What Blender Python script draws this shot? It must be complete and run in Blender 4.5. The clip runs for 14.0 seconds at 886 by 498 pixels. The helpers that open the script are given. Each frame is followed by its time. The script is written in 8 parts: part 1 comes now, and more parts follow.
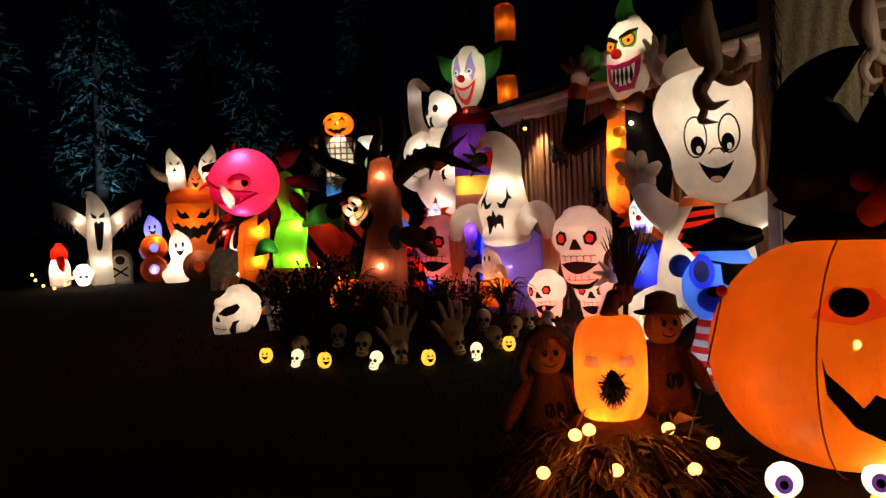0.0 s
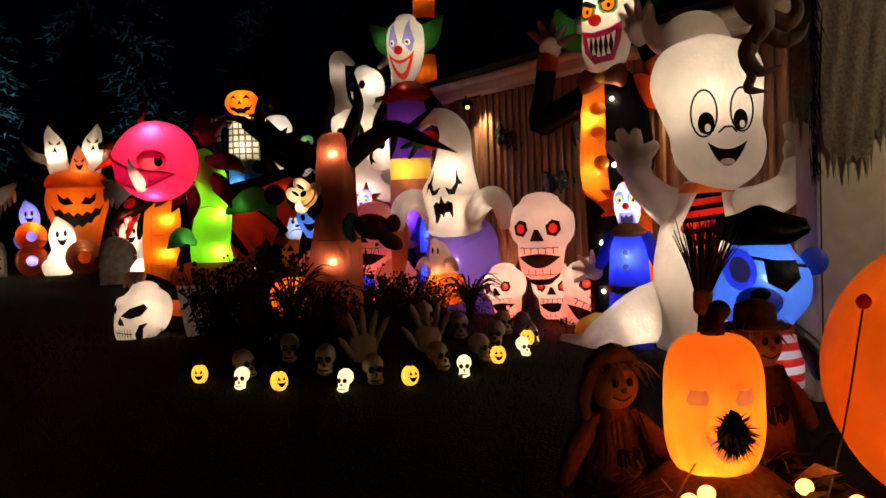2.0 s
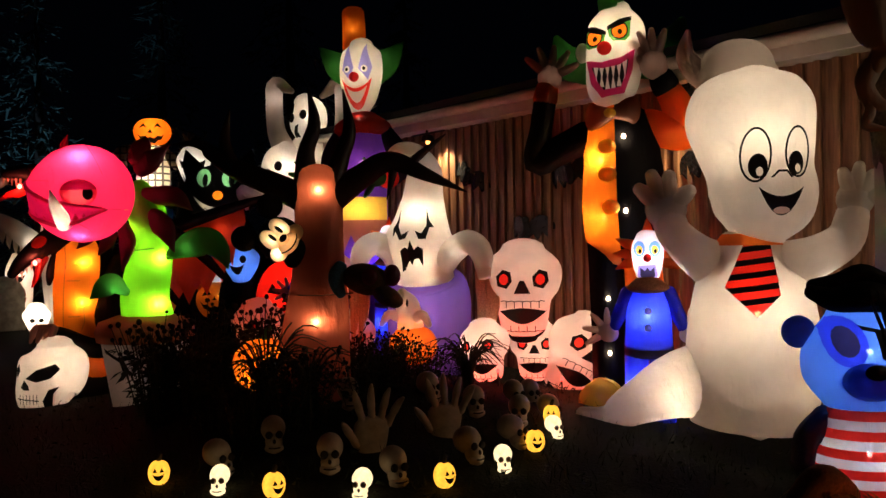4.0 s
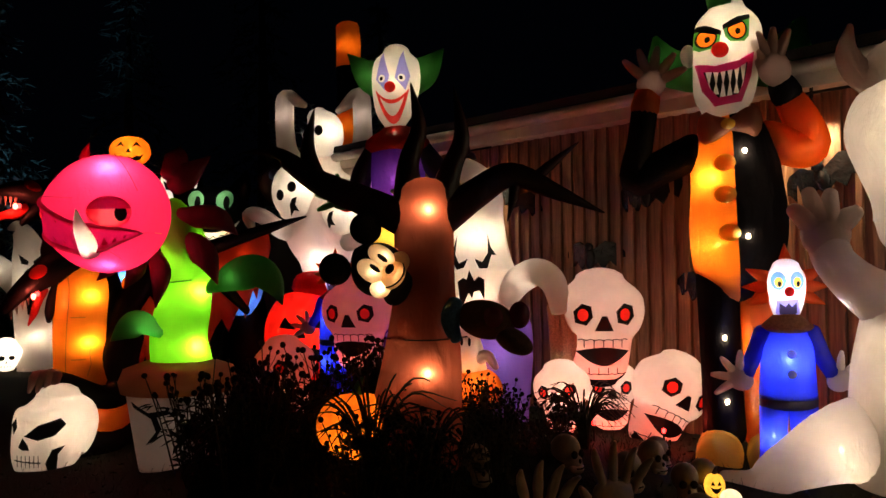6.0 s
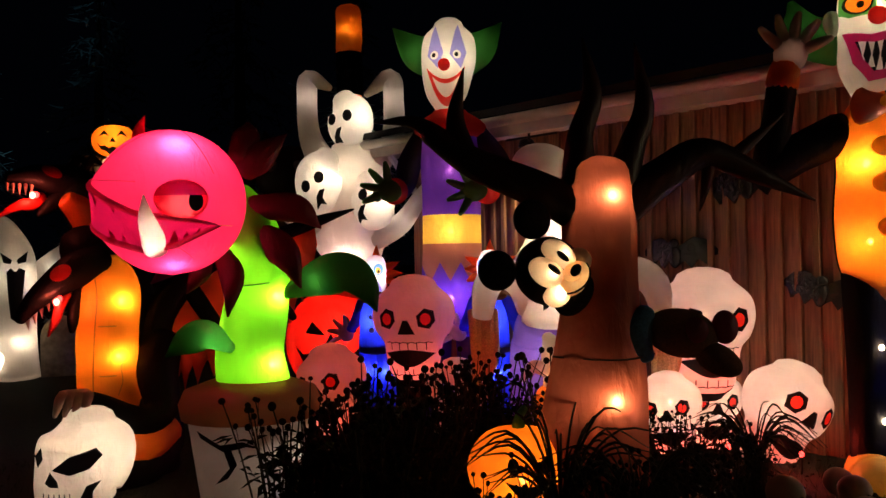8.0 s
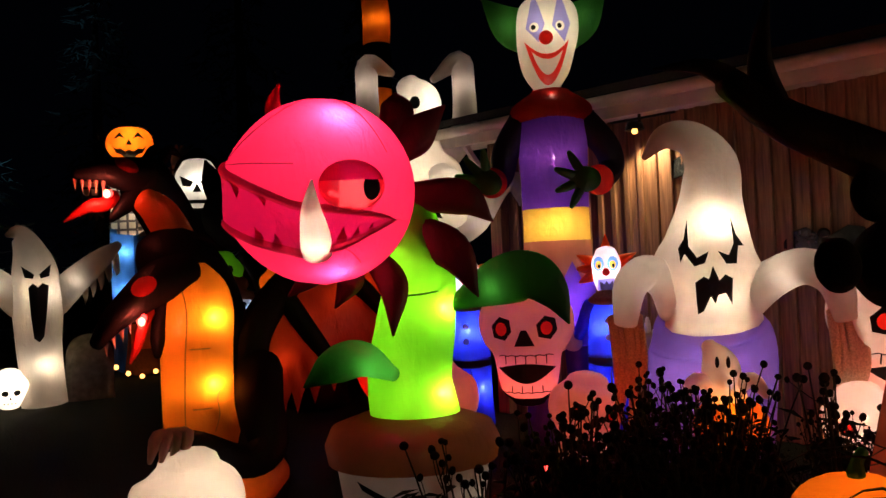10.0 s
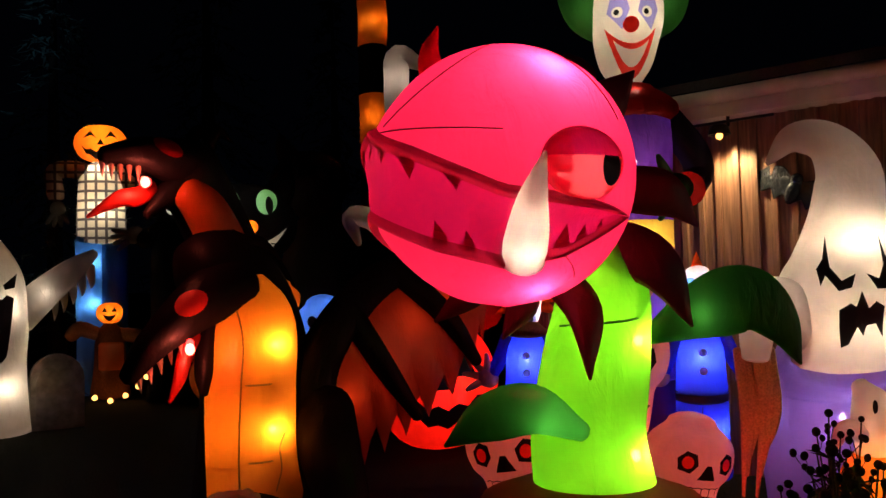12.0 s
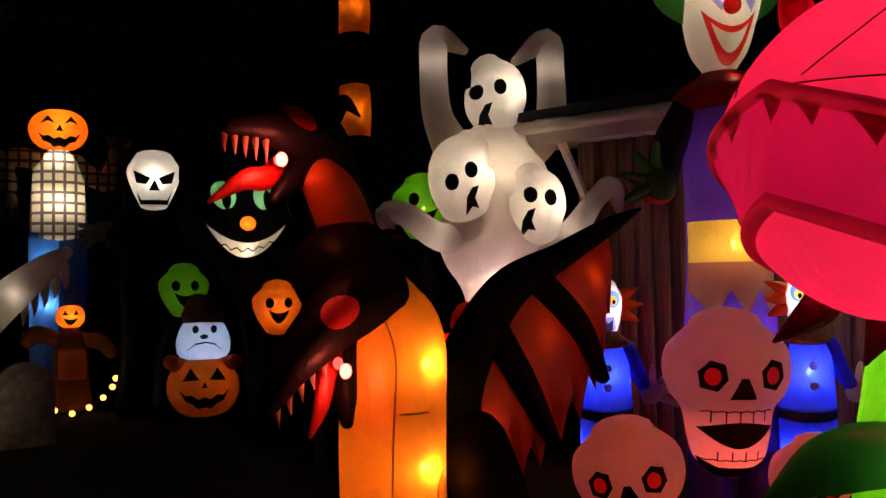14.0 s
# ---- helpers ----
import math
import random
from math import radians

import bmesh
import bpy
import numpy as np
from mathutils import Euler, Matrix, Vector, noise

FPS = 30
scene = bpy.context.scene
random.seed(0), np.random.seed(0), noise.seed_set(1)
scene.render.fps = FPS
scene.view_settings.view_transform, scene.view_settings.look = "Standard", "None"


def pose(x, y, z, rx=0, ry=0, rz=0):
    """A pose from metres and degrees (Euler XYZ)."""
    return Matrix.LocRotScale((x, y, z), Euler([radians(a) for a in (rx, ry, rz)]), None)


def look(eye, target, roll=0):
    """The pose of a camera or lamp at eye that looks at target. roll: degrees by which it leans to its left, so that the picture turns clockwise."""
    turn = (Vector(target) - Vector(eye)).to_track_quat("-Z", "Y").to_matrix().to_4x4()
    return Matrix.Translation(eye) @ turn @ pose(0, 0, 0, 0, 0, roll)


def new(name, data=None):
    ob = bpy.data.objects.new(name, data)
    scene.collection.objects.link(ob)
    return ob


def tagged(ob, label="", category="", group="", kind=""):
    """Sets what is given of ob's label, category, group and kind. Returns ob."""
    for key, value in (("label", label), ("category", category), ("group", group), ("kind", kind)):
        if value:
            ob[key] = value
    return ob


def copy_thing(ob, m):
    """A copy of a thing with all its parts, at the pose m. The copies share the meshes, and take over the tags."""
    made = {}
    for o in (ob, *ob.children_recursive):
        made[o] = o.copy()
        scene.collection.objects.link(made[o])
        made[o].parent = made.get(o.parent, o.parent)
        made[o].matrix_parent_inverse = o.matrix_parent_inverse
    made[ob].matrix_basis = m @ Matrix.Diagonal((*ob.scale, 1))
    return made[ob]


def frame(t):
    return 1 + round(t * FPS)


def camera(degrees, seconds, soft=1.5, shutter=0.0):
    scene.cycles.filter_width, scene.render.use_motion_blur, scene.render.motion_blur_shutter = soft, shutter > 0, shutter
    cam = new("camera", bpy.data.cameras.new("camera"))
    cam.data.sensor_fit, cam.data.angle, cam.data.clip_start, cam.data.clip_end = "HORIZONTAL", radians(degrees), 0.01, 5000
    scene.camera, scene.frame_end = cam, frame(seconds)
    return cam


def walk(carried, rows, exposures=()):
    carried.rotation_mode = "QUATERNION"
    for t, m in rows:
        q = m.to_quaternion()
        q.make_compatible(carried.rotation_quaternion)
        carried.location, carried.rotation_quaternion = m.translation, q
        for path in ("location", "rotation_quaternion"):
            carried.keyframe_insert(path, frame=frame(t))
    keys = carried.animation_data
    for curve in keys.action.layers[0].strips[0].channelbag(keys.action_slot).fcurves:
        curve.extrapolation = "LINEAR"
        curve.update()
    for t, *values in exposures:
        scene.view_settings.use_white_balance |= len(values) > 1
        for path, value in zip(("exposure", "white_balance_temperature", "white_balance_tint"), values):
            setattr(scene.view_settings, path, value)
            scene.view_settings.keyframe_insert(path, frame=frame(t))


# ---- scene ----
cam = camera(54.6, 14.0)
METRES, EYE, TILT, LEAN, TURN = 10.0, 1.45, 0.0, 0.0, 0.0
ROWS = [
    (0.0, 0.0, 0.0, 0.0, -0.09, -2.09, 2.36),
    (0.5, -0.0118, 0.0389, 0.0003, -1.56, -2.73, 2.44),
    (1.0, -0.0232, 0.07, 0.0011, -3.14, -2.85, 2.1),
    (1.5, -0.0459, 0.1018, 0.0019, -4.4, -3.18, 2.17),
    (2.0, -0.0621, 0.1291, 0.0013, -7.54, -3.17, 2.03),
    (4.5, -0.1439, 0.2935, 0.0114, -15.32, 0.35, 0.9),
    (5.0, -0.1661, 0.3268, 0.0122, -15.99, 1.17, 0.91),
    (5.5, -0.1804, 0.3586, 0.0103, -16.84, 1.16, 0.79),
    (6.0, -0.1935, 0.3925, 0.0131, -17.9, 1.04, 0.91),
    (6.5, -0.2139, 0.4232, 0.0122, -18.76, 0.96, 1.31),
    (7.0, -0.231, 0.4523, 0.0133, -19.78, 0.99, 1.56),
    (7.5, -0.2447, 0.4863, 0.0137, -21.02, 0.74, 1.71),
    (8.0, -0.2583, 0.5173, 0.0157, -20.81, 0.84, 0.98),
    (8.5, -0.2774, 0.5506, 0.0171, -18.67, 0.87, 1.12),
    (11.0, -0.3351, 0.715, 0.0175, -24.53, 1.08, 2.52),
    (11.5, -0.3426, 0.7487, 0.0198, -24.97, 1.15, 1.56),
    (12.0, -0.3606, 0.7824, 0.0189, -25.53, 2.22, 1.44),
    (12.5, -0.3767, 0.8108, 0.0199, -27.29, 2.29, 1.3),
    (13.0, -0.3872, 0.8421, 0.0208, -27.68, 2.3, 1.01),
    (13.5, -0.4034, 0.8713, 0.0211, -28.77, 2.23, 0.85),
    (14.0, -0.4238, 0.8981, 0.0223, -30.97, 2.26, 0.99),
]
walk(cam, [(t, pose(0, 0, EYE, TILT, LEAN, TURN) @ pose(METRES * x, METRES * y, METRES * z, 90 + pitch, roll, yaw)) for t, x, y, z, yaw, pitch, roll in ROWS],
     ((0.0, 0.12), (2.0, 0.06), (5.0, 0.0), (8.5, 0.1), (11.0, 0.0), (12.5, 0.0), (14.0, -0.32)))

# ---- night sky and lights of the place ----
night = bpy.data.worlds.new("night")
night.use_nodes = True
scene.world = night
night.node_tree.nodes["Background"].inputs[0].default_value = (0.10, 0.14, 0.30, 1)
night.node_tree.nodes["Background"].inputs[1].default_value = 0.0025


def lamp(name, kind, m, watts, colour, size=0.05, parent=None, spot=60):
    data = bpy.data.lights.new(name, kind)
    data.energy, data.color = watts, colour
    if kind in ("POINT", "SPOT"):
        data.shadow_soft_size = size
    if kind == "SPOT":
        data.spot_size, data.spot_blend = radians(spot), 0.6
    if kind == "AREA":
        data.size = size
    ob = new(name, data)
    if parent:
        ob.parent = parent
    ob.matrix_basis = m
    return ob


WARM, COOL = (1.0, 0.86, 0.66), (0.85, 0.9, 1.0)


def bulb_in(parent, x, y, z, watts, colour=WARM, size=0.03, glass=True):
    """The small lamp sewn inside an inflatable figure, or a fill lamp added in a limb closed off from it: its light,
    and from 0.6 W on its glass bulb.
    """
    if glass and watts >= 0.6:
        kind = 2 if colour[0] > 3 * colour[1] else 1 if colour[2] > 0.97 else 0
        ob = new("bulb", BULBS[kind])
        ob.parent = parent
        ob.matrix_basis = pose(x, y, z) @ Matrix.Scale(0.8 + 0.12 * min(watts, 8), 4)
    return lamp("inner_bulb", "POINT", pose(x, y, z), watts * 1.3, colour, size, parent)


# ---- materials ----
def material(name):
    m = bpy.data.materials.new(name)
    m.use_nodes = True
    t = m.node_tree
    t.nodes.clear()
    return m, t, t.nodes.new("ShaderNodeOutputMaterial")


def noise_of(t, scale, detail=3, coords="Object", rough=0.5):
    c = t.nodes.new("ShaderNodeTexCoord")
    n = t.nodes.new("ShaderNodeTexNoise")
    n.inputs["Scale"].default_value, n.inputs["Detail"].default_value = scale, detail
    n.inputs["Roughness"].default_value = rough
    t.links.new(c.outputs[coords], n.inputs["Vector"])
    return n


def shade(t, colour, node, low, high):
    """colour times a ramp of a noise, from low to high."""
    r = t.nodes.new("ShaderNodeMapRange")
    r.inputs["From Min"].default_value, r.inputs["From Max"].default_value = 0.3, 0.7
    r.inputs["To Min"].default_value, r.inputs["To Max"].default_value = low, high
    t.links.new(node.outputs["Fac"], r.inputs["Value"])
    v = t.nodes.new("ShaderNodeVectorMath")
    v.operation = "SCALE"
    v.inputs[0].default_value = colour
    t.links.new(r.outputs["Result"], v.inputs["Scale"])
    return v.outputs["Vector"]


def bump(t, nodes, distances):
    last = None
    for n, (strength, d) in zip(nodes, distances):
        b = t.nodes.new("ShaderNodeBump")
        b.inputs["Strength"].default_value, b.inputs["Distance"].default_value = strength, d
        t.links.new(n.outputs["Fac"], b.inputs["Height"])
        if last:
            t.links.new(last.outputs["Normal"], b.inputs["Normal"])
        last = b
    return last.outputs["Normal"]


def fabric(name, colour, through_light=0.6, gloss=0.05, sheer=0.028):
    """Thin wrinkled nylon that lets the light of the lamp inside pass."""
    m, t, out = material(name)
    fine, wide = noise_of(t, 260, 2), noise_of(t, 2.6, 4)
    co, mp = t.nodes.new("ShaderNodeTexCoord"), t.nodes.new("ShaderNodeMapping")
    mp.inputs["Scale"].default_value = (1.0, 1.0, 0.38)
    mp.inputs["Rotation"].default_value = (0.2, 0.35, 0.0)
    fold = t.nodes.new("ShaderNodeTexNoise")
    fold.inputs["Scale"].default_value, fold.inputs["Detail"].default_value = 13, 5
    fold.inputs["Distortion"].default_value = 0.6
    t.links.new(co.outputs["Object"], mp.inputs[0])
    t.links.new(mp.outputs[0], fold.inputs["Vector"])
    c = shade(t, colour, wide, 0.84, 1.06)
    nrm = bump(t, (wide, fold, fine), ((0.55, 0.05), (0.55, 0.022), (0.12, 0.002)))
    d, tr, g, clear = (t.nodes.new("ShaderNodeBsdf" + k) for k in ("Diffuse", "Translucent", "Glossy", "Transparent"))
    g.inputs["Roughness"].default_value = 0.42
    clear.inputs["Color"].default_value = (*(min(1.0, v ** 0.3) for v in colour), 1)
    for s in (d, tr):
        t.links.new(c, s.inputs["Color"])
        t.links.new(nrm, s.inputs["Normal"])
    t.links.new(nrm, g.inputs["Normal"])
    last = d.outputs[0]
    for share, other in ((through_light, tr), (gloss, g), (sheer, clear)):
        mix = t.nodes.new("ShaderNodeMixShader")
        mix.inputs[0].default_value = share
        t.links.new(last, mix.inputs[1])
        t.links.new(other.outputs[0], mix.inputs[2])
        last = mix.outputs[0]
    t.links.new(last, out.inputs[0])
    return m


def solid(name, colour, rough=0.6, metal=0.0, scale=20, vary=0.25, relief=0.006):
    m, t, out = material(name)
    p = t.nodes.new("ShaderNodeBsdfPrincipled")
    fine, wide = noise_of(t, scale * 6, 3), noise_of(t, scale, 4)
    t.links.new(shade(t, colour, wide, 1 - vary, 1 + vary), p.inputs["Base Color"])
    t.links.new(bump(t, (wide, fine), ((0.4, relief), (0.25, relief * 0.3))), p.inputs["Normal"])
    p.inputs["Roughness"].default_value, p.inputs["Metallic"].default_value = rough, metal
    p.inputs["Specular IOR Level"].default_value = 0.12 if rough > 0.78 else 0.45
    t.links.new(p.outputs[0], out.inputs[0])
    return m


def lit(name, colour, strength):
    """A lamp's own glowing shell."""
    m, t, out = material(name)
    e = t.nodes.new("ShaderNodeEmission")
    n = noise_of(t, 30, 3)
    t.links.new(shade(t, colour, n, 0.75, 1.15), e.inputs["Color"])
    e.inputs["Strength"].default_value = strength
    t.links.new(e.outputs[0], out.inputs[0])
    return m


def checked(name, light_colour, dark_colour, size):
    m, t, out = material(name)
    c, s = t.nodes.new("ShaderNodeTexCoord"), t.nodes.new("ShaderNodeSeparateXYZ")
    t.links.new(c.outputs["Object"], s.inputs[0])
    lines = []
    for axis in ("X", "Z"):
        f = t.nodes.new("ShaderNodeMath")
        f.operation = "PINGPONG"
        f.inputs[1].default_value = size
        t.links.new(s.outputs[axis], f.inputs[0])
        g = t.nodes.new("ShaderNodeMath")
        g.operation = "GREATER_THAN"
        g.inputs[1].default_value = size * 0.72
        t.links.new(f.outputs[0], g.inputs[0])
        lines.append(g)
    a = t.nodes.new("ShaderNodeMath")
    a.operation = "MAXIMUM"
    for i, g in enumerate(lines):
        t.links.new(g.outputs[0], a.inputs[i])
    mix = t.nodes.new("ShaderNodeMix")
    mix.data_type = "RGBA"
    mix.inputs[6].default_value, mix.inputs[7].default_value = (*light_colour, 1), (*dark_colour, 1)
    t.links.new(a.outputs[0], mix.inputs[0])
    d, tr, ms = t.nodes.new("ShaderNodeBsdfDiffuse"), t.nodes.new("ShaderNodeBsdfTranslucent"), t.nodes.new("ShaderNodeMixShader")
    for k in (d, tr):
        t.links.new(mix.outputs[2], k.inputs["Color"])
    t.links.new(d.outputs[0], ms.inputs[1])
    t.links.new(tr.outputs[0], ms.inputs[2])
    ms.inputs[0].default_value = 0.6
    t.links.new(ms.outputs[0], out.inputs[0])
    return m


WHITE = fabric("white_nylon", (0.84, 0.775, 0.72))
BLACK = fabric("black_nylon", (0.006, 0.005, 0.006), 0.1, 0.01, 0.0)
PRINT = fabric("black_print", (0.006, 0.005, 0.006), 0.1, 0.02, 0.0)
ORANGE = fabric("orange_nylon", (0.86, 0.17, 0.008))
AMBER = fabric("amber_nylon", (0.9, 0.21, 0.01))
YELLOW = fabric("yellow_nylon", (0.85, 0.52, 0.06))
PINK = fabric("pink_nylon", (0.88, 0.024, 0.15))
MAGENTA = fabric("magenta_nylon", (0.5, 0.006, 0.1))
LIP = fabric("crimson_nylon", (0.36, 0.006, 0.04))
ROSE = fabric("rose_nylon", (0.9, 0.1, 0.18))
MAROON = fabric("maroon_nylon", (0.2, 0.01, 0.04))
GREEN = fabric("lime_nylon", (0.2, 0.68, 0.02))
LEAF = fabric("leaf_green_nylon", (0.05, 0.25, 0.04))
RED = fabric("red_nylon", (0.8, 0.02, 0.012))
DARKRED = fabric("dark_red_nylon", (0.75, 0.055, 0.009))
BROWN = fabric("brown_nylon", (0.42, 0.13, 0.06))
MAUVE = fabric("mauve_nylon", (0.26, 0.13, 0.42))
PURPLE = fabric("purple_nylon", (0.13, 0.03, 0.4))
NAVY = fabric("navy_nylon", (0.03, 0.02, 0.07))
BLUE = fabric("blue_nylon", (0.03, 0.05, 0.72))
SKYBLUE = fabric("sky_blue_nylon", (0.12, 0.3, 0.85))
LILAC = fabric("lilac_nylon", (0.3, 0.27, 0.75))
TEAL = fabric("grey_green_nylon", (0.2, 0.5, 0.25))
FLESH = fabric("pale_flesh_nylon", (0.55, 0.36, 0.3))
CREAM = fabric("cream_nylon", (0.82, 0.58, 0.34))
GREY = fabric("grey_nylon", (0.3, 0.27, 0.25))
DENIM = fabric("denim_blue_nylon", (0.06, 0.2, 0.45))
PLAID = checked("checked_cloth", (0.75, 0.68, 0.55), (0.12, 0.1, 0.1), 0.07)
BONE = solid("bone_plastic", (0.3, 0.22, 0.16), 0.5, scale=14)
SOCKET = solid("dark_socket", (0.02, 0.014, 0.01), 0.8)
BARK = solid("bark", (0.05, 0.035, 0.025), 0.9, scale=12, relief=0.02)
DRY = solid("dry_stem", (0.05, 0.04, 0.025), 0.85, scale=30)
SEED = solid("seed_head", (0.025, 0.017, 0.012), 0.95, scale=80, relief=0.01)
LEAFDRY = solid("dull_leaf", (0.022, 0.026, 0.013), 0.8, scale=25)
STRAW = solid("straw", (0.32, 0.17, 0.07), 0.8, scale=40)
RAFFIA = solid("rust_raffia", (0.14, 0.045, 0.02), 0.9, scale=40)
SACK = solid("sackcloth", (0.24, 0.1, 0.045), 0.95, scale=60)
FLEECE = solid("black_fleece", (0.012, 0.011, 0.012), 0.95, scale=90, relief=0.012)
PLUSH = solid("cream_plush", (0.62, 0.45, 0.28), 0.95, scale=90)
PLUSHBROWN = solid("brown_plush", (0.1, 0.05, 0.03), 0.95, scale=90)
PLUSHBLUE = solid("blue_plush", (0.06, 0.14, 0.24), 0.9, scale=60)
FOIL = solid("black_foil", (0.02, 0.022, 0.025), 0.22, 0.4, scale=18, relief=0.03)
IRON = solid("dark_iron", (0.03, 0.028, 0.026), 0.5, 0.8)
FASCIA = solid("painted_fascia", (0.62, 0.56, 0.5), 0.55, scale=5, vary=0.12)
ROOF = solid("roof_felt", (0.035, 0.032, 0.034), 0.9, scale=60, relief=0.01)
POST = solid("painted_post", (0.6, 0.54, 0.45), 0.65, scale=6, vary=0.15, relief=0.01)
STONE = solid("weathered_stone", (0.3, 0.27, 0.22), 0.9, scale=9, vary=0.35, relief=0.02)
MOULD = fabric("orange_blow_mould", (0.92, 0.24, 0.02), 0.6, 0.08, 0.0)
GLOWWARM = lit("warm_bulb_glass", (1.0, 0.42, 0.09), 4.5)
REDLED = lit("red_lamp_lens", (1.0, 0.03, 0.025), 9)
GLOWSKULL = lit("skull_light_shell", (1.0, 0.78, 0.42), 1.5)
GLOWPUMP = lit("pumpkin_light_shell", (1.0, 0.45, 0.04), 1.6)
GLOWEYE = lit("eyeball_light_shell", (1.0, 0.86, 0.6), 1.6)
GLOWBASE = lit("eyeball_light_base", (1.0, 0.6, 0.06), 1.6)


def timber():
    m, t, out = material("brown_timber_siding")
    p = t.nodes.new("ShaderNodeBsdfPrincipled")
    c, mp = t.nodes.new("ShaderNodeTexCoord"), t.nodes.new("ShaderNodeMapping")
    mp.inputs["Scale"].default_value = (14, 14, 0.9)
    n = t.nodes.new("ShaderNodeTexNoise")
    n.inputs["Scale"].default_value, n.inputs["Detail"].default_value = 3, 6
    t.links.new(c.outputs["Object"], mp.inputs[0])
    t.links.new(mp.outputs[0], n.inputs["Vector"])
    o = t.nodes.new("ShaderNodeObjectInfo")
    r = t.nodes.new("ShaderNodeMapRange")
    r.inputs["To Min"].default_value, r.inputs["To Max"].default_value = 0.75, 1.2
    t.links.new(o.outputs["Random"], r.inputs["Value"])
    v = t.nodes.new("ShaderNodeVectorMath")
    v.operation = "SCALE"
    t.links.new(shade(t, (0.23, 0.105, 0.052), n, 0.5, 1.3), v.inputs[0])
    t.links.new(r.outputs["Result"], v.inputs["Scale"])
    t.links.new(v.outputs["Vector"], p.inputs["Base Color"])
    t.links.new(bump(t, (n,), ((0.5, 0.008),)), p.inputs["Normal"])
    p.inputs["Roughness"].default_value = 0.62
    t.links.new(p.outputs[0], out.inputs[0])
    return m


TIMBER = timber()


def bulb_glass(name, colour, strength):
    """Clear glass round a bright filament."""
    m, t, out = material(name)
    e, c, a = t.nodes.new("ShaderNodeEmission"), t.nodes.new("ShaderNodeBsdfTransparent"), t.nodes.new("ShaderNodeAddShader")
    e.inputs["Color"].default_value, e.inputs["Strength"].default_value = (*colour, 1), strength
    t.links.new(e.outputs[0], a.inputs[0])
    t.links.new(c.outputs[0], a.inputs[1])
    t.links.new(a.outputs[0], out.inputs[0])
    m.cycles.emission_sampling = "NONE"
    return m


def lawn():
    m, t, out = material("night_lawn")
    p = t.nodes.new("ShaderNodeBsdfPrincipled")
    a, b = noise_of(t, 0.8, 5), noise_of(t, 45, 4)
    mix = t.nodes.new("ShaderNodeMix")
    mix.data_type = "RGBA"
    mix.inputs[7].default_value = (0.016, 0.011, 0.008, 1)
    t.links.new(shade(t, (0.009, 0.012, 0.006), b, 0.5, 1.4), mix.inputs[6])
    t.links.new(a.outputs["Fac"], mix.inputs[0])
    t.links.new(mix.outputs[2], p.inputs["Base Color"])
    t.links.new(bump(t, (a, b), ((0.4, 0.1), (0.7, 0.03))), p.inputs["Normal"])
    p.inputs["Roughness"].default_value = 0.95
    p.inputs["Specular IOR Level"].default_value = 0.08
    t.links.new(p.outputs[0], out.inputs[0])
    return m


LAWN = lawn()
NEEDLE = solid("fir_needles", (0.08, 0.13, 0.1), 0.75, scale=8, vary=0.4)


# ---- tools for shapes ----
def glide(values, n):
    """Catmull-Rom through rows of numbers, n steps between two."""
    v = [np.array(r, float) for r in values]
    v = [2 * v[0] - v[1]] + v + [2 * v[-1] - v[-2]]
    out = []
    for i in range(1, len(v) - 2):
        a, b, c, d = v[i - 1:i + 3]
        for k in range(n):
            u = k / n
            out.append(0.5 * (2 * b + (c - a) * u + (2 * a - 5 * b + 4 * c - d) * u * u + (3 * b - a - 3 * c + d) * u ** 3))
    return out + [v[-2]]


def tube(bm, pts, radii, seg=18, n=4, cap=(0.8, 0.8), squash=1.0):
    """A rounded skin along a line of points (x, z) or (x, y, z); radii: one number or (in the plane, in depth)."""
    rows = []
    for p, r in zip(pts, radii):
        p = (p[0], 0.0, p[1]) if len(p) == 2 else p
        r = r if isinstance(r, tuple) else (r, r * squash)
        rows.append((*p, *r))
    rows = glide(rows, n)
    P = [Vector(r[:3]) for r in rows]
    R = [(max(r[3], 0.002), max(r[4], 0.002)) for r in rows]
    rings = []

    def ring(c, tan, rx, ry):
        side = tan.cross(Vector((0, 1, 0)))
        if side.length < 0.15:
            side = tan.cross(Vector((0, 0.3, 1)))
        side.normalize()
        up = side.cross(tan).normalized()
        rings.append([bm.verts.new(c + side * rx * math.cos(2 * math.pi * k / seg) + up * ry * math.sin(2 * math.pi * k / seg)) for k in range(seg)])

    T = [(P[min(i + 1, len(P) - 1)] - P[max(i - 1, 0)]).normalized() for i in range(len(P))]
    h = sum(R[0]) / 2 * cap[0]
    if cap[0]:
        for a in (80, 55, 28):
            ring(P[0] - T[0] * h * math.sin(radians(a)), T[0], R[0][0] * math.cos(radians(a)), R[0][1] * math.cos(radians(a)))
    for c, tan, r in zip(P, T, R):
        ring(c, tan, *r)
    h = sum(R[-1]) / 2 * cap[1]
    if cap[1]:
        for a in (28, 55, 80):
            ring(P[-1] + T[-1] * h * math.sin(radians(a)), T[-1], R[-1][0] * math.cos(radians(a)), R[-1][1] * math.cos(radians(a)))
    made = []
    for a, b in zip(rings, rings[1:]):
        for k in range(seg):
            made.append(bm.faces.new((a[k], a[(k + 1) % seg], b[(k + 1) % seg], b[k])))
    made.append(bm.faces.new(rings[0][::-1]))
    made.append(bm.faces.new(rings[-1]))
    bmesh.ops.recalc_face_normals(bm, faces=made)
    return bm


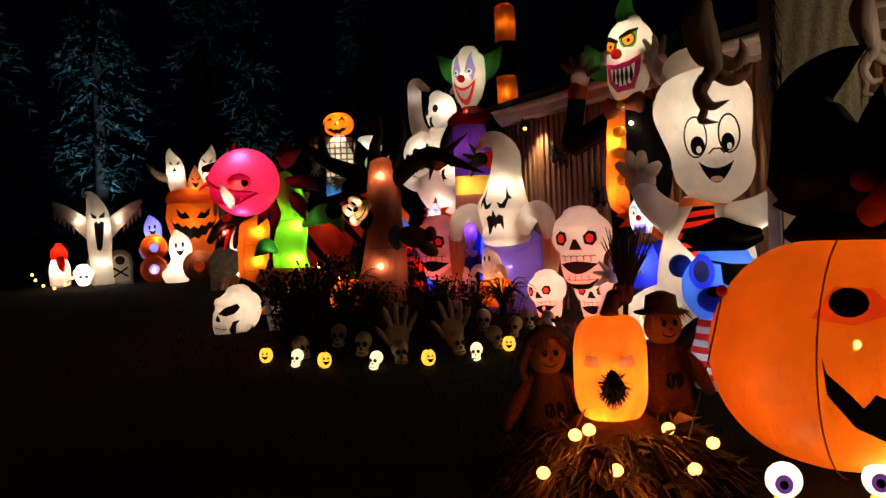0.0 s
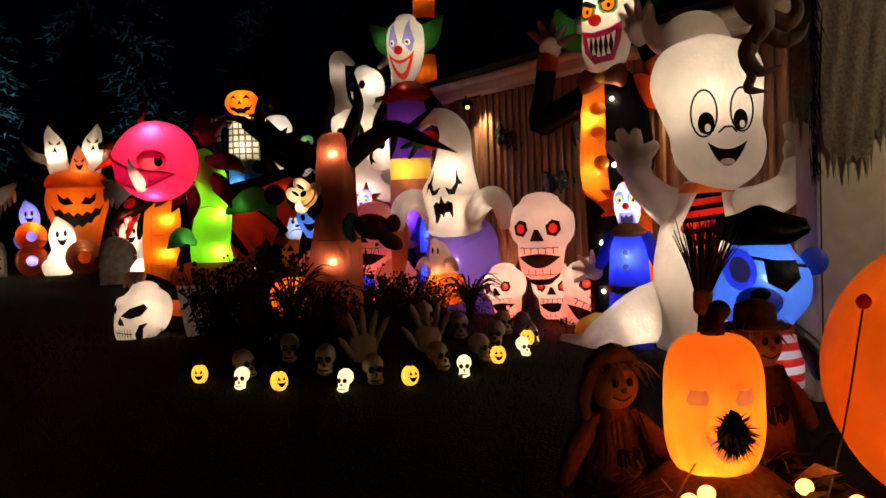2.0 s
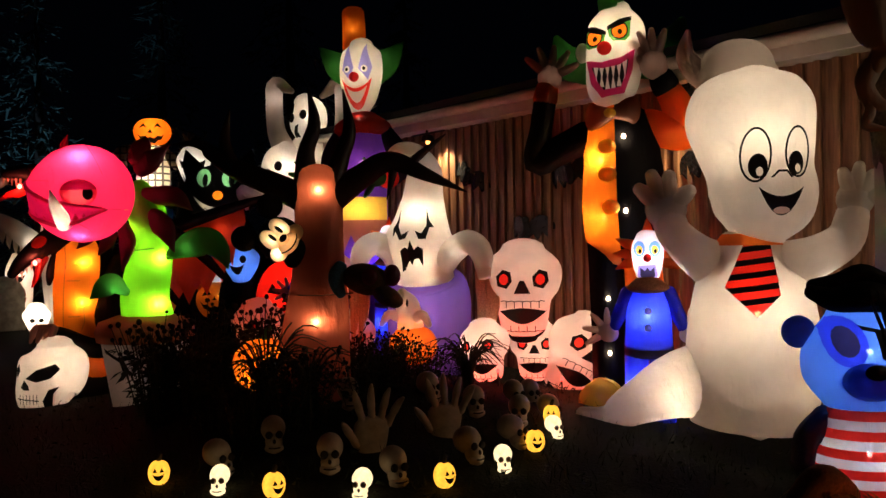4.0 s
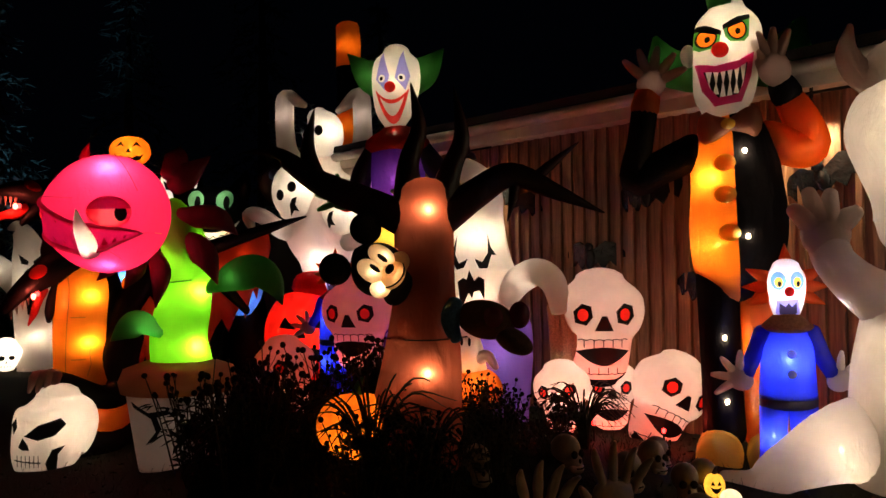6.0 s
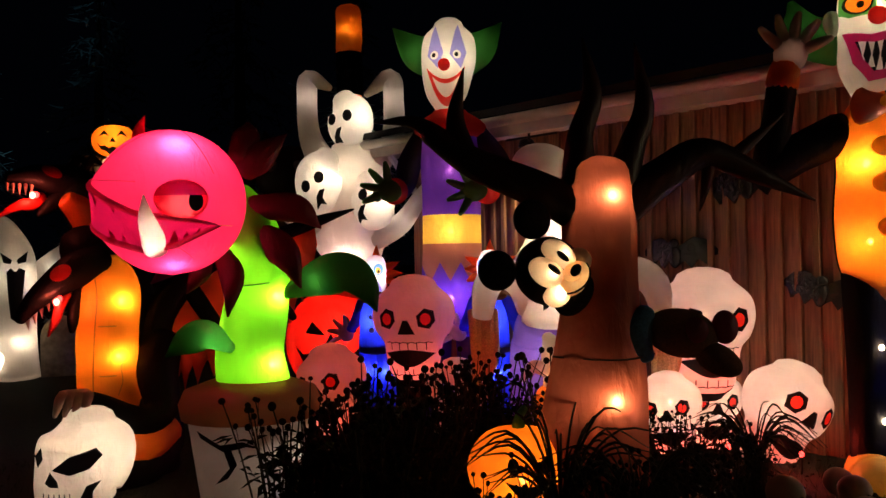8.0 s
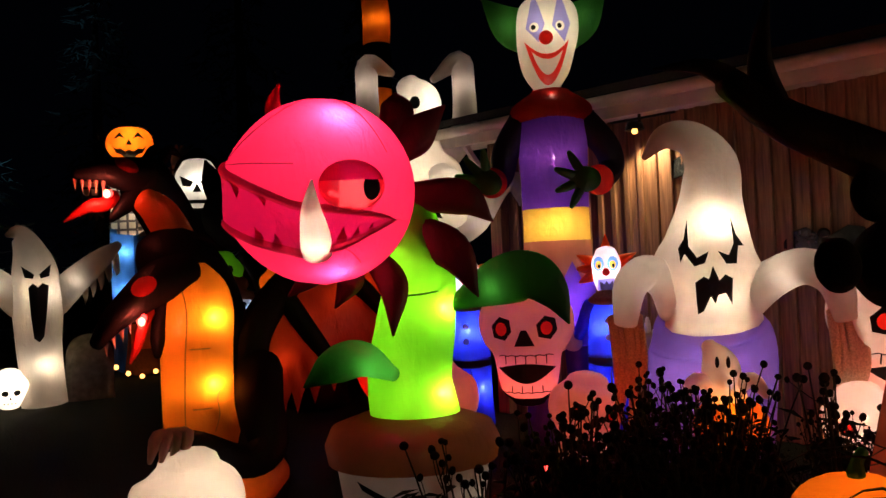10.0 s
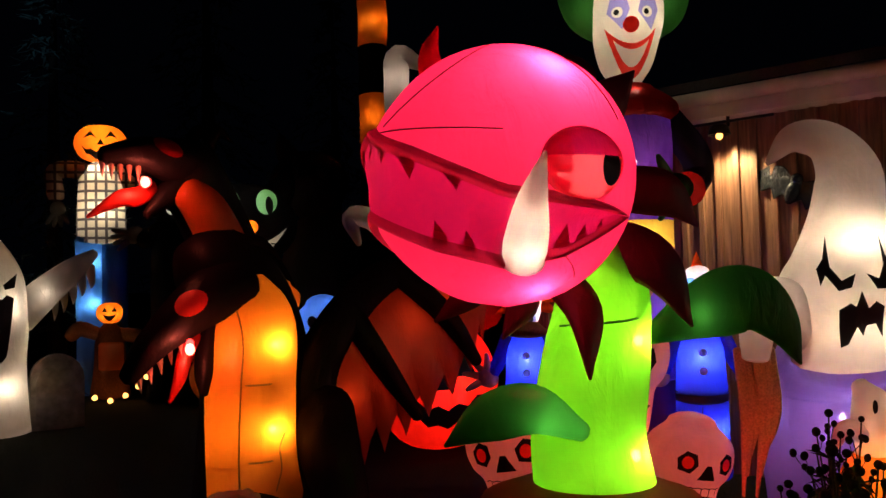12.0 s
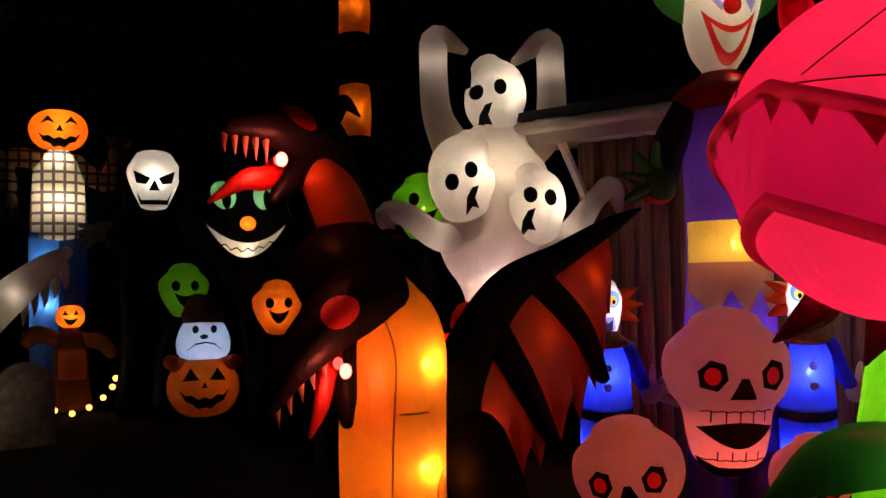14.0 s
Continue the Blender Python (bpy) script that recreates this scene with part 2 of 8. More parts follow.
def ball(bm, c, r, turn=(0, 0, 0), u=22, v=14):
    """An ellipsoid at c with radii r."""
    r = r if isinstance(r, tuple) else (r, r, r)
    m = pose(*c, *turn) @ Matrix.Diagonal((*r, 1))
    bmesh.ops.create_uvsphere(bm, u_segments=u, v_segments=v, radius=1, matrix=m)
    return bm


def gourd(bm, c, r, ribs=10, depth=0.07, u=60, v=18, top=0.0):
    """A ribbed pumpkin round c with radii r."""
    rows = []
    for j in range(v + 1):
        f = math.pi * j / v
        row = []
        for i in range(u):
            a = 2 * math.pi * i / u
            k = 1 - depth * abs(math.cos(a * ribs / 2)) ** 6 * math.sin(f)
            z = -math.cos(f) * (1 - 0.12 * math.sin(f) ** 0 * (abs(math.cos(f)) ** 8))
            row.append(bm.verts.new((c[0] + r[0] * k * math.sin(f) * math.cos(a) + 1e-4 * math.cos(a), c[1] + r[1] * k * math.sin(f) * math.sin(a) + 1e-4 * math.sin(a), c[2] + r[2] * z)))
        rows.append(row)
    made = []
    for a, b in zip(rows, rows[1:]):
        for i in range(u):
            made.append(bm.faces.new((a[i], a[(i + 1) % u], b[(i + 1) % u], b[i])))
    bmesh.ops.recalc_face_normals(bm, faces=made)
    return bm


def box(bm, c, s, turn=(0, 0, 0), edge=0.0):
    made = bmesh.ops.create_cube(bm, size=1, matrix=pose(*c, *turn) @ Matrix.Diagonal((*s, 1)))
    if edge:
        es = list({e for v in made["verts"] for e in v.link_edges})
        bmesh.ops.bevel(bm, geom=es, offset=edge, segments=2, affect="EDGES", profile=0.5)
    return bm


def lathe(bm, profile, c=(0, 0, 0), seg=28):
    rings = [[bm.verts.new((c[0] + r * math.cos(2 * math.pi * k / seg), c[1] + r * math.sin(2 * math.pi * k / seg), c[2] + z)) for k in range(seg)] for r, z in profile]
    made = []
    for a, b in zip(rings, rings[1:]):
        for k in range(seg):
            made.append(bm.faces.new((a[k], a[(k + 1) % seg], b[(k + 1) % seg], b[k])))
    made += [bm.faces.new(rings[0][::-1]), bm.faces.new(rings[-1])]
    bmesh.ops.recalc_face_normals(bm, faces=made)
    return bm


def slab(bm, outline, thick, y=0.0):
    """A padded flat shape: an outline (x, z) with thickness along y."""
    a = [bm.verts.new((x, y - thick / 2, z)) for x, z in outline]
    b = [bm.verts.new((x, y + thick / 2, z)) for x, z in outline]
    made = [bm.faces.new(a), bm.faces.new(b[::-1])]
    k = len(a)
    for i in range(k):
        made.append(bm.faces.new((a[i], b[i], b[(i + 1) % k], a[(i + 1) % k])))
    bmesh.ops.recalc_face_normals(bm, faces=made)
    return bm


def inside(x, z, o):
    odd = False
    for (ax, az), (bx, bz) in zip(o, o[1:] + o[:1]):
        if (az > z) != (bz > z) and x < (bx - ax) * (z - az) / (bz - az) + ax:
            odd = not odd
    return odd


def cut(bm, outline, ang=0.0):
    """Cuts the panel that lies within the outline (x, z), seen from the front turned by ang degrees, out of the skin and returns it."""
    turn = Matrix.Rotation(radians(-ang), 4, "Z")
    bm.transform(turn)
    bm.normal_update()
    for (ax, az), (bx, bz) in zip(outline, outline[1:] + outline[:1]):
        no = Vector((bz - az, 0, ax - bx))
        if no.length < 1e-6:
            continue
        lo_x, hi_x, lo_z, hi_z = min(ax, bx) - 1e-4, max(ax, bx) + 1e-4, min(az, bz) - 1e-4, max(az, bz) + 1e-4
        near = []
        for f in bm.faces:
            if f.normal.y < 0.1:
                xs, zs = [v.co.x for v in f.verts], [v.co.z for v in f.verts]
                if max(xs) > lo_x and min(xs) < hi_x and max(zs) > lo_z and min(zs) < hi_z:
                    near.append(f)
        if near:
            geom = near + list({e for f in near for e in f.edges}) + list({v for f in near for v in f.verts})
            bmesh.ops.bisect_plane(bm, geom=geom, dist=1e-6, plane_co=Vector((ax, 0, az)), plane_no=no.normalized())
    bm.normal_update()
    gone = []
    for f in bm.faces:
        if f.normal.y < 0.1:
            c = f.calc_center_median()
            if inside(c.x, c.z, outline):
                gone.append(f)
    piece = bmesh.new()
    known = {}
    for f in gone:
        vs = []
        for v in f.verts:
            if v not in known:
                known[v] = piece.verts.new(v.co)
            vs.append(known[v])
        piece.faces.new(vs)
    bmesh.ops.delete(bm, geom=gone, context="FACES")
    bm.transform(turn.inverted())
    piece.transform(turn.inverted())
    return piece


def oval(cx, cz, rx, rz, n=18, lean=0):
    c, s = math.cos(radians(lean)), math.sin(radians(lean))
    return [(cx + rx * math.cos(a) * c - rz * math.sin(a) * s, cz + rx * math.cos(a) * s + rz * math.sin(a) * c) for a in (2 * math.pi * k / n for k in range(n))]


def at_scale(o, cx, cz, s=1.0, sx=None):
    return [(cx + x * (sx or s), cz + z * s) for x, z in o]


def jag(x0, x1, z_top, z_low, n, deep=0.5):
    """A grinning mouth with pointed edges, from x0 to x1."""
    up = [(x0 + (x1 - x0) * i / n, z_top - (z_top - z_low) * 0.9 * math.sin(math.pi * i / n) * 0.45 - (z_top - z_low) * deep * 0.35 * (i % 2)) for i in range(n + 1)]
    dn = [(x0 + (x1 - x0) * i / n, z_top - (z_top - z_low) * math.sin(math.pi * i / n) ** 0.7 - (z_top - z_low) * deep * 0.3 * (i % 2)) for i in range(n - 1, 0, -1)]
    return up + dn


def smile(cx, cz, w, h, lift=0.35, n=10):
    top = [(cx - w + 2 * w * i / n, cz + h * lift * (2 * i / n - 1) ** 2) for i in range(n + 1)]
    low = [(cx - w + 2 * w * i / n, cz + h * lift * (2 * i / n - 1) ** 2 - h * (1 - (2 * i / n - 1) ** 2)) for i in range(n - 1, 0, -1)]
    return top + low


def mesh_of(name, bm, mat, smooth=True):
    me = bpy.data.meshes.new(name)
    bm.to_mesh(me)
    bm.free()
    me.materials.append(mat)
    if smooth:
        me.shade_smooth()
    return me


def part(name, bm, mat, parent, label="", smooth=True):
    """One mesh under a thing or a part."""
    ob = new(name, mesh_of(name, bm, mat, smooth))
    ob.parent = parent
    if label:
        ob["label"] = label
    return ob


def thing(name, label, category, m, group=""):
    ob = new(name)
    ob.empty_display_size = 0.2
    ob.matrix_basis = m
    return tagged(ob, label, category, group)


def single(name, label, category, m, pieces, group="", kind="", smooth=True):
    """A thing that is one mesh of several cloths: pieces are (bmesh, material)."""
    whole, mats = bmesh.new(), []
    for bm, mat in pieces:
        if mat not in mats:
            mats.append(mat)
        tmp = bpy.data.meshes.new("tmp")
        bm.to_mesh(tmp)
        bm.free()
        n = len(whole.faces)
        whole.from_mesh(tmp)
        bpy.data.meshes.remove(tmp)
        whole.faces.ensure_lookup_table()
        for f in whole.faces[n:]:
            f.material_index = mats.index(mat)
    me = bpy.data.meshes.new(name)
    whole.to_mesh(me)
    whole.free()
    for mat in mats:
        me.materials.append(mat)
    if smooth:
        me.shade_smooth()
    ob = new(name, me)
    ob.matrix_basis = m
    return tagged(ob, label, category, group, kind)


B = bmesh.new


def facing(x, y, tx, ty):
    return math.degrees(math.atan2(tx - x, -(ty - y)))


def stand(x, y, z, tx, ty, s=1.0):
    """The pose of a thing at x, y, z whose front looks towards tx, ty."""
    return pose(x, y, z, 0, 0, facing(x, y, tx, ty)) @ Matrix.Scale(s, 4)


def rise(x, y):
    """Height of the ground: a flower bed heaped up on a level lawn."""
    d = ((x + 0.4) / 1.7) ** 2 + ((y - 8.8) / 2.4) ** 2
    return 0.5 * math.exp(-0.8 * d)


def paw(bm, x, y, z, lean, s=1.0, fingers=4, spread=70):
    """A padded hand with fingers that point along lean degrees from straight up."""
    ball(bm, (x, y, z), (0.085 * s, 0.05 * s, 0.1 * s), (0, lean, 0), 14, 10)
    for k in range(fingers):
        a = radians(lean + spread * (k / (fingers - 1) - 0.5))
        dx, dz = math.sin(a), math.cos(a)
        tube(bm, [(x + dx * 0.06 * s, y, z + dz * 0.06 * s), (x + dx * 0.15 * s, y - 0.015 * s, z + dz * 0.15 * s), (x + dx * 0.2 * s, y - 0.04 * s, z + dz * 0.2 * s)],
             [0.032 * s, 0.027 * s, 0.016 * s], 8, 2)
    return bm


def strands(bm, rng, n, place, ln, droop, w=0.005):
    for i in range(n):
        p, q = place(rng)
        l = ln * rng.uniform(0.6, 1.3)
        p, q = Vector(p), Vector(q).normalized()
        a, b = p + q * l * 0.5, p + q * l + Vector((0, 0, -droop * l))
        s = q.cross(Vector((0.1, 0.2, 1))).normalized() * w
        vs = [bm.verts.new(v) for v in (p - s, p + s, a + s * 0.8, b, a - s * 0.8)]
        bm.faces.new(vs)


# glass bulbs inside the figures: warm, cool and red
BULBS = [mesh_of("bulb", ball(B(), (0, 0, 0), (0.016, 0.016, 0.02), (0, 0, 0), 14, 10), bulb_glass(*k)) for k in (("warm_filament", (1.0, 0.72, 0.36), 70), ("cool_filament", (0.7, 0.82, 1.0), 60), ("red_filament", (1.0, 0.07, 0.05), 9))]


# ---- ground ----
def ground():
    bm = B()
    xs = [-400, -150, -60, -30] + [-16 + 0.4 * i for i in range(61)] + [14, 30, 80, 200, 400]
    ys = [-300, -80, -20, -6] + [-2 + 0.4 * i for i in range(76)] + [36, 50, 90, 200, 500]
    grid = [[bm.verts.new((x, y, rise(x, y) + 0.03 * noise.noise((x * 0.6, y * 0.6, 0)))) for x in xs] for y in ys]
    for a, b in zip(grid, grid[1:]):
        for i in range(len(xs) - 1):
            bm.faces.new((a[i], a[i + 1], b[i + 1], b[i]))
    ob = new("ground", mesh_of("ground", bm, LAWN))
    tagged(ob, "dark night lawn with a heaped flower bed", "lawn", kind="structure")


ground()


def litter():
    """Short grass and fallen leaves on the lawn."""
    rng = np.random.default_rng(4)
    n = 15000
    x, y = rng.uniform(-6, 3.5, n), rng.uniform(1.2, 13, n)
    verts, faces = [], []
    for i in range(n):
        z, a, h = rise(x[i], y[i]), rng.uniform(0, 6.28), rng.uniform(0.03, 0.075)
        lean = rng.normal(0, 0.025, 2)
        k = len(verts)
        if i % 14 == 0:
            r = rng.uniform(0.015, 0.035)
            for j in range(5):
                verts.append((x[i] + r * math.cos(a + j * 1.256), y[i] + r * 0.7 * math.sin(a + j * 1.256), z + 0.03 + 0.012 * math.cos(2 * j)))
            faces.append((k, k + 1, k + 2, k + 3, k + 4))
        else:
            w = 0.004
            verts += [(x[i] - w * math.cos(a), y[i] - w * math.sin(a), z - 0.01), (x[i] + w * math.cos(a), y[i] + w * math.sin(a), z - 0.01), (x[i] + lean[0], y[i] + lean[1], z + h)]
            faces.append((k, k + 1, k + 2))
    me = bpy.data.meshes.new("grass")
    me.from_pydata(verts, [], faces)
    me.materials.append(LEAFDRY)
    tagged(new("grass", me), "short dark grass with scattered fallen leaves", "grass", kind="stuff")


litter()

# ---- house: a long timber wall under a gutter ----
WX, WY, DX, DY = 0.87, 14.87, 0.371, -0.928      # far corner, and the way along the wall towards the street


def along(s, out=0.0, z=0.0):
    """A point s metres along the wall and out metres in front of it."""
    return WX + DX * s - 0.928 * out, WY + DY * s - 0.371 * out, z


WALLTURN = math.degrees(math.atan2(DY, DX))


def house():
    length = 16.0
    core = B()
    c = along(length / 2, -0.09, 1.5)
    box(core, c, (length, 0.14, 3.0), (0, 0, WALLTURN))
    w = new("wall_front", mesh_of("wall_front", core, TIMBER, False))
    tagged(w, "brown timber house wall of upright boards", "wall", kind="structure")
    end = B()
    cx, cy, _ = along(0.07, -3.1, 0)
    box(end, (cx, cy, 1.5), (6.0, 0.14, 3.0), (0, 0, WALLTURN + 90))
    tagged(new("wall_end", mesh_of("wall_end", end, TIMBER, False)), "brown timber gable wall", "wall", kind="structure")
    post = B()
    box(post, along(0.0, 0.02, 1.45), (0.16, 0.16, 2.9), (0, 0, WALLTURN), 0.01)
    tagged(new("corner_trim", mesh_of("corner_trim", post, TIMBER, False)), "brown timber corner board", "trim", kind="structure")
    soffit = B()
    box(soffit, along(length / 2 - 0.3, 0.15, 2.93), (length + 0.6, 0.7, 0.03), (0, 0, WALLTURN))
    tagged(new("soffit", mesh_of("soffit", soffit, FASCIA, False)), "pale painted boards under the eaves", "soffit", kind="structure")
    fas = B()
    box(fas, along(length / 2 - 0.3, 0.51, 2.95), (length + 0.6, 0.03, 0.2), (0, 0, WALLTURN), 0.005)
    tagged(new("fascia", mesh_of("fascia", fas, FASCIA, False)), "pale painted fascia board", "trim", kind="structure")
    gut = B()
    pts = [along(-0.6 + i, 0.58, 3.0) for i in range(17)]
    tube(gut, pts, [0.055] * 17, 10, 1, (0, 0))
    tagged(new("gutter", mesh_of("gutter", gut, FASCIA)), "pale metal gutter along the eaves", "gutter", kind="structure")
    rf = B()
    a, b = along(-0.7, 0.6, 3.06), along(length, 0.6, 3.06)
    c2, d = along(length, -3.3, 4.0), along(-0.7, -3.3, 4.0)
    lo = [rf.verts.new(p) for p in (a, b, c2, d)]
    hi = [rf.verts.new((p[0], p[1], p[2] + 0.08)) for p in (a, b, c2, d)]
    rf.faces.new(lo[::-1]), rf.faces.new(hi)
    for i in range(4):
        rf.faces.new((lo[i], lo[(i + 1) % 4], hi[(i + 1) % 4], hi[i]))
    tagged(new("roof", mesh_of("roof", rf, ROOF, False)), "low dark felt roof", "roof", kind="structure")
    brace = B()
    p, q = along(-0.02, 0.5, 2.86), along(-0.02, 0.08, 2.4)
    tube(brace, [p, q], [0.04, 0.04], 6, 1, (0, 0))
    tagged(new("eaves_brace", mesh_of("eaves_brace", brace, FASCIA, False)), "pale slanting brace under the eaves", "brace", kind="structure")
    return w


wall = house()


def eaves_lamp(s, watts):
    """A flood lamp on a bracket under the eaves that lights the boards below."""
    x, y, _ = along(s, 0.4)
    m = pose(x, y, 0, 0, 0, WALLTURN)
    ob = thing("eaves_lamp", "dark iron bracket lamp under the pale eaves", "lamp", m, "lamps under the eaves")
    bm = B()
    tube(bm, [(0, 0, 3.05), (0, 0, 2.8)], [0.014, 0.014], 8, 1)
    tube(bm, [(-0.3, 0, 2.83), (0.35, 0, 2.83)], [0.012, 0.012], 8, 1)
    part("bracket", bm, IRON, ob)
    bm = B()
    lathe(bm, [(0.03, 0.02), (0.07, 0.0), (0.09, -0.07), (0.08, -0.07), (0.06, -0.01)], (-0.12, 0.1, 2.82), 14)
    part("shade", bm, IRON, ob)
    bm = B()
    ball(bm, (-0.12, 0.1, 2.74), 0.028, (0, 0, 0), 10, 8)
    part("bulb", bm, GLOWWARM, ob, "glowing bulb")
    px, py, _ = along(s - 0.12, 0.16)
    lamp("eaves_light", "SPOT", look((px, py, 2.74), along(s - 0.12, 0.02, 0.9)), watts, (1.0, 0.78, 0.45), 0.04, None, 115)
    return ob


eaves_lamp(2.05, 75)
eaves_lamp(5.95, 80)


def porch_post():
    ob = thing("porch_post", "broad pale painted porch post", "post", pose(2.98, 6.85, 0, 0, 0, -4))
    bm = B()
    box(bm, (0, 0, 1.75), (0.66, 0.3, 3.5), (0, 0, 0), 0.02)
    part("shaft", bm, POST, ob, "", False)
    bm = B()
    box(bm, (0, 0, 0.1), (0.74, 0.38, 0.2), (0, 0, 0), 0.015)
    part("plinth", bm, POST, ob, "", False)
    bm = B()
    for x in (-0.3, 0.31):
        tube(bm, [(x, -0.17, 3.4), (x + 0.01, -0.18, 2.6), (x - 0.01, -0.175, 1.9), (x, -0.17, 0.4)], [0.006] * 4, 6, 3)
    part("cable", bm, IRON, ob, "dark cable down the post")
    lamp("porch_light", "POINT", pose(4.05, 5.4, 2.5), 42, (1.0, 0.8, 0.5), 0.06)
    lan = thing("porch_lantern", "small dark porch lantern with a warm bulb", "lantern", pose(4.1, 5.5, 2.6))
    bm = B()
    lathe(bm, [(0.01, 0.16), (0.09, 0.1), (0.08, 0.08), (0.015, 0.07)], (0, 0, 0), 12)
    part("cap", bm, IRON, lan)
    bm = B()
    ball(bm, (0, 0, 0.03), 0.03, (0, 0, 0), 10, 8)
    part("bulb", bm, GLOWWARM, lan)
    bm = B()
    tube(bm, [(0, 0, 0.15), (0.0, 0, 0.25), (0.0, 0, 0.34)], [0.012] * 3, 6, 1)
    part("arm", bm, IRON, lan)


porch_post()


def hanging_ghoul(x, y, z, turn, size, end):
    """A limp grey cloth ghoul with hooked fins, hung on a cord from the eaves."""
    ob = thing("hanging_ghoul", "limp grey cloth ghoul hanging on a cord", "hanging decoration", pose(x, y, z, 0, 0, turn) @ Matrix.Scale(size, 4), "hanging ghouls")
    body = B()
    tube(body, [(-0.06, 0, 0.42), (-0.09, 0, 0.28), (-0.05, 0, 0.1), (0.0, 0, -0.02), (-0.06, 0, -0.12)], [(0.07, 0.06), (0.12, 0.09), (0.11, 0.07), (0.07, 0.04), (0.045, 0.02)], 18, 5)
    part("body", body, SHROUD, ob)
    for pts in (((0.02, 0.03), (0.14, -0.02), (0.2, 0.06), (0.18, 0.16)), ((-0.02, -0.04), (0.1, -0.12), (0.2, -0.1), (0.26, -0.03)), ((-0.06, -0.1), (-0.1, -0.2), (-0.02, -0.3), (0.1, -0.27))):
        f = B()
        tube(f, pts, [(0.05, 0.02), (0.05, 0.015), (0.035, 0.012), (0.004, 0.004)], 12, 5)
        part("fin", f, SHROUD, ob)
    tail = B()
    tube(tail, [(-0.06, -0.12), (-0.1, -0.22), (-0.07, -0.32), (-0.09, -0.4), (0.02, -0.42)], [(0.05, 0.015), (0.045, 0.012), (0.03, 0.01), (0.03, 0.01), (0.004, 0.004)], 10, 5)
    part("tail", tail, SHROUD, ob)
    cord = B()
    q = ob.matrix_basis.inverted() @ Vector(end)
    tube(cord, [(-0.06, 0, 0.45), tuple((Vector((-0.06, 0, 0.45)) + q) / 2 + Vector((0, 0, -0.05))), tuple(q)], [0.004] * 3, 6, 4)
    part("cord", cord, IRON, ob)


SHROUD = fabric("grey_shroud_cloth", (0.3, 0.22, 0.19), 0.35, 0.02, 0.0)
hanging_ghoul(1.98, 6.16, 2.47, -15, 1.0, along(9.6, 0.55, 3.0))
hanging_ghoul(2.99, 5.9, 2.5, 10, 0.8, along(9.9, 0.55, 3.0))


def gauze_drape():
    """A torn gauze cloth wound round the upper half of the porch post."""
    rng = np.random.default_rng(21)
    ob = thing("gauze_drape", "torn grey gauze hanging round the porch post", "gauze cloth", pose(2.98, 6.85, 0, 0, 0, -4))
    bm, rows = B(), []
    n = 64
    for i in range(n + 1):
        u = i / n
        x, y = (-0.345, 0.15 - u / 0.2 * 0.32) if u < 0.2 else ((u - 0.2) / 0.6 * 0.69 - 0.345, -0.17) if u < 0.8 else (0.345, -0.17 + (u - 0.8) / 0.2 * 0.32)
        low = 1.78 + 0.16 * math.sin(9 * u + 1) + (0.0 if i % 2 else rng.uniform(-0.22, 0.12))
        rows.append([bm.verts.new((x * 1.03 + 0.01 * math.sin(37 * u + k), y - 0.012 + 0.01 * math.sin(51 * u + 0.8 * k), 3.45 + (low - 3.45) * k / 14)) for k in range(15)])
    for a, b in zip(rows, rows[1:]):
        for k in range(14):
            bm.faces.new((a[k], b[k], b[k + 1], a[k + 1]))
    bmesh.ops.solidify(bm, geom=bm.faces[:], thickness=0.003)
    part("cloth", bm, GAUZE, ob)
    fray = B()
    strands(fray, rng, 260, lambda r: ((-0.36 + r.normal(0, 0.012), -0.19, r.uniform(1.6, 3.3)), (r.normal(0.1, 0.25), -0.05, -1)), 0.16, 0.2, 0.003)
    part("fray", fray, FLEECE, ob, "black frayed threads")["kind"] = "stuff"


GAUZE = solid("grey_gauze", (0.3, 0.26, 0.2), 0.95, scale=45, vary=0.3, relief=0.01)
gauze_drape()


# ---- the large inflatable figures along the house ----
def mitt(arm, x, y, z, lean, s=1.0):
    """A stuffed mitten hand on an arm: a broad palm, three stubby fingers and a thumb."""
    m = pose(x, y, z, 0, lean, 0) @ Matrix.Scale(s, 4)
    palm = ball(B(), (0, 0, 0), (0.085, 0.05, 0.085), (0, 0, 0), 18, 12)
    palm.transform(m)
    part("palm", palm, WHITE, arm)
    for a, ln in ((-30, 0.14), (0, 0.155), (28, 0.14), (75, 0.125)):
        dx, dz = math.sin(radians(a)), math.cos(radians(a))
        f = tube(B(), [(0.03 * dx, 0, 0.03 * dz), (0.09 * dx, -0.008, 0.09 * dz), (ln * dx, -0.015, ln * dz)], [0.042, 0.038, 0.026], 12, 3)
        f.transform(m)
        part("thumb" if a > 60 else "finger", f, WHITE, arm)


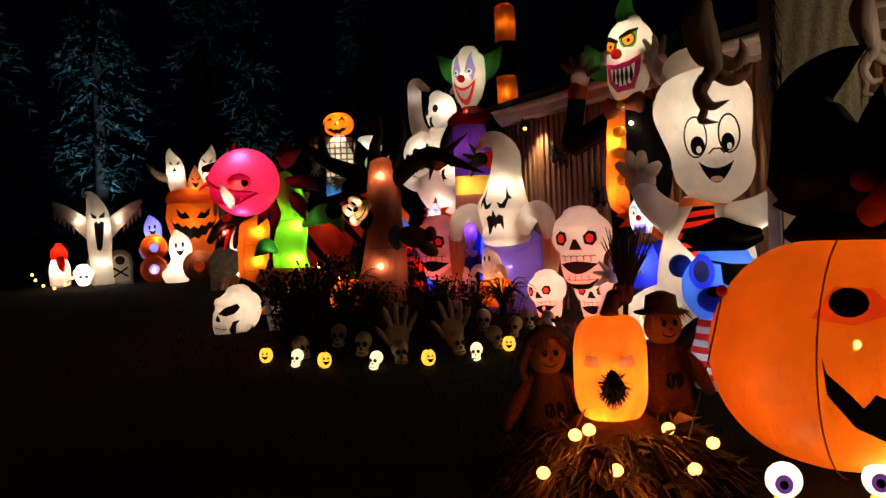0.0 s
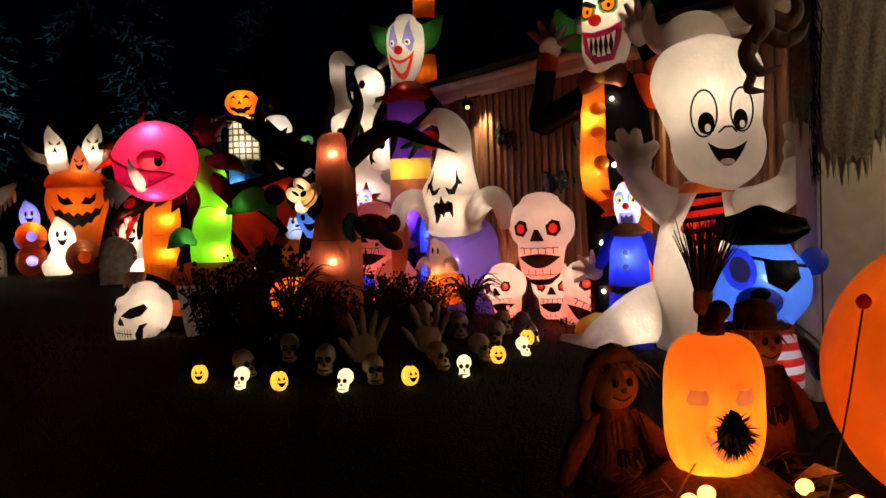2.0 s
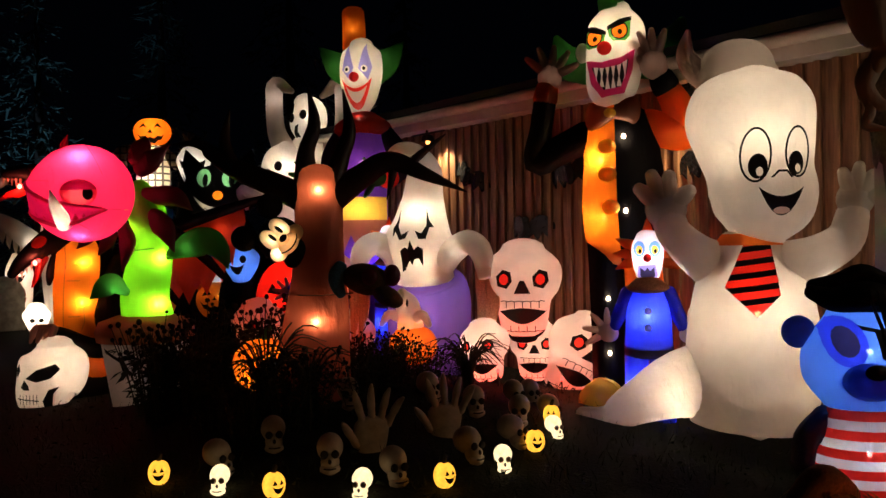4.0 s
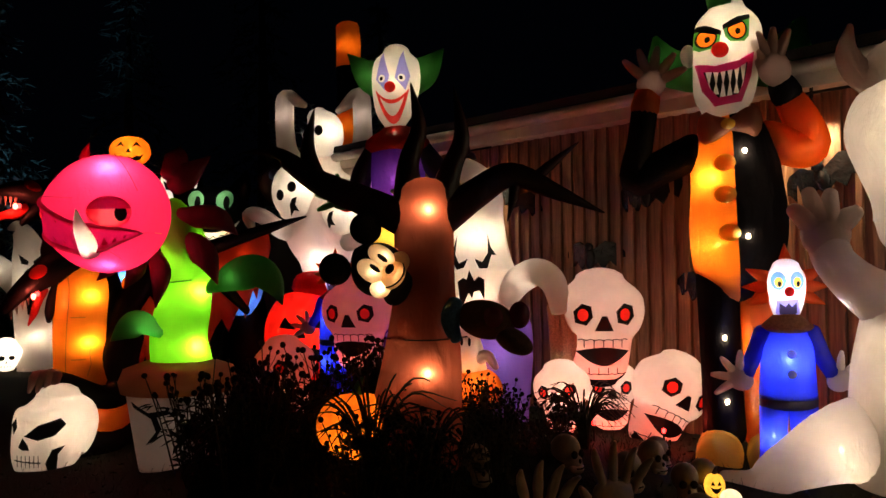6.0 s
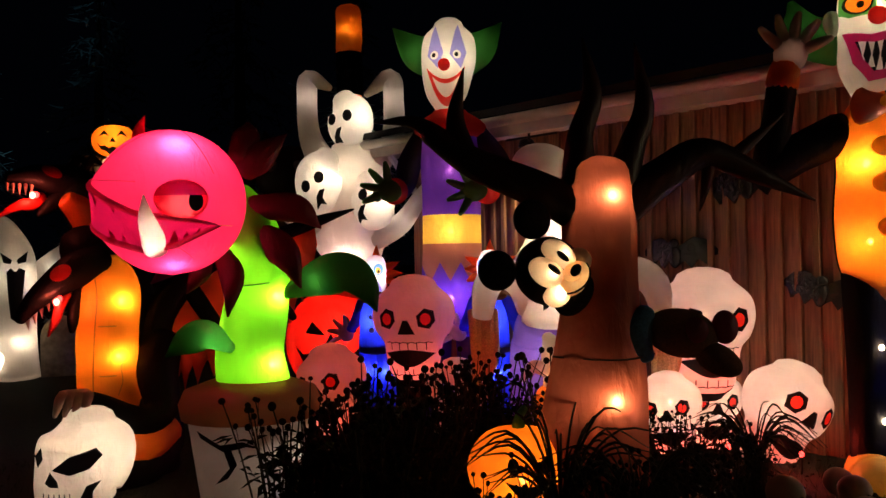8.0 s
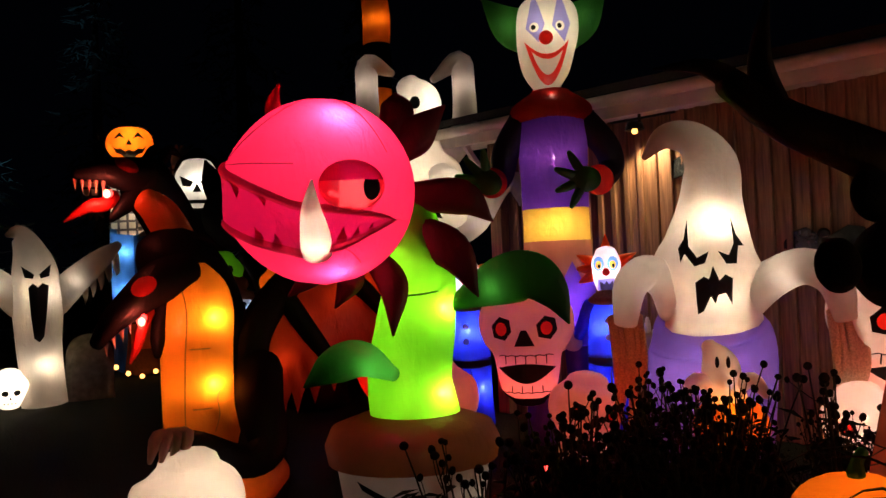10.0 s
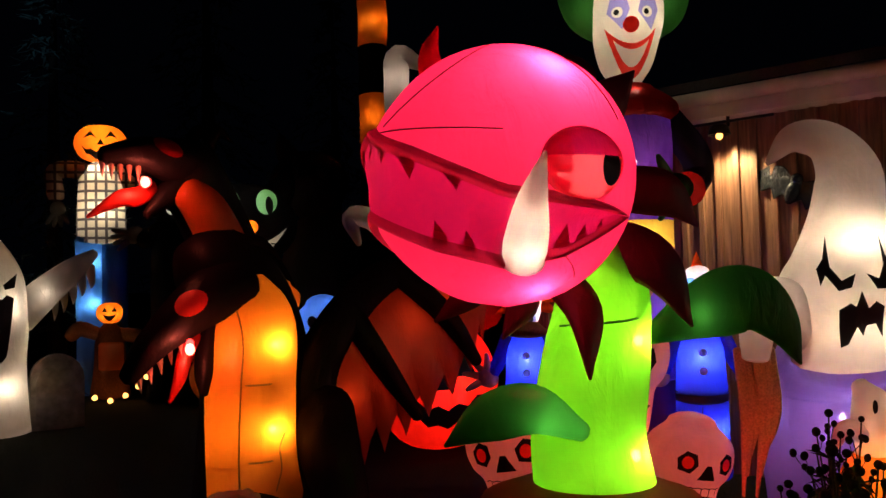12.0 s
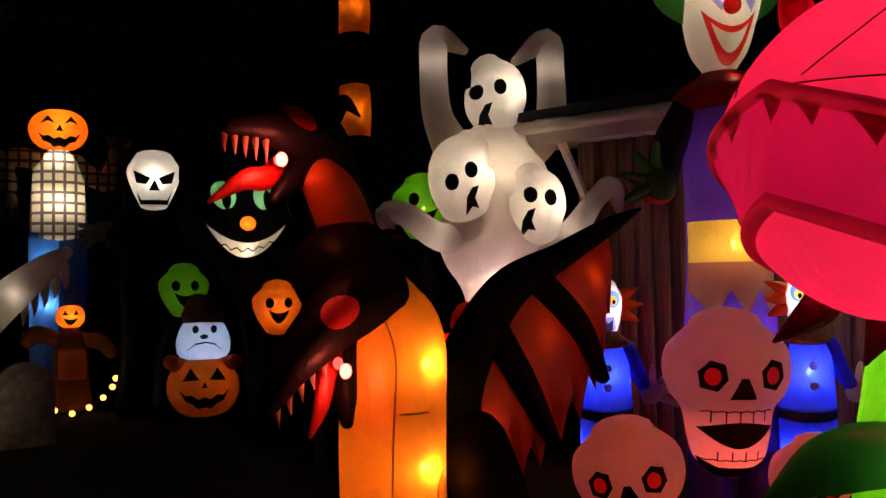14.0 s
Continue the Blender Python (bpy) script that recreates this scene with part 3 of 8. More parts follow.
def smiling_ghost():
    ob = thing("smiling_ghost", "tall white inflatable ghost with raised arms and a striped tie", "inflatable ghost", stand(2.43, 7.97, 0.07, -0.77, 1.25))
    body = B()
    tube(body, [(0, 0.1), (0.02, 0.45), (0.02, 0.9), (0.0, 1.2), (0.02, 1.44)], [0.42, 0.47, 0.44, 0.35, 0.21], 28, 5, (0.1, 0.3), 0.8)
    collar = cut(body, [(-0.3, 1.39), (0.3, 1.39), (0.3, 1.47), (-0.3, 1.47)])
    tie = cut(body, [(-0.06, 1.4), (0.12, 1.4), (0.16, 1.05), (0.0, 0.9), (-0.2, 1.1)])
    tail = B()
    tube(tail, [(0.1, 0.35), (-0.4, 0.4), (-0.8, 0.24), (-1.0, 0.12), (-1.2, 0.16)], [0.36, 0.27, 0.16, 0.11, 0.05], 20, 5, (0.5, 0.8), 0.8)
    stripes = [cut(tie, [(-0.3, z), (0.25, z + 0.07), (0.25, z + 0.11), (-0.3, z + 0.04)]) for z in (0.95, 1.04, 1.13, 1.22, 1.31)]
    head = B()
    tube(head, [(0.06, 1.46), (0.08, 1.58), (0.1, 1.74), (0.08, 1.9), (0.05, 2.1), (0.01, 2.33), (-0.02, 2.52), (-0.03, 2.62)], [0.2, 0.32, 0.37, 0.365, 0.41, 0.445, 0.36, 0.2], 32, 5, (0.5, 0.6), 0.92)
    for cx, cz, rx, rz, px in ((0.0, 2.0, 0.105, 0.185, 0.015), (0.28, 2.02, 0.09, 0.175, -0.01)):
        rim = cut(head, oval(cx, cz, rx, rz, 22))
        eye = cut(rim, oval(cx, cz, rx - 0.014, rz - 0.016, 22))
        pupil = cut(eye, oval(cx + px, cz - 0.075, rx * 0.6, rz * 0.46))
        spark = cut(pupil, oval(cx + px + 0.012, cz - 0.11, rx * 0.22, rz * 0.17, 10))
        e = part("eye", eye, WHITE, ob)
        part("eye_outline", rim, PRINT, e)
        part("pupil", pupil, PRINT, e)
        part("highlight", spark, WHITE, e)
    lips = cut(head, smile(0.17, 1.72, 0.15, 0.13, 0.5))
    tongue = cut(lips, oval(0.17, 1.625, 0.055, 0.025))
    mouth = part("mouth", lips, PRINT, ob)
    part("tongue", tongue, FLESH, mouth)
    part("nose", cut(head, [(0.1, 1.85), (0.15, 1.9), (0.21, 1.9), (0.25, 1.85), (0.235, 1.845), (0.205, 1.885), (0.155, 1.885), (0.115, 1.845)]), PRINT, ob)
    part("head", head, WHITE, ob)
    crown = B()
    tube(crown, [(0.14, 0.0, 2.6), (0.02, -0.02, 2.68), (-0.14, -0.02, 2.67), (-0.27, 0, 2.6)], [0.09, 0.16, 0.17, 0.12], 18, 5)
    tube(crown, [(-0.24, 0, 2.58), (-0.36, 0, 2.66), (-0.42, -0.01, 2.78), (-0.4, -0.02, 2.93)], [0.11, 0.09, 0.065, 0.02], 14, 5)
    part("crown", crown, WHITE, ob)
    part("body", body, WHITE, ob)
    part("tail", tail, WHITE, ob)
    part("collar", collar, ORANGE, ob, "orange collar band")
    t = part("tie", tie, RED, ob, "red and black striped tie")
    for s in stripes:
        part("stripe", s, PRINT, t)
    for pts, rad, hx, hz, lean, size in ((((-0.16, 1.2), (-0.36, 1.33), (-0.5, 1.47), (-0.55, 1.58)), (0.2, 0.15, 0.125, 0.12), -0.57, 1.66, -22, 1.75),
                                         (((0.2, 1.22), (0.45, 1.3), (0.64, 1.42), (0.7, 1.6)), (0.19, 0.15, 0.13, 0.11), 0.71, 1.7, 6, 1.5)):
        arm = B()
        tube(arm, pts, rad, 18, 5)
        mitt(part("arm", arm, WHITE, ob), hx, -0.02, hz, lean, size)
    bulb_in(ob, 0.05, -0.1, 2.2, 4.2)
    bulb_in(ob, 0.05, -0.05, 0.9, 4.2)
    bulb_in(ob, -0.5, 0.0, 0.34, 1.4)
    # added fill lamps: the closed arm tubes keep out the body's light
    for side in (-1, 1):
        bulb_in(ob, 0.5 * side, 0, 1.2, 0.45)
    bulb_in(ob, 0.0, 0.0, 2.7, 0.5)
    bulb_in(ob, 0.2, -0.15, 0.4, 1.0)


smiling_ghost()


def clown_face_mouth(head, x, z, w, h):
    lips = cut(head, smile(x, z, w, h, 0.5, 12))
    teeth = cut(lips, smile(x, z - h * 0.17, w * 0.7, h * 0.5, 0.6, 12))
    return lips, teeth


def grinning_clown():
    """The tall clown in orange and black with raised hands."""
    head = B()
    tube(head, [(-0.03, 2.68), (-0.02, 2.82), (0.0, 3.0), (0.02, 3.2), (0.02, 3.38), (0.02, 3.5)], [0.14, 0.215, 0.24, 0.255, 0.23, 0.13], 28, 5, (0.5, 0.7), 0.9)
    pieces = []
    lips = cut(head, [(-0.23, 3.06), (-0.1, 3.02), (0.06, 3.05), (0.18, 3.12), (0.16, 2.95), (0.09, 2.76), (-0.1, 2.73), (-0.19, 2.85)])
    teeth = cut(lips, [(-0.18, 2.99), (-0.08, 2.97), (0.05, 2.99), (0.13, 3.04), (0.11, 2.92), (0.06, 2.81), (-0.08, 2.79), (-0.14, 2.87)])
    pieces += [(lips, MAGENTA), (teeth, PRINT)]
    for i in range(6):
        x0 = -0.165 + 0.048 * i
        top, low = 2.985 + 0.008 * i, 2.815 + 0.02 * abs(i - 2.5)
        pieces.append((cut(teeth, [(x0, top), (x0 + 0.044, top + 0.004), (x0 + 0.022, 2.88)]), WHITE))
        pieces.append((cut(teeth, [(x0 - 0.0, low - 0.03), (x0 + 0.02, 2.905), (x0 + 0.042, low - 0.03)]), WHITE))
    for side, cx, cz in ((-1, -0.155, 3.25), (1, 0.055, 3.29)):
        def lid(x):
            return cz + 0.035 + 0.42 * side * (x - cx)
        brow = cut(head, [(cx - 0.1, lid(cx - 0.1)), (cx + 0.1, lid(cx + 0.1)), (cx + 0.1, lid(cx + 0.1) + 0.035), (cx, lid(cx) + 0.05), (cx - 0.1, lid(cx - 0.1) + 0.035)])
        shadow = cut(head, [(cx - 0.095, lid(cx - 0.095)), (cx + 0.095, lid(cx + 0.095)), (cx + 0.085, cz - 0.06), (cx + 0.05, cz - 0.1), (cx - 0.05, cz - 0.1), (cx - 0.085, cz - 0.06)])
        ring = cut(shadow, [(x, min(z, lid(x))) for x, z in oval(cx, cz - 0.01, 0.072, 0.08, 20)])
        eye = cut(ring, [(x, min(z, lid(x) - 0.01)) for x, z in oval(cx, cz - 0.01, 0.06, 0.067, 20)])
        pupil = cut(eye, oval(cx + 0.005, cz - 0.025, 0.02, 0.024, 12))
        pieces += [(brow, PRINT), (shadow, LEAF), (ring, PRINT), (eye, ORANGE), (pupil, PRINT)]
    pieces.append((head, WHITE))
    nose = B()
    ball(nose, (-0.07, -0.24, 3.13), (0.062, 0.05, 0.058), (0, 0, 0), 16, 10)
    pieces.append((nose, RED))
    ears = B()
    for x in (-0.27, 0.3):
        ball(ears, (x, 0.02, 3.15), (0.06, 0.05, 0.09), (0, 0, 0), 12, 8)
    pieces.append((ears, WHITE))
    hair = B()
    tube(hair, [(-0.22, 0.1, 3.0), (-0.42, 0.1, 3.12), (-0.5, 0.1, 3.32)], [(0.12, 0.08), (0.15, 0.1), (0.03, 0.03)], 16, 5)
    tube(hair, [(0.22, 0.1, 3.05), (0.45, 0.1, 3.12), (0.58, 0.1, 3.4)], [(0.14, 0.08), (0.2, 0.1), (0.04, 0.03)], 16, 5)
    tube(hair, [(0.0, 0.0, 3.5), (-0.03, 0.0, 3.62), (0.0, 0, 3.78)], [0.12, 0.1, 0.05], 14, 4)
    pieces.append((hair, LEAF))
    torso = B()
    tube(torso, [(0.05, 1.35), (0.05, 1.55), (0.07, 1.85), (0.06, 2.2), (0.03, 2.5), (0.0, 2.68)], [0.22, 0.32, 0.36, 0.33, 0.3, 0.14], 30, 5, (0.4, 0.4), 0.8)
    half = cut(torso, [(-0.6, 1.1), (0.06, 1.1), (0.02, 1.8), (0.0, 2.75), (-0.6, 2.75)])
    pieces += [(torso, BLACK), (half, ORANGE)]
    bow = B()
    tube(bow, [(0.0, -0.22, 2.58), (0.11, -0.23, 2.6), (0.16, -0.22, 2.6)], [(0.05, 0.03), (0.1, 0.04), (0.12, 0.04)], 12, 3)
    tube(bow, [(-0.02, -0.22, 2.58), (-0.13, -0.23, 2.56), (-0.18, -0.22, 2.56)], [(0.05, 0.03), (0.1, 0.04), (0.12, 0.04)], 12, 3)
    pieces.append((bow, BROWN))
    buttons = B()
    for x, z, r in ((-0.03, 2.58, 0.045), (-0.06, 2.3, 0.07), (-0.06, 2.07, 0.072), (-0.03, 1.79, 0.072)):
        ball(buttons, (x, -0.27, z), (r * 1.15, 0.035, r * 0.9), (0, 0, 0), 14, 8)
    pieces.append((buttons, YELLOW))
    legs = B()
    tube(legs, [(-0.09, 1.5), (-0.08, 1.0), (-0.07, 0.6), (-0.06, 0.3)], [0.16, 0.15, 0.15, 0.16], 20, 4)
    pieces.append((legs, BLACK))
    legs = B()
    tube(legs, [(0.2, 1.5), (0.24, 1.0), (0.24, 0.6), (0.24, 0.28)], [0.17, 0.16, 0.15, 0.16], 20, 4)
    pieces.append((legs, ORANGE))
    shoes = B()
    for x in (-0.1, 0.26):
        tube(shoes, [(x, 0.05, 0.17), (x - 0.02, -0.15, 0.17), (x - 0.06, -0.38, 0.15)], [(0.15, 0.17), (0.17, 0.17), (0.18, 0.15)], 18, 4)
    pieces.append((shoes, YELLOW))
    sleeve = B()
    tube(sleeve, [(-0.24, 2.42), (-0.5, 2.3), (-0.68, 2.22), (-0.64, 2.5), (-0.6, 2.76)], [0.14, 0.13, 0.12, 0.1, 0.1], 16, 5)
    pieces.append((sleeve, BLACK))
    cuff = B()
    tube(cuff, [(-0.6, 2.76), (-0.58, 2.86)], [0.11, 0.1], 14, 2)
    tube(cuff, [(0.28, 2.5), (0.5, 2.42), (0.6, 2.45), (0.52, 2.66), (0.42, 2.84)], [0.14, 0.15, 0.14, 0.13, 0.1], 16, 5)
    pieces.append((cuff, ORANGE))
    frill = B()
    tube(frill, [(0.43, -0.02, 2.82), (0.4, -0.03, 2.88)], [0.12, 0.11], 12, 2)
    pieces.append((frill, BLACK))
    fists = B()
    paw(fists, -0.55, -0.03, 2.95, 10, 1.3, 5, 120)
    paw(fists, 0.33, -0.1, 3.0, -25, 1.4, 5, 90)
    pieces.append((fists, FLESH))
    ob = single("clown_figure", "tall inflatable clown in orange and black with bared teeth", "inflatable clown", stand(2.11, 9.42, -0.01, -1.19, 3.17), pieces)
    bulb_in(ob, 0.0, -0.06, 3.25, 2.0)
    bulb_in(ob, -0.07, -0.25, 3.13, 0.03, WARM, 0.01)
    bulb_in(ob, -0.12, -0.12, 2.2, 4.5)
    bulb_in(ob, -0.1, -0.1, 1.7, 3)
    bulb_in(ob, 0.24, 0, 0.9, 1.4)
    for x, y, z in ((-0.07, -0.165, 1.02), (-0.06, -0.165, 0.55), (0.08, -0.285, 2.38), (0.09, -0.295, 1.76)):
        bulb_in(ob, x, y, z, 0.6, WARM, 0.01)
    bulb_in(ob, 0.5, 0, 2.5, 0.5)
    # hair and hands are closed shells, so each gets an added fill lamp
    bulb_in(ob, -0.4, 0.1, 3.12, 0.12)
    bulb_in(ob, 0.45, 0.1, 3.15, 0.15)
    bulb_in(ob, -0.55, -0.03, 2.94, 0.06)
    bulb_in(ob, 0.33, -0.1, 3.0, 0.05)
    bulb_in(ob, 0.0, 0, 3.64, 0.06)
    bulb_in(ob, -0.1, -0.15, 0.18, 0.3)


grinning_clown()


def purple_clown():
    head = B()
    tube(head, [(-0.03, 3.12), (-0.03, 3.25), (-0.02, 3.45), (0.0, 3.65), (0.0, 3.82), (0.0, 3.92)], [0.12, 0.2, 0.25, 0.275, 0.245, 0.15], 30, 6, (0.6, 0.7), 0.9)
    pieces = []
    lips, teeth = clown_face_mouth(head, -0.02, 3.37, 0.19, 0.25)
    pieces += [(lips, RED), (teeth, WHITE)]
    for cx in (-0.12, 0.1):
        d = cut(head, [(cx, 3.92), (cx + 0.085, 3.62), (cx + 0.03, 3.47), (cx - 0.075, 3.6)])
        eye = cut(d, oval(cx - 0.005, 3.6, 0.04, 0.042, 14))
        pupil = cut(eye, oval(cx - 0.01, 3.6, 0.02, 0.022, 10))
        pieces += [(d, LILAC), (eye, WHITE), (pupil, PRINT)]
    pieces.append((head, WHITE))
    nose = B()
    ball(nose, (-0.03, -0.25, 3.5), 0.06, (0, 0, 0), 14, 10)
    pieces.append((nose, RED))
    hair = B()
    tube(hair, [(-0.16, 0.05, 3.64), (-0.34, 0.05, 3.72), (-0.56, 0.05, 3.95)], [(0.22, 0.08), (0.17, 0.08), (0.008, 0.01)], 16, 6)
    tube(hair, [(0.16, 0.05, 3.66), (0.32, 0.05, 3.74), (0.52, 0.05, 3.96)], [(0.22, 0.08), (0.17, 0.08), (0.008, 0.01)], 16, 6)
    pieces.append((hair, LEAF))
    ruff = B()
    tube(ruff, [(0, 2.86), (0, 2.96), (0, 3.07)], [0.36, 0.34, 0.18], 24, 3, (0.3, 0.3), 0.8)
    pieces.append((ruff, RED))
    body = B()
    tube(body, [(0, 0.9), (0, 1.4), (0, 1.8), (0, 2.3), (0, 2.8), (0, 3.0)], [0.34, 0.31, 0.29, 0.29, 0.3, 0.22], 26, 4, (0.1, 0.3), 0.9)
    belt = cut(body, [(-0.5, 1.78), (0.5, 1.78), (0.5, 2.06), (-0.5, 2.06)])
    skirt = cut(body, [(-0.5, 1.78), (-0.4, 1.4), (-0.3, 1.58), (-0.2, 1.4), (-0.1, 1.6), (0.0, 1.42), (0.1, 1.6), (0.2, 1.4), (0.3, 1.58), (0.4, 1.4), (0.5, 1.78)])
    pieces += [(body, PURPLE), (belt, YELLOW), (skirt, BROWN)]
    legs = B()
    tube(legs, [(-0.17, 1.0), (-0.18, 0.5), (-0.18, 0.1)], [0.16, 0.14, 0.15], 16, 4)
    tube(legs, [(0.17, 1.0), (0.18, 0.5), (0.18, 0.1)], [0.16, 0.14, 0.15], 16, 4)
    pieces.append((legs, PURPLE))
    sleeves = B()
    tube(sleeves, [(-0.24, 2.85), (-0.4, 2.6), (-0.45, 2.4), (-0.5, -0.1, 2.3)], [0.13, 0.12, 0.11, 0.1], 14, 4)
    tube(sleeves, [(0.24, 2.85), (0.45, 2.6), (0.5, 2.42), (0.42, -0.1, 2.3)], [0.13, 0.12, 0.11, 0.1], 14, 4)
    pieces.append((sleeves, NAVY))
    cuffs = B()
    ball(cuffs, (-0.54, -0.15, 2.3), (0.13, 0.12, 0.13))
    ball(cuffs, (0.36, -0.18, 2.28), (0.13, 0.12, 0.13))
    pieces.append((cuffs, RED))
    claws = B()
    paw(claws, -0.58, -0.28, 2.3, -60, 1.3, 4, 110)
    paw(claws, 0.24, -0.3, 2.28, -90, 1.3, 4, 120)
    pieces.append((claws, LEAF))
    ob = single("clown_figure", "tall inflatable clown in purple with a red ruff and green hair", "inflatable clown", stand(0.51, 13.05, 0.0, -2.9, 6.0), pieces)
    bulb_in(ob, 0, -0.04, 3.6, 1.9)
    bulb_in(ob, 0, -0.1, 1.9, 2.2)
    # fill lamps added in the hair, nose and cuffs
    bulb_in(ob, -0.32, 0.05, 3.68, 0.22)
    bulb_in(ob, 0.28, 0.05, 3.72, 0.22)
    bulb_in(ob, 0, -0.2, 3.05, 0.2)
    bulb_in(ob, -0.03, -0.26, 3.5, 0.03, WARM, 0.01)
    bulb_in(ob, -0.54, -0.15, 2.3, 0.1)
    bulb_in(ob, 0.36, -0.18, 2.28, 0.1)
    bulb_in(ob, 0, -0.1, 2.5, 0.9)
    bulb_in(ob, 0, -0.15, 1.25, 3.6, (0.66, 0.55, 1.0))


purple_clown()


def blue_clown(x, y, z, tx, ty, s):
    head = B()
    tube(head, [(0, 1.16), (0, 1.25), (0, 1.38), (0, 1.46)], [0.09, 0.115, 0.125, 0.09], 20, 4, (0.5, 0.7), 0.8)
    pieces = []
    mouth = cut(head, [(-0.07, 1.24), (0.06, 1.25), (0.075, 1.16), (0.03, 1.11), (-0.05, 1.11), (-0.075, 1.16)])
    dark = cut(mouth, [(-0.055, 1.225), (-0.02, 1.2), (0.0, 1.225), (0.02, 1.2), (0.05, 1.23), (0.055, 1.16), (0.02, 1.13), (-0.03, 1.13), (-0.055, 1.16)])
    pieces += [(mouth, LILAC), (dark, NAVY)]
    for cx in (-0.06, 0.055):
        ring = cut(head, oval(cx, 1.37, 0.045, 0.06, 14))
        eye = cut(ring, oval(cx, 1.36, 0.026, 0.035, 12))
        pupil = cut(eye, oval(cx + 0.005, 1.35, 0.012, 0.018, 8))
        pieces += [(ring, SKYBLUE), (eye, YELLOW), (pupil, PRINT)]
    pieces.append((head, WHITE))
    nose = B()
    ball(nose, (0, -0.115, 1.3), 0.032, (0, 0, 0), 12, 8)
    pieces.append((nose, RED))
    tufts = B()
    for a in (-115, -90, -65, 65, 90, 115, 0):
        dx, dz = math.sin(radians(a)), math.cos(radians(a))
        tube(tufts, [(0.1 * dx, 0.02, 1.33 + 0.12 * dz), (0.17 * dx, 0.02, 1.33 + 0.18 * dz), (0.27 * dx, 0.03, 1.33 + 0.28 * dz)], [0.045, 0.04, 0.005], 10, 3)
    pieces.append((tufts, ORANGE))
    ruff = B()
    tube(ruff, [(0, 1.07), (0, 1.13)], [0.17, 0.1], 20, 2, (0.3, 0.3))
    pieces.append((ruff, SACK))
    coat = B()
    tube(coat, [(0, 0.6), (0, 0.75), (0, 0.95), (0, 1.1)], [0.185, 0.175, 0.16, 0.1], 22, 4, (0.1, 0.4), 0.78)
    pieces.append((coat, BLUE))
    belt = B()
    tube(belt, [(0, 0.55), (0, 0.62)], [0.185, 0.185], 20, 2, (0.2, 0.2), 0.75)
    pieces.append((belt, NAVY))
    legs = B()
    for sx in (-1, 1):
        tube(legs, [(0.09 * sx, 0.58), (0.1 * sx, 0.3), (0.11 * sx, 0.04)], [0.095, 0.085, 0.09], 14, 3)
        tube(legs, [(0.15 * sx, 1.03), (0.22 * sx, 0.86), (0.27 * sx, -0.05, 0.76)], [0.06, 0.055, 0.05], 12, 3)
    pieces.append((legs, BLUE))
    gloves = B()
    paw(gloves, -0.31, -0.06, 0.73, -60, 0.9, 4, 120)
    paw(gloves, 0.31, -0.06, 0.73, 60, 0.9, 4, 120)
    for zz in (0.77, 0.9):
        ball(gloves, (0, -0.145, zz), (0.03, 0.02, 0.028), (0, 0, 0), 10, 6)
    pieces.append((gloves, WHITE))
    ob = single("clown_doll", "small glowing clown in a blue suit with orange tufts", "inflatable clown", stand(x, y, z, tx, ty, s), pieces, "small blue clowns")
    bulb_in(ob, 0, 0.0, 1.32, 1.1, (0.8, 0.85, 1.0))
    bulb_in(ob, 0, -0.05, 0.85, 2.6, (0.55, 0.65, 1.0))
    for sx in (-1, 1):
        bulb_in(ob, 0.1 * sx, -0.02, 0.35, 0.9, (0.55, 0.65, 1.0))


blue_clown(2.03, 8.71, 0.04, -1.2, 3.0, 1.02)
blue_clown(0.72, 12.62, 0.2, -3.2, 7.0, 1.0)
blue_clown(-0.1, 13.65, 0.14, -3.9, 8.5, 1.02)


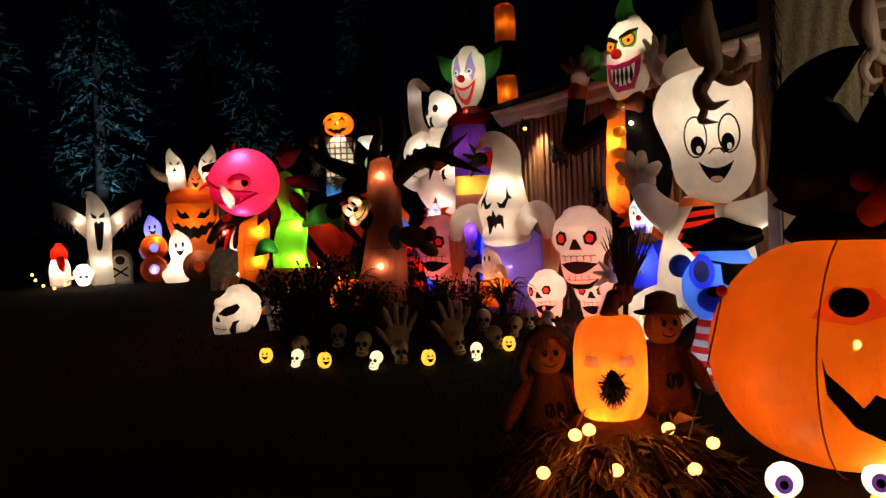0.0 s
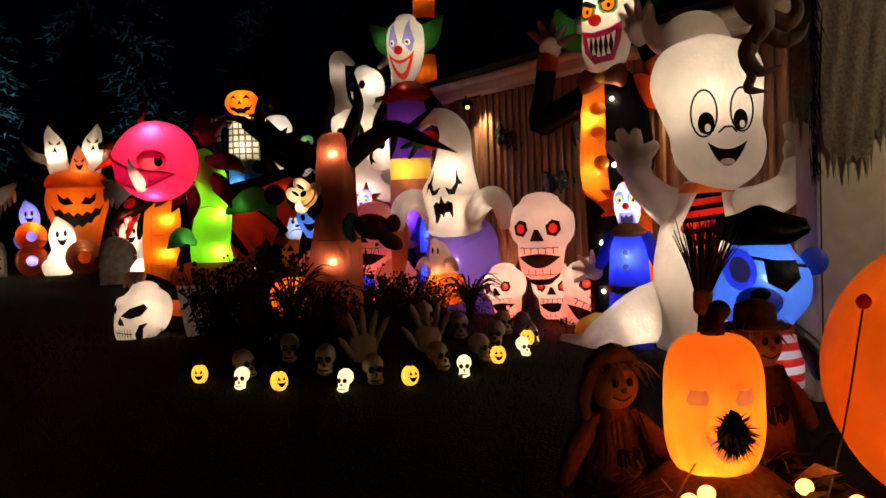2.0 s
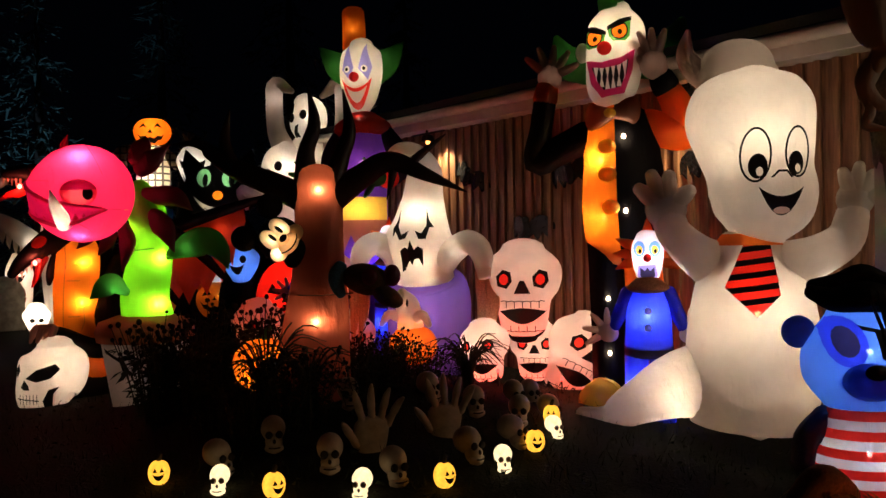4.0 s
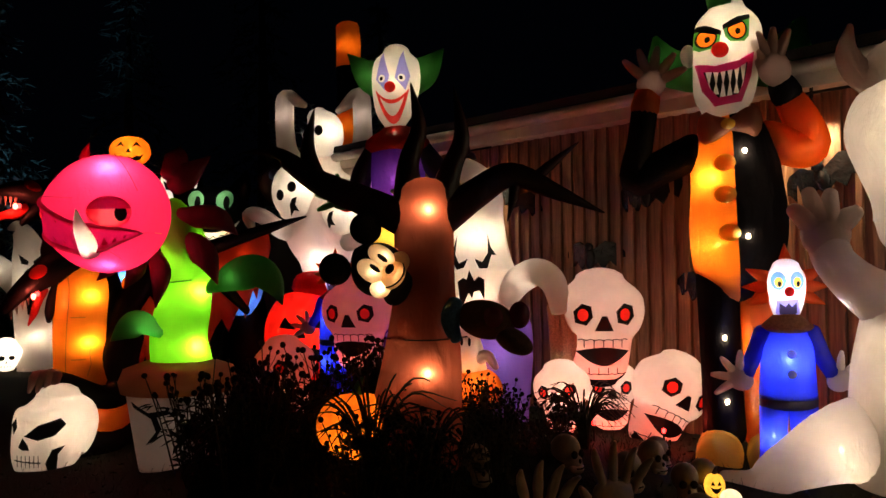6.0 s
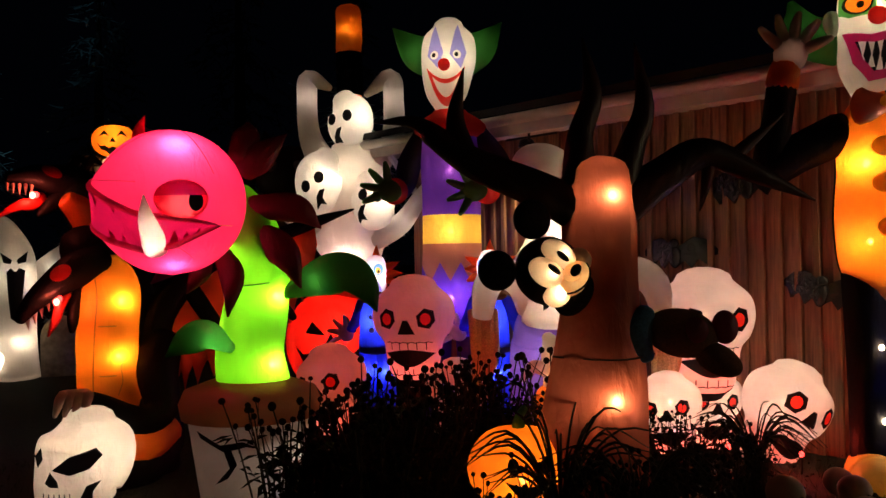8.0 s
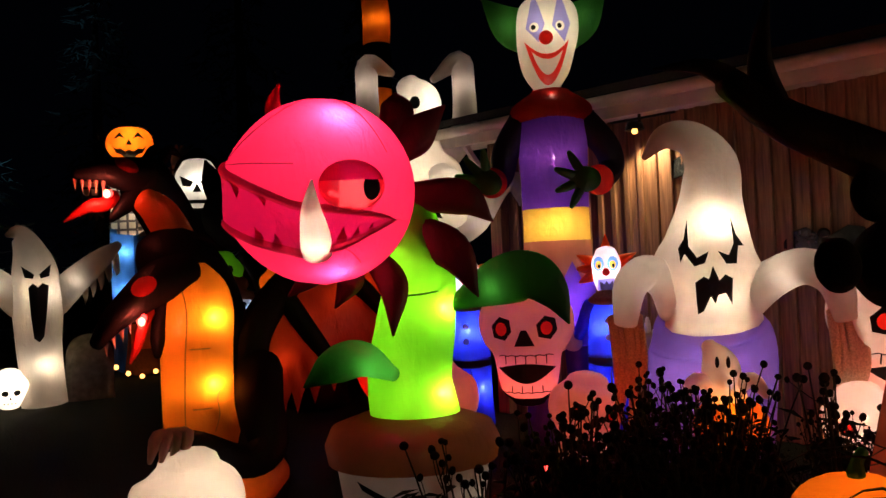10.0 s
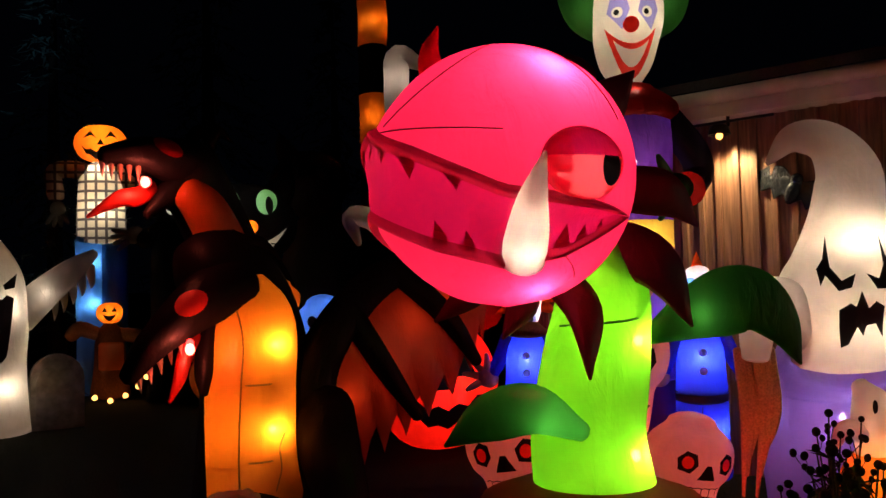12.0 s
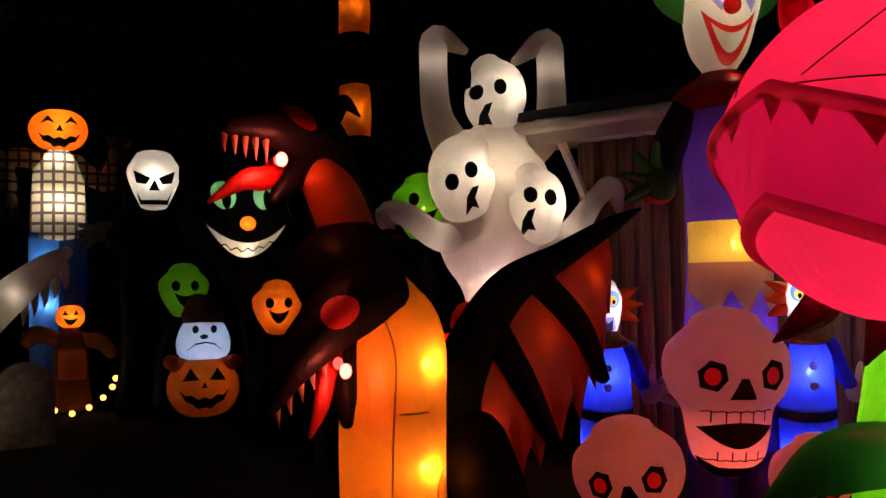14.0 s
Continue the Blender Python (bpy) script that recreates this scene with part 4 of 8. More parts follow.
def sheet_ghost():
    """The drooping white ghost that leans over a purple stone."""
    ob = thing("drooping_ghost", "white inflatable ghost with a curled tip over a purple stone", "inflatable ghost", stand(0.84, 11.5, 0.0, -2.9, 6.2))
    body = B()
    tube(body, [(0.03, 1.12), (0.02, 1.3), (0.0, 1.52), (0.02, 1.72), (0.05, 2.0), (0.06, 2.25), (-0.06, 2.44), (-0.25, 2.47), (-0.4, 2.33)],
         [0.34, 0.33, 0.38, 0.3, 0.22, 0.19, 0.13, 0.09, 0.02], 28, 6, (0.3, 0.8), 0.85)
    part("eye", cut(body, [(-0.13, 1.86), (-0.16, 1.72), (-0.2, 1.66), (-0.19, 1.56), (-0.16, 1.62), (-0.1, 1.53), (-0.03, 1.55), (-0.0, 1.63), (-0.08, 1.59), (-0.13, 1.67)]), PRINT, ob)
    part("eye", cut(body, [(0.16, 1.86), (0.19, 1.74), (0.24, 1.66), (0.2, 1.66), (0.18, 1.54), (0.11, 1.54), (0.06, 1.63), (0.13, 1.6), (0.17, 1.68)]), PRINT, ob)
    part("mouth", cut(body, [(-0.1, 1.42), (-0.04, 1.46), (-0.01, 1.44), (0.02, 1.53), (0.06, 1.43), (0.1, 1.47), (0.15, 1.44), (0.14, 1.26), (0.1, 1.34), (0.05, 1.33), (0.03, 1.27), (0.0, 1.32), (-0.05, 1.22), (-0.09, 1.2)]), PRINT, ob)
    part("body", body, WHITE, ob)
    for side in (-1, 1):
        arm = B()
        far = 0.84 if side > 0 else 0.58
        tube(arm, [(0.2 * side, 0, 1.24), (0.5 * far * side, -0.1, 1.42), (0.74 * far * side, -0.2, 1.5), (0.93 * far * side, -0.3, 1.4), (far * side, -0.32, 1.15)], [0.16, 0.135, 0.125, 0.115, 0.08], 18, 5, (0.5, 0.3))
        a = part("arm", arm, WHITE, ob)
        for k in range(6):
            rag = B()
            x = far * side + 0.035 * (k - 2.5)
            tube(rag, [(x, -0.32 + 0.02 * (k % 3), 1.2), (x + 0.02, -0.33, 0.85), (x - 0.01 * k, -0.3, 0.35 + 0.12 * (k % 3))], [(0.035, 0.012), (0.03, 0.01), (0.01, 0.005)], 8, 4)
            part("rag", rag, PLUSH, a, "torn gauze strip")
    stone = B()
    tube(stone, [(0, 0.22, 0.05), (0, 0.22, 0.5), (0.02, 0.2, 0.9), (0, 0.14, 1.08), (0, 0.06, 1.18)], [0.42, 0.46, 0.46, 0.4, 0.3], 26, 5, (0.1, 0.3), 0.8)
    part("stone", stone, MAUVE, ob, "purple glowing stone")
    small = B()
    tube(small, [(0.06, -0.42, 0.55), (0.05, -0.42, 0.7), (0.02, -0.42, 0.88), (-0.04, -0.42, 1.0)], [0.15, 0.13, 0.12, 0.05], 18, 4)
    tube(small, [(0.0, -0.45, 0.72), (-0.14, -0.5, 0.78), (-0.22, -0.52, 0.68)], [0.06, 0.05, 0.03], 10, 4)
    tube(small, [(0.1, -0.45, 0.72), (0.22, -0.5, 0.78), (0.3, -0.52, 0.68)], [0.06, 0.05, 0.03], 10, 4)
    g = part("small_ghost", small, WHITE, ob, "small white ghost on the stone")
    marks = B()
    for x, z in ((0.0, 0.9), (0.07, 0.9), (0.03, 0.78)):
        ball(marks, (x, -0.535, z), (0.014, 0.008, 0.04), (0, 0, 0), 8, 6)
    part("face_print", marks, PRINT, g)
    pk = B()
    gourd(pk, (0.08, -0.42, 0.46), (0.25, 0.24, 0.22), 9, 0.05)
    part("pumpkin", pk, AMBER, ob, "glowing orange pumpkin")
    bulb_in(ob, 0.08, -0.5, 0.5, 2.6)
    bulb_in(ob, 0.06, -0.08, 1.8, 2.3)
    bulb_in(ob, 0.05, -0.1, 1.3, 1.6)
    bulb_in(ob, 0.0, 0.1, 0.75, 3.4, (0.8, 0.7, 1.0))
    bulb_in(ob, 0.05, -0.43, 0.72, 0.8)
    # one added fill lamp per arm, in place of light from the body
    for side in (-1, 1):
        bulb_in(ob, 0.5 * side, -0.17, 1.45, 0.5)


sheet_ghost()


def pumpkin(x, y, z, r, tx, ty, mat, label, watts, face="grin", name="pumpkin", stalk=True, group="", h=0.85, bulb_colour=WARM):
    """A round inflatable pumpkin lantern, resting at height z."""
    ob = thing(name, label, "pumpkin lantern", stand(x, y, z, tx, ty), group)
    g = B()
    gourd(g, (0, 0, r * h), (r, r, r * h), 9, 0.05)
    c = r * h
    if face == "grin":
        part("eye", cut(g, at_scale([(-0.55, 0.12), (-0.32, 0.45), (-0.12, 0.12)], 0, c, r)), PRINT, ob)
        part("eye", cut(g, at_scale([(0.55, 0.12), (0.32, 0.45), (0.12, 0.12)], 0, c, r)), PRINT, ob)
        part("nose", cut(g, at_scale([(-0.1, -0.05), (0.0, 0.1), (0.1, -0.05)], 0, c, r)), PRINT, ob)
        part("mouth", cut(g, at_scale(jag(-0.62, 0.62, -0.05, -0.5, 10), 0, c, r)), PRINT, ob)
    elif face == "smile":
        part("eye", cut(g, at_scale(oval(-0.3, 0.2, 0.1, 0.16, 12), 0, c, r)), PRINT, ob)
        part("eye", cut(g, at_scale(oval(0.3, 0.2, 0.1, 0.16, 12), 0, c, r)), PRINT, ob)
        part("mouth", cut(g, at_scale(smile(0, -0.15, 0.45, 0.25), 0, c, r)), PRINT, ob)
    part("shell", g, mat, ob)
    if stalk:
        s = B()
        tube(s, [(0, 2 * c - 0.06 * r), (0.03 * r, 2 * c + 0.12 * r), (0.12 * r, 2 * c + 0.25 * r)], [0.13 * r, 0.09 * r, 0.08 * r], 10, 3)
        part("stalk", s, LEAF, ob)
    if watts:
        bulb_in(ob, 0, -r * 0.35, c * 0.8, watts, bulb_colour)
    return ob


def ghost_trio():
    ob = thing("ghost_trio", "three white inflatable ghosts rising from a red pumpkin", "inflatable ghosts", stand(0.06, 15.21, 0.0, -3.44, 7.66, 1.03))
    z0 = 2.41

    def spot(px, py):
        return (px - 880) / 214, z0 - (py - 345) / 214

    for cx, cy, rx, rz, eyes, mouth, lean in (
            (882, 168, 0.27, 0.34, ((842, 172), (883, 165)), (858, 218), 8),
            (812, 322, 0.28, 0.37, ((788, 341), (821, 320)), (824, 372), -10),
            (942, 372, 0.26, 0.33, ((925, 363), (960, 368)), (922, 412), 6)):
        x, z = spot(cx, cy)
        y = 0.0 if cy < 200 else -0.22
        h = B()
        tube(h, [(x + 0.02, y, z - rz * 0.75), (x, y, z - rz * 0.3), (x, y, z + rz * 0.25), (x - 0.01 * lean, y, z + rz * 0.72)], [rx * 0.75, rx * 0.97, rx * 0.92, rx * 0.5], 26, 5, (0.6, 0.7), 0.95)
        head = None
        panels = []
        for k, (ex, ey) in enumerate(eyes):
            a, b = spot(ex, ey)
            panels.append(("eye", cut(h, oval(a, b, 0.055, 0.068, 14))))
        a, b = spot(*mouth)
        panels.append(("mouth", cut(h, [(a + 0.05, b + 0.12), (a + 0.02, b + 0.02), (a + 0.06, b - 0.06), (a + 0.0, b - 0.05), (a - 0.05, b - 0.12), (a - 0.05, b + 0.02), (a - 0.01, b + 0.1)])))
        head = part("head", h, WHITE, ob)
        for nme, bmx in panels:
            part(nme, bmx, PRINT, head)
        bulb_in(ob, x + 0.08, y - 0.1, z, 1.7, (1.0, 0.9, 0.76))
    body = B()
    tube(body, [(0.06, 1.25), (0.02, 1.6), (0.0, 1.95), (0.08, 2.4), (0.03, 2.75), (0.0, 2.95)], [0.3, 0.33, 0.5, 0.42, 0.3, 0.22], 26, 5, (0.2, 0.3), 0.7)
    part("body", body, WHITE, ob)
    bulb_in(ob, 0.0, -0.12, 1.65, 3.2, (1.0, 0.7, 0.66))
    bulb_in(ob, 0.06, 0, 2.55, 2.6)
    for pts, rad in (
            (((800, 262), (775, 200), (770, 110), (778, 62), (828, 84)), (0.17, 0.13, 0.12, 0.12, 0.04)),
            (((940, 275), (985, 225), (990, 120), (980, 66), (922, 104)), (0.18, 0.14, 0.12, 0.12, 0.04)),
            (((850, 440), (770, 430), (715, 392), (676, 390), (690, 440)), (0.16, 0.12, 0.1, 0.09, 0.03)),
            (((950, 460), (1010, 430), (1060, 365), (1092, 345), (1106, 398)), (0.16, 0.12, 0.09, 0.1, 0.03))):
        arm = B()
        low = pts[0][1] > 400
        tube(arm, [(spot(*p)[0], -0.12 if low else 0.05, spot(*p)[1]) for p in pts], rad, 16, 5)
        part("arm", arm, WHITE, ob)
        k = spot(*pts[2 if not low else 1])
        # fill lamp added to brighten the closed arm
        bulb_in(ob, k[0], -0.12 if low else 0.05, k[1], 0.4, (1.0, 0.8, 0.66))
    g = B()
    gourd(g, (-0.2, -0.1, 0.66), (0.56, 0.54, 0.64), 9, 0.06)
    a = 6
    face = [("eye", cut(g, at_scale([(-0.5, 0.2), (-0.36, 0.42), (-0.1, 0.16)], -0.2, 0.68, 0.58), a)), ("eye", cut(g, at_scale([(0.5, 0.2), (0.3, 0.5), (0.1, 0.16)], -0.2, 0.68, 0.58), a)),
            ("nose", cut(g, at_scale([(-0.12, -0.02), (0.0, 0.2), (0.1, -0.02)], -0.2, 0.68, 0.58), a)), ("mouth", cut(g, at_scale(jag(-0.7, 0.65, -0.05, -0.55, 9), -0.2, 0.68, 0.58), a))]
    pk = part("pumpkin", g, RED, ob, "red pumpkin base")
    for nme, bmx in face:
        part(nme, bmx, PRINT, pk)
    rim = B()
    tube(rim, [(0, 1.26), (0, 1.36)], [0.42, 0.4], 22, 2, (0.4, 0.4), 0.9)
    part("rim", rim, RED, ob)
    bulb_in(ob, -0.1, -0.35, 0.75, 7, (1.0, 0.45, 0.3))
    bulb_in(ob, 0.3, -0.1, 0.7, 5, (1.0, 0.45, 0.3))


ghost_trio()


def skull_panels(c, x, y, z, s, ob, ang=0.0, mat=WHITE, eye=RED, teeth=True, lean=0.0):
    """An inflatable skull about s metres high round (x, y, z); c is the parent part or thing."""
    m = B()
    tube(m, [(0, -0.43 * s), (0, -0.36 * s), (0, -0.22 * s), (0, -0.08 * s), (0, 0.01 * s), (0, 0.14 * s), (0, 0.28 * s), (0, 0.4 * s)],
         [0.13 * s, 0.2 * s, 0.235 * s, 0.26 * s, 0.325 * s, 0.36 * s, 0.335 * s, 0.21 * s], 32, 4, (0.4, 0.5), 0.95)
    panels = []
    for side in (-1, 1):
        o = [(side * 0.165 * s + 0.085 * s * a, 0.13 * s + 0.09 * s * b) for a, b in ((-0.85, 0.3), (-0.1, 1.0), (0.75, 0.75), (0.9, -0.2), (0.3, -0.95), (-0.7, -0.7))]
        sock = cut(m, o)
        iris = cut(sock, oval(side * 0.165 * s, 0.13 * s, 0.042 * s, 0.05 * s, 12)) if eye else None
        panels.append(("eye_socket", sock, iris))
    panels.append(("nose_hole", cut(m, [(-0.075 * s, 0.0), (-0.02 * s, 0.12 * s), (0.02 * s, 0.12 * s), (0.075 * s, 0.0)]), None))
    lips = [(0.215 * s * (k / 8 - 1), (-0.17 + 0.035 * math.sin(math.pi * k / 16)) * s) for k in range(17)] + [(0.215 * s * (1 - k / 8), (-0.17 - 0.115 * math.sin(math.pi * k / 16)) * s) for k in range(1, 16)]
    panels.append(("mouth", cut(m, lips), None))
    panels.append(("chin_shadow", cut(m, [(-0.2 * s, -0.35 * s), (-0.1 * s, -0.4 * s), (0.1 * s, -0.4 * s), (0.2 * s, -0.35 * s), (0.16 * s, -0.43 * s), (0.08 * s, -0.47 * s), (-0.08 * s, -0.47 * s), (-0.16 * s, -0.43 * s)]), None))
    if teeth:
        for row, h, n in ((-0.1, 0.075, 5), (-0.325, 0.06, 4)):
            for i in range(n):
                x0 = (i - (n - 1) / 2) * 0.075 * s
                w = 0.004 * s
                panels.append(("tooth_line", cut(m, [(x0 - w, (row - h * 0.5) * s), (x0 + w, (row - h * 0.5) * s), (x0 + w, (row + h * 0.4) * s), (x0 - w, (row + h * 0.4) * s)]), None))
            edge = [(0.2 * s * (k / 6 - 1), (row + (h if row > -0.2 else -h) * (0.35 + 0.12 * (k % 2))) * s) for k in range(13)]
            panels.append(("gum_line", cut(m, edge + [(x, z - 0.008 * s) for x, z in edge[::-1]]), None))
    tr = pose(x, y, z, 0, lean, ang)
    m.transform(tr)
    sk = part("skull", m, mat, ob)
    for nme, bmx, iris in panels:
        bmx.transform(tr)
        p = part(nme, bmx, PRINT, sk)
        if iris:
            iris.transform(tr)
            part("iris", iris, eye, sk, "glowing red iris")
    return sk


def skull_heap(x, y, tx, ty, places, label, red=3.0, white=0.7, tint=(1.0, 0.83, 0.72)):
    ob = thing("skull_heap", label, "inflatable skulls", stand(x, y, 0, tx, ty), "heaps of inflatable skulls")
    for px, py, pz, s, ang, lean in places:
        skull_panels(ob, px, py, pz, s, ob, ang, lean=lean)
        bulb_in(ob, px, py - 0.05 * s, pz + 0.16 * s, 1.9 * white * s, tint)
        bulb_in(ob, px, py - 0.05 * s, pz - 0.3 * s, 0.75 * red * s, (1.0, 0.12, 0.08))
    return ob


skull_heap(1.74, 10.78, -1.1, 3.8, ((0, 0, 0.99, 1.08, 0, 0), (0.52, -0.16, 0.35, 0.95, 20, 27), (-0.36, -0.34, 0.42, 0.68, -18, -6), (0.1, 0.25, 0.36, 0.74, 0, 0)), "heap of white inflatable skulls with red eyes lit red below")
skull_heap(-0.05, 12.62, -3.12, 7.57, ((0, 0, 0.97, 1.05, 0, 0), (-0.66, -0.34, 0.46, 0.88, -14, -8), (0.42, -0.27, 0.38, 0.78, 18, 8)), "heap of inflatable skulls with red eyes in red light", 2.6, 0.3, (1.0, 0.13, 0.06))


# ---- in and round the flower bed ----
def haunted_tree():
    ob = thing("inflatable_tree", "brown inflatable bare tree lit from inside", "inflatable tree", stand(-0.56, 8.52, 0.0, -1.9, 3.6))
    t = B()
    tube(t, [(-0.08, 0.35), (-0.06, 0.7), (-0.02, 1.05), (0.0, 1.45), (0.0, 1.8), (0.0, 2.0)], [0.3, 0.26, 0.22, 0.17, 0.165, 0.14], 24, 5, (0.1, 0.5))
    part("trunk", t, TRUNK, ob)
    seam = B()
    tube(seam, [(-0.23 + 0.046 * i, -0.225 * math.cos(math.pi * (i - 5) / 11) - 0.004, 1.18) for i in range(11)], [0.004] * 11, 6, 1)
    part("seam", seam, BARK, ob)
    for pts, rad in (
            (((-0.08, 1.82), (-0.3, 1.93), (-0.56, 2.04), (-0.75, 2.17)), (0.1, 0.085, 0.07, 0.05)),
            (((-0.6, 2.08), (-0.64, 2.24), (-0.6, 2.46)), (0.055, 0.04, 0.004)),
            (((-0.66, 2.12), (-0.82, 2.22), (-1.0, 2.22)), (0.05, 0.03, 0.004)),
            (((0.08, 1.82), (0.3, 1.98), (0.5, 2.08), (0.75, 1.98), (1.02, 1.86)), (0.1, 0.085, 0.07, 0.045, 0.004)),
            (((0.62, 2.05), (0.74, 2.15), (0.88, 2.26)), (0.035, 0.025, 0.003)),
            (((0.52, 2.05), (0.5, 1.93), (0.47, 1.82)), (0.035, 0.022, 0.003)),
            (((-0.08, 1.95), (-0.08, 2.15), (-0.02, 2.35), (-0.06, 2.6)), (0.09, 0.06, 0.045, 0.004)),
            (((0.1, 1.93), (0.16, 2.12), (0.22, 2.3), (0.18, 2.58)), (0.085, 0.06, 0.045, 0.004))):
        b = B()
        tube(b, pts, rad, 14, 5)
        part("branch", b, MAROON if rad[0] > 0.2 else BARKCLOTH, ob)
    bulb_in(ob, 0.02, -0.135, 1.88, 1.4, (1.0, 0.84, 0.7), 0.02)
    bulb_in(ob, 0.0, -0.2, 1.0, 1.8, (1.0, 0.84, 0.7), 0.02)


TRUNK = fabric("brown_trunk_nylon", (0.27, 0.06, 0.028), 0.6, 0.015)
BARKCLOTH = fabric("dark_bark_nylon", (0.035, 0.012, 0.01), 0.25, 0.04)
haunted_tree()


def plush_head():
    """Stuffed animal heads tied to the tree."""
    head, ears, face, snout, dots, mouth = B(), B(), B(), B(), B(), B()
    ball(head, (0, 0.03, 0), (0.15, 0.14, 0.15))
    ball(head, (0.0, 0.02, -0.15), (0.12, 0.1, 0.08))
    for k in (-1, 1):
        ball(ears, (0.14 * k, 0.04, 0.19), (0.088, 0.04, 0.088))
        ball(face, (0.046 * k, -0.075, 0.035), (0.058, 0.065, 0.088), (0, 5 * k, 0))
        ball(face, (0.085 * k, -0.06, -0.055), (0.062, 0.07, 0.055))
        ball(dots, (0.034 * k, -0.138, 0.04), (0.014, 0.008, 0.034), (0, 0, 0), 10, 8)
    ball(snout, (0, -0.095, -0.065), (0.085, 0.085, 0.06))
    ball(snout, (0, -0.15, -0.03), (0.042, 0.05, 0.036))
    ball(dots, (0, -0.2, -0.018), (0.03, 0.02, 0.021), (0, 0, 0), 12, 8)
    tube(mouth, [(-0.09, -0.112, -0.06), (-0.05, -0.158, -0.09), (0, -0.172, -0.1), (0.05, -0.158, -0.09), (0.09, -0.112, -0.06)], [0.005] * 5, 6, 3)
    place = stand(-0.83, 8.47, 1.56, -1.3, 3.6) @ pose(0, 0, 0, 0, -52, 0) @ pose(0, 0, 0, 0, 0, 5)
    toy = single("stuffed_animal", "round-eared black and cream plush head tied to the tree", "plush toy", place, [(head, FLEECE), (ears, FLEECE), (face, CREAM), (snout, CREAM), (dots, FLEECE), (mouth, FLEECE)])
    bulb_in(toy, -0.09, -0.115, -0.055, 0.34, WARM, 0.012)
    bulb_in(toy, 0.046, -0.128, 0.035, 0.2, WARM, 0.012)
    bulb_in(toy, -0.046, -0.128, 0.035, 0.24, WARM, 0.012)
    bulb_in(toy, 0.0, -0.15, -0.06, 0.3, WARM, 0.012)
    body, ear, blue = B(), B(), B()
    ball(body, (0.08, -0.02, 0.02), (0.2, 0.13, 0.13), (0, 12, 0))
    ball(body, (0.26, -0.06, -0.12), (0.14, 0.1, 0.08), (0, 30, 0))
    ball(ear, (0.3, -0.06, 0.05), (0.07, 0.06, 0.09))
    ball(ear, (0.12, -0.12, 0.04), (0.07, 0.05, 0.07))
    tube(blue, [(-0.12, -0.05, 0.14), (-0.17, -0.08, 0.02), (-0.12, -0.06, -0.1)], [(0.05, 0.03), (0.075, 0.03), (0.04, 0.03)], 12, 4)
    single("stuffed_animal", "dark brown plush dog hanging from the tree", "plush toy", stand(-0.33, 8.36, 1.26, -1.9, 3.6, 0.82), [(body, PLUSHBROWN), (ear, MAROON), (blue, PLUSHBLUE)])


plush_head()
pumpkin(-0.93, 8.62, 0.5, 0.23, -2.0, 4.0, AMBER, "small amber pumpkin lantern among the dry stems", 1.3, "smile")


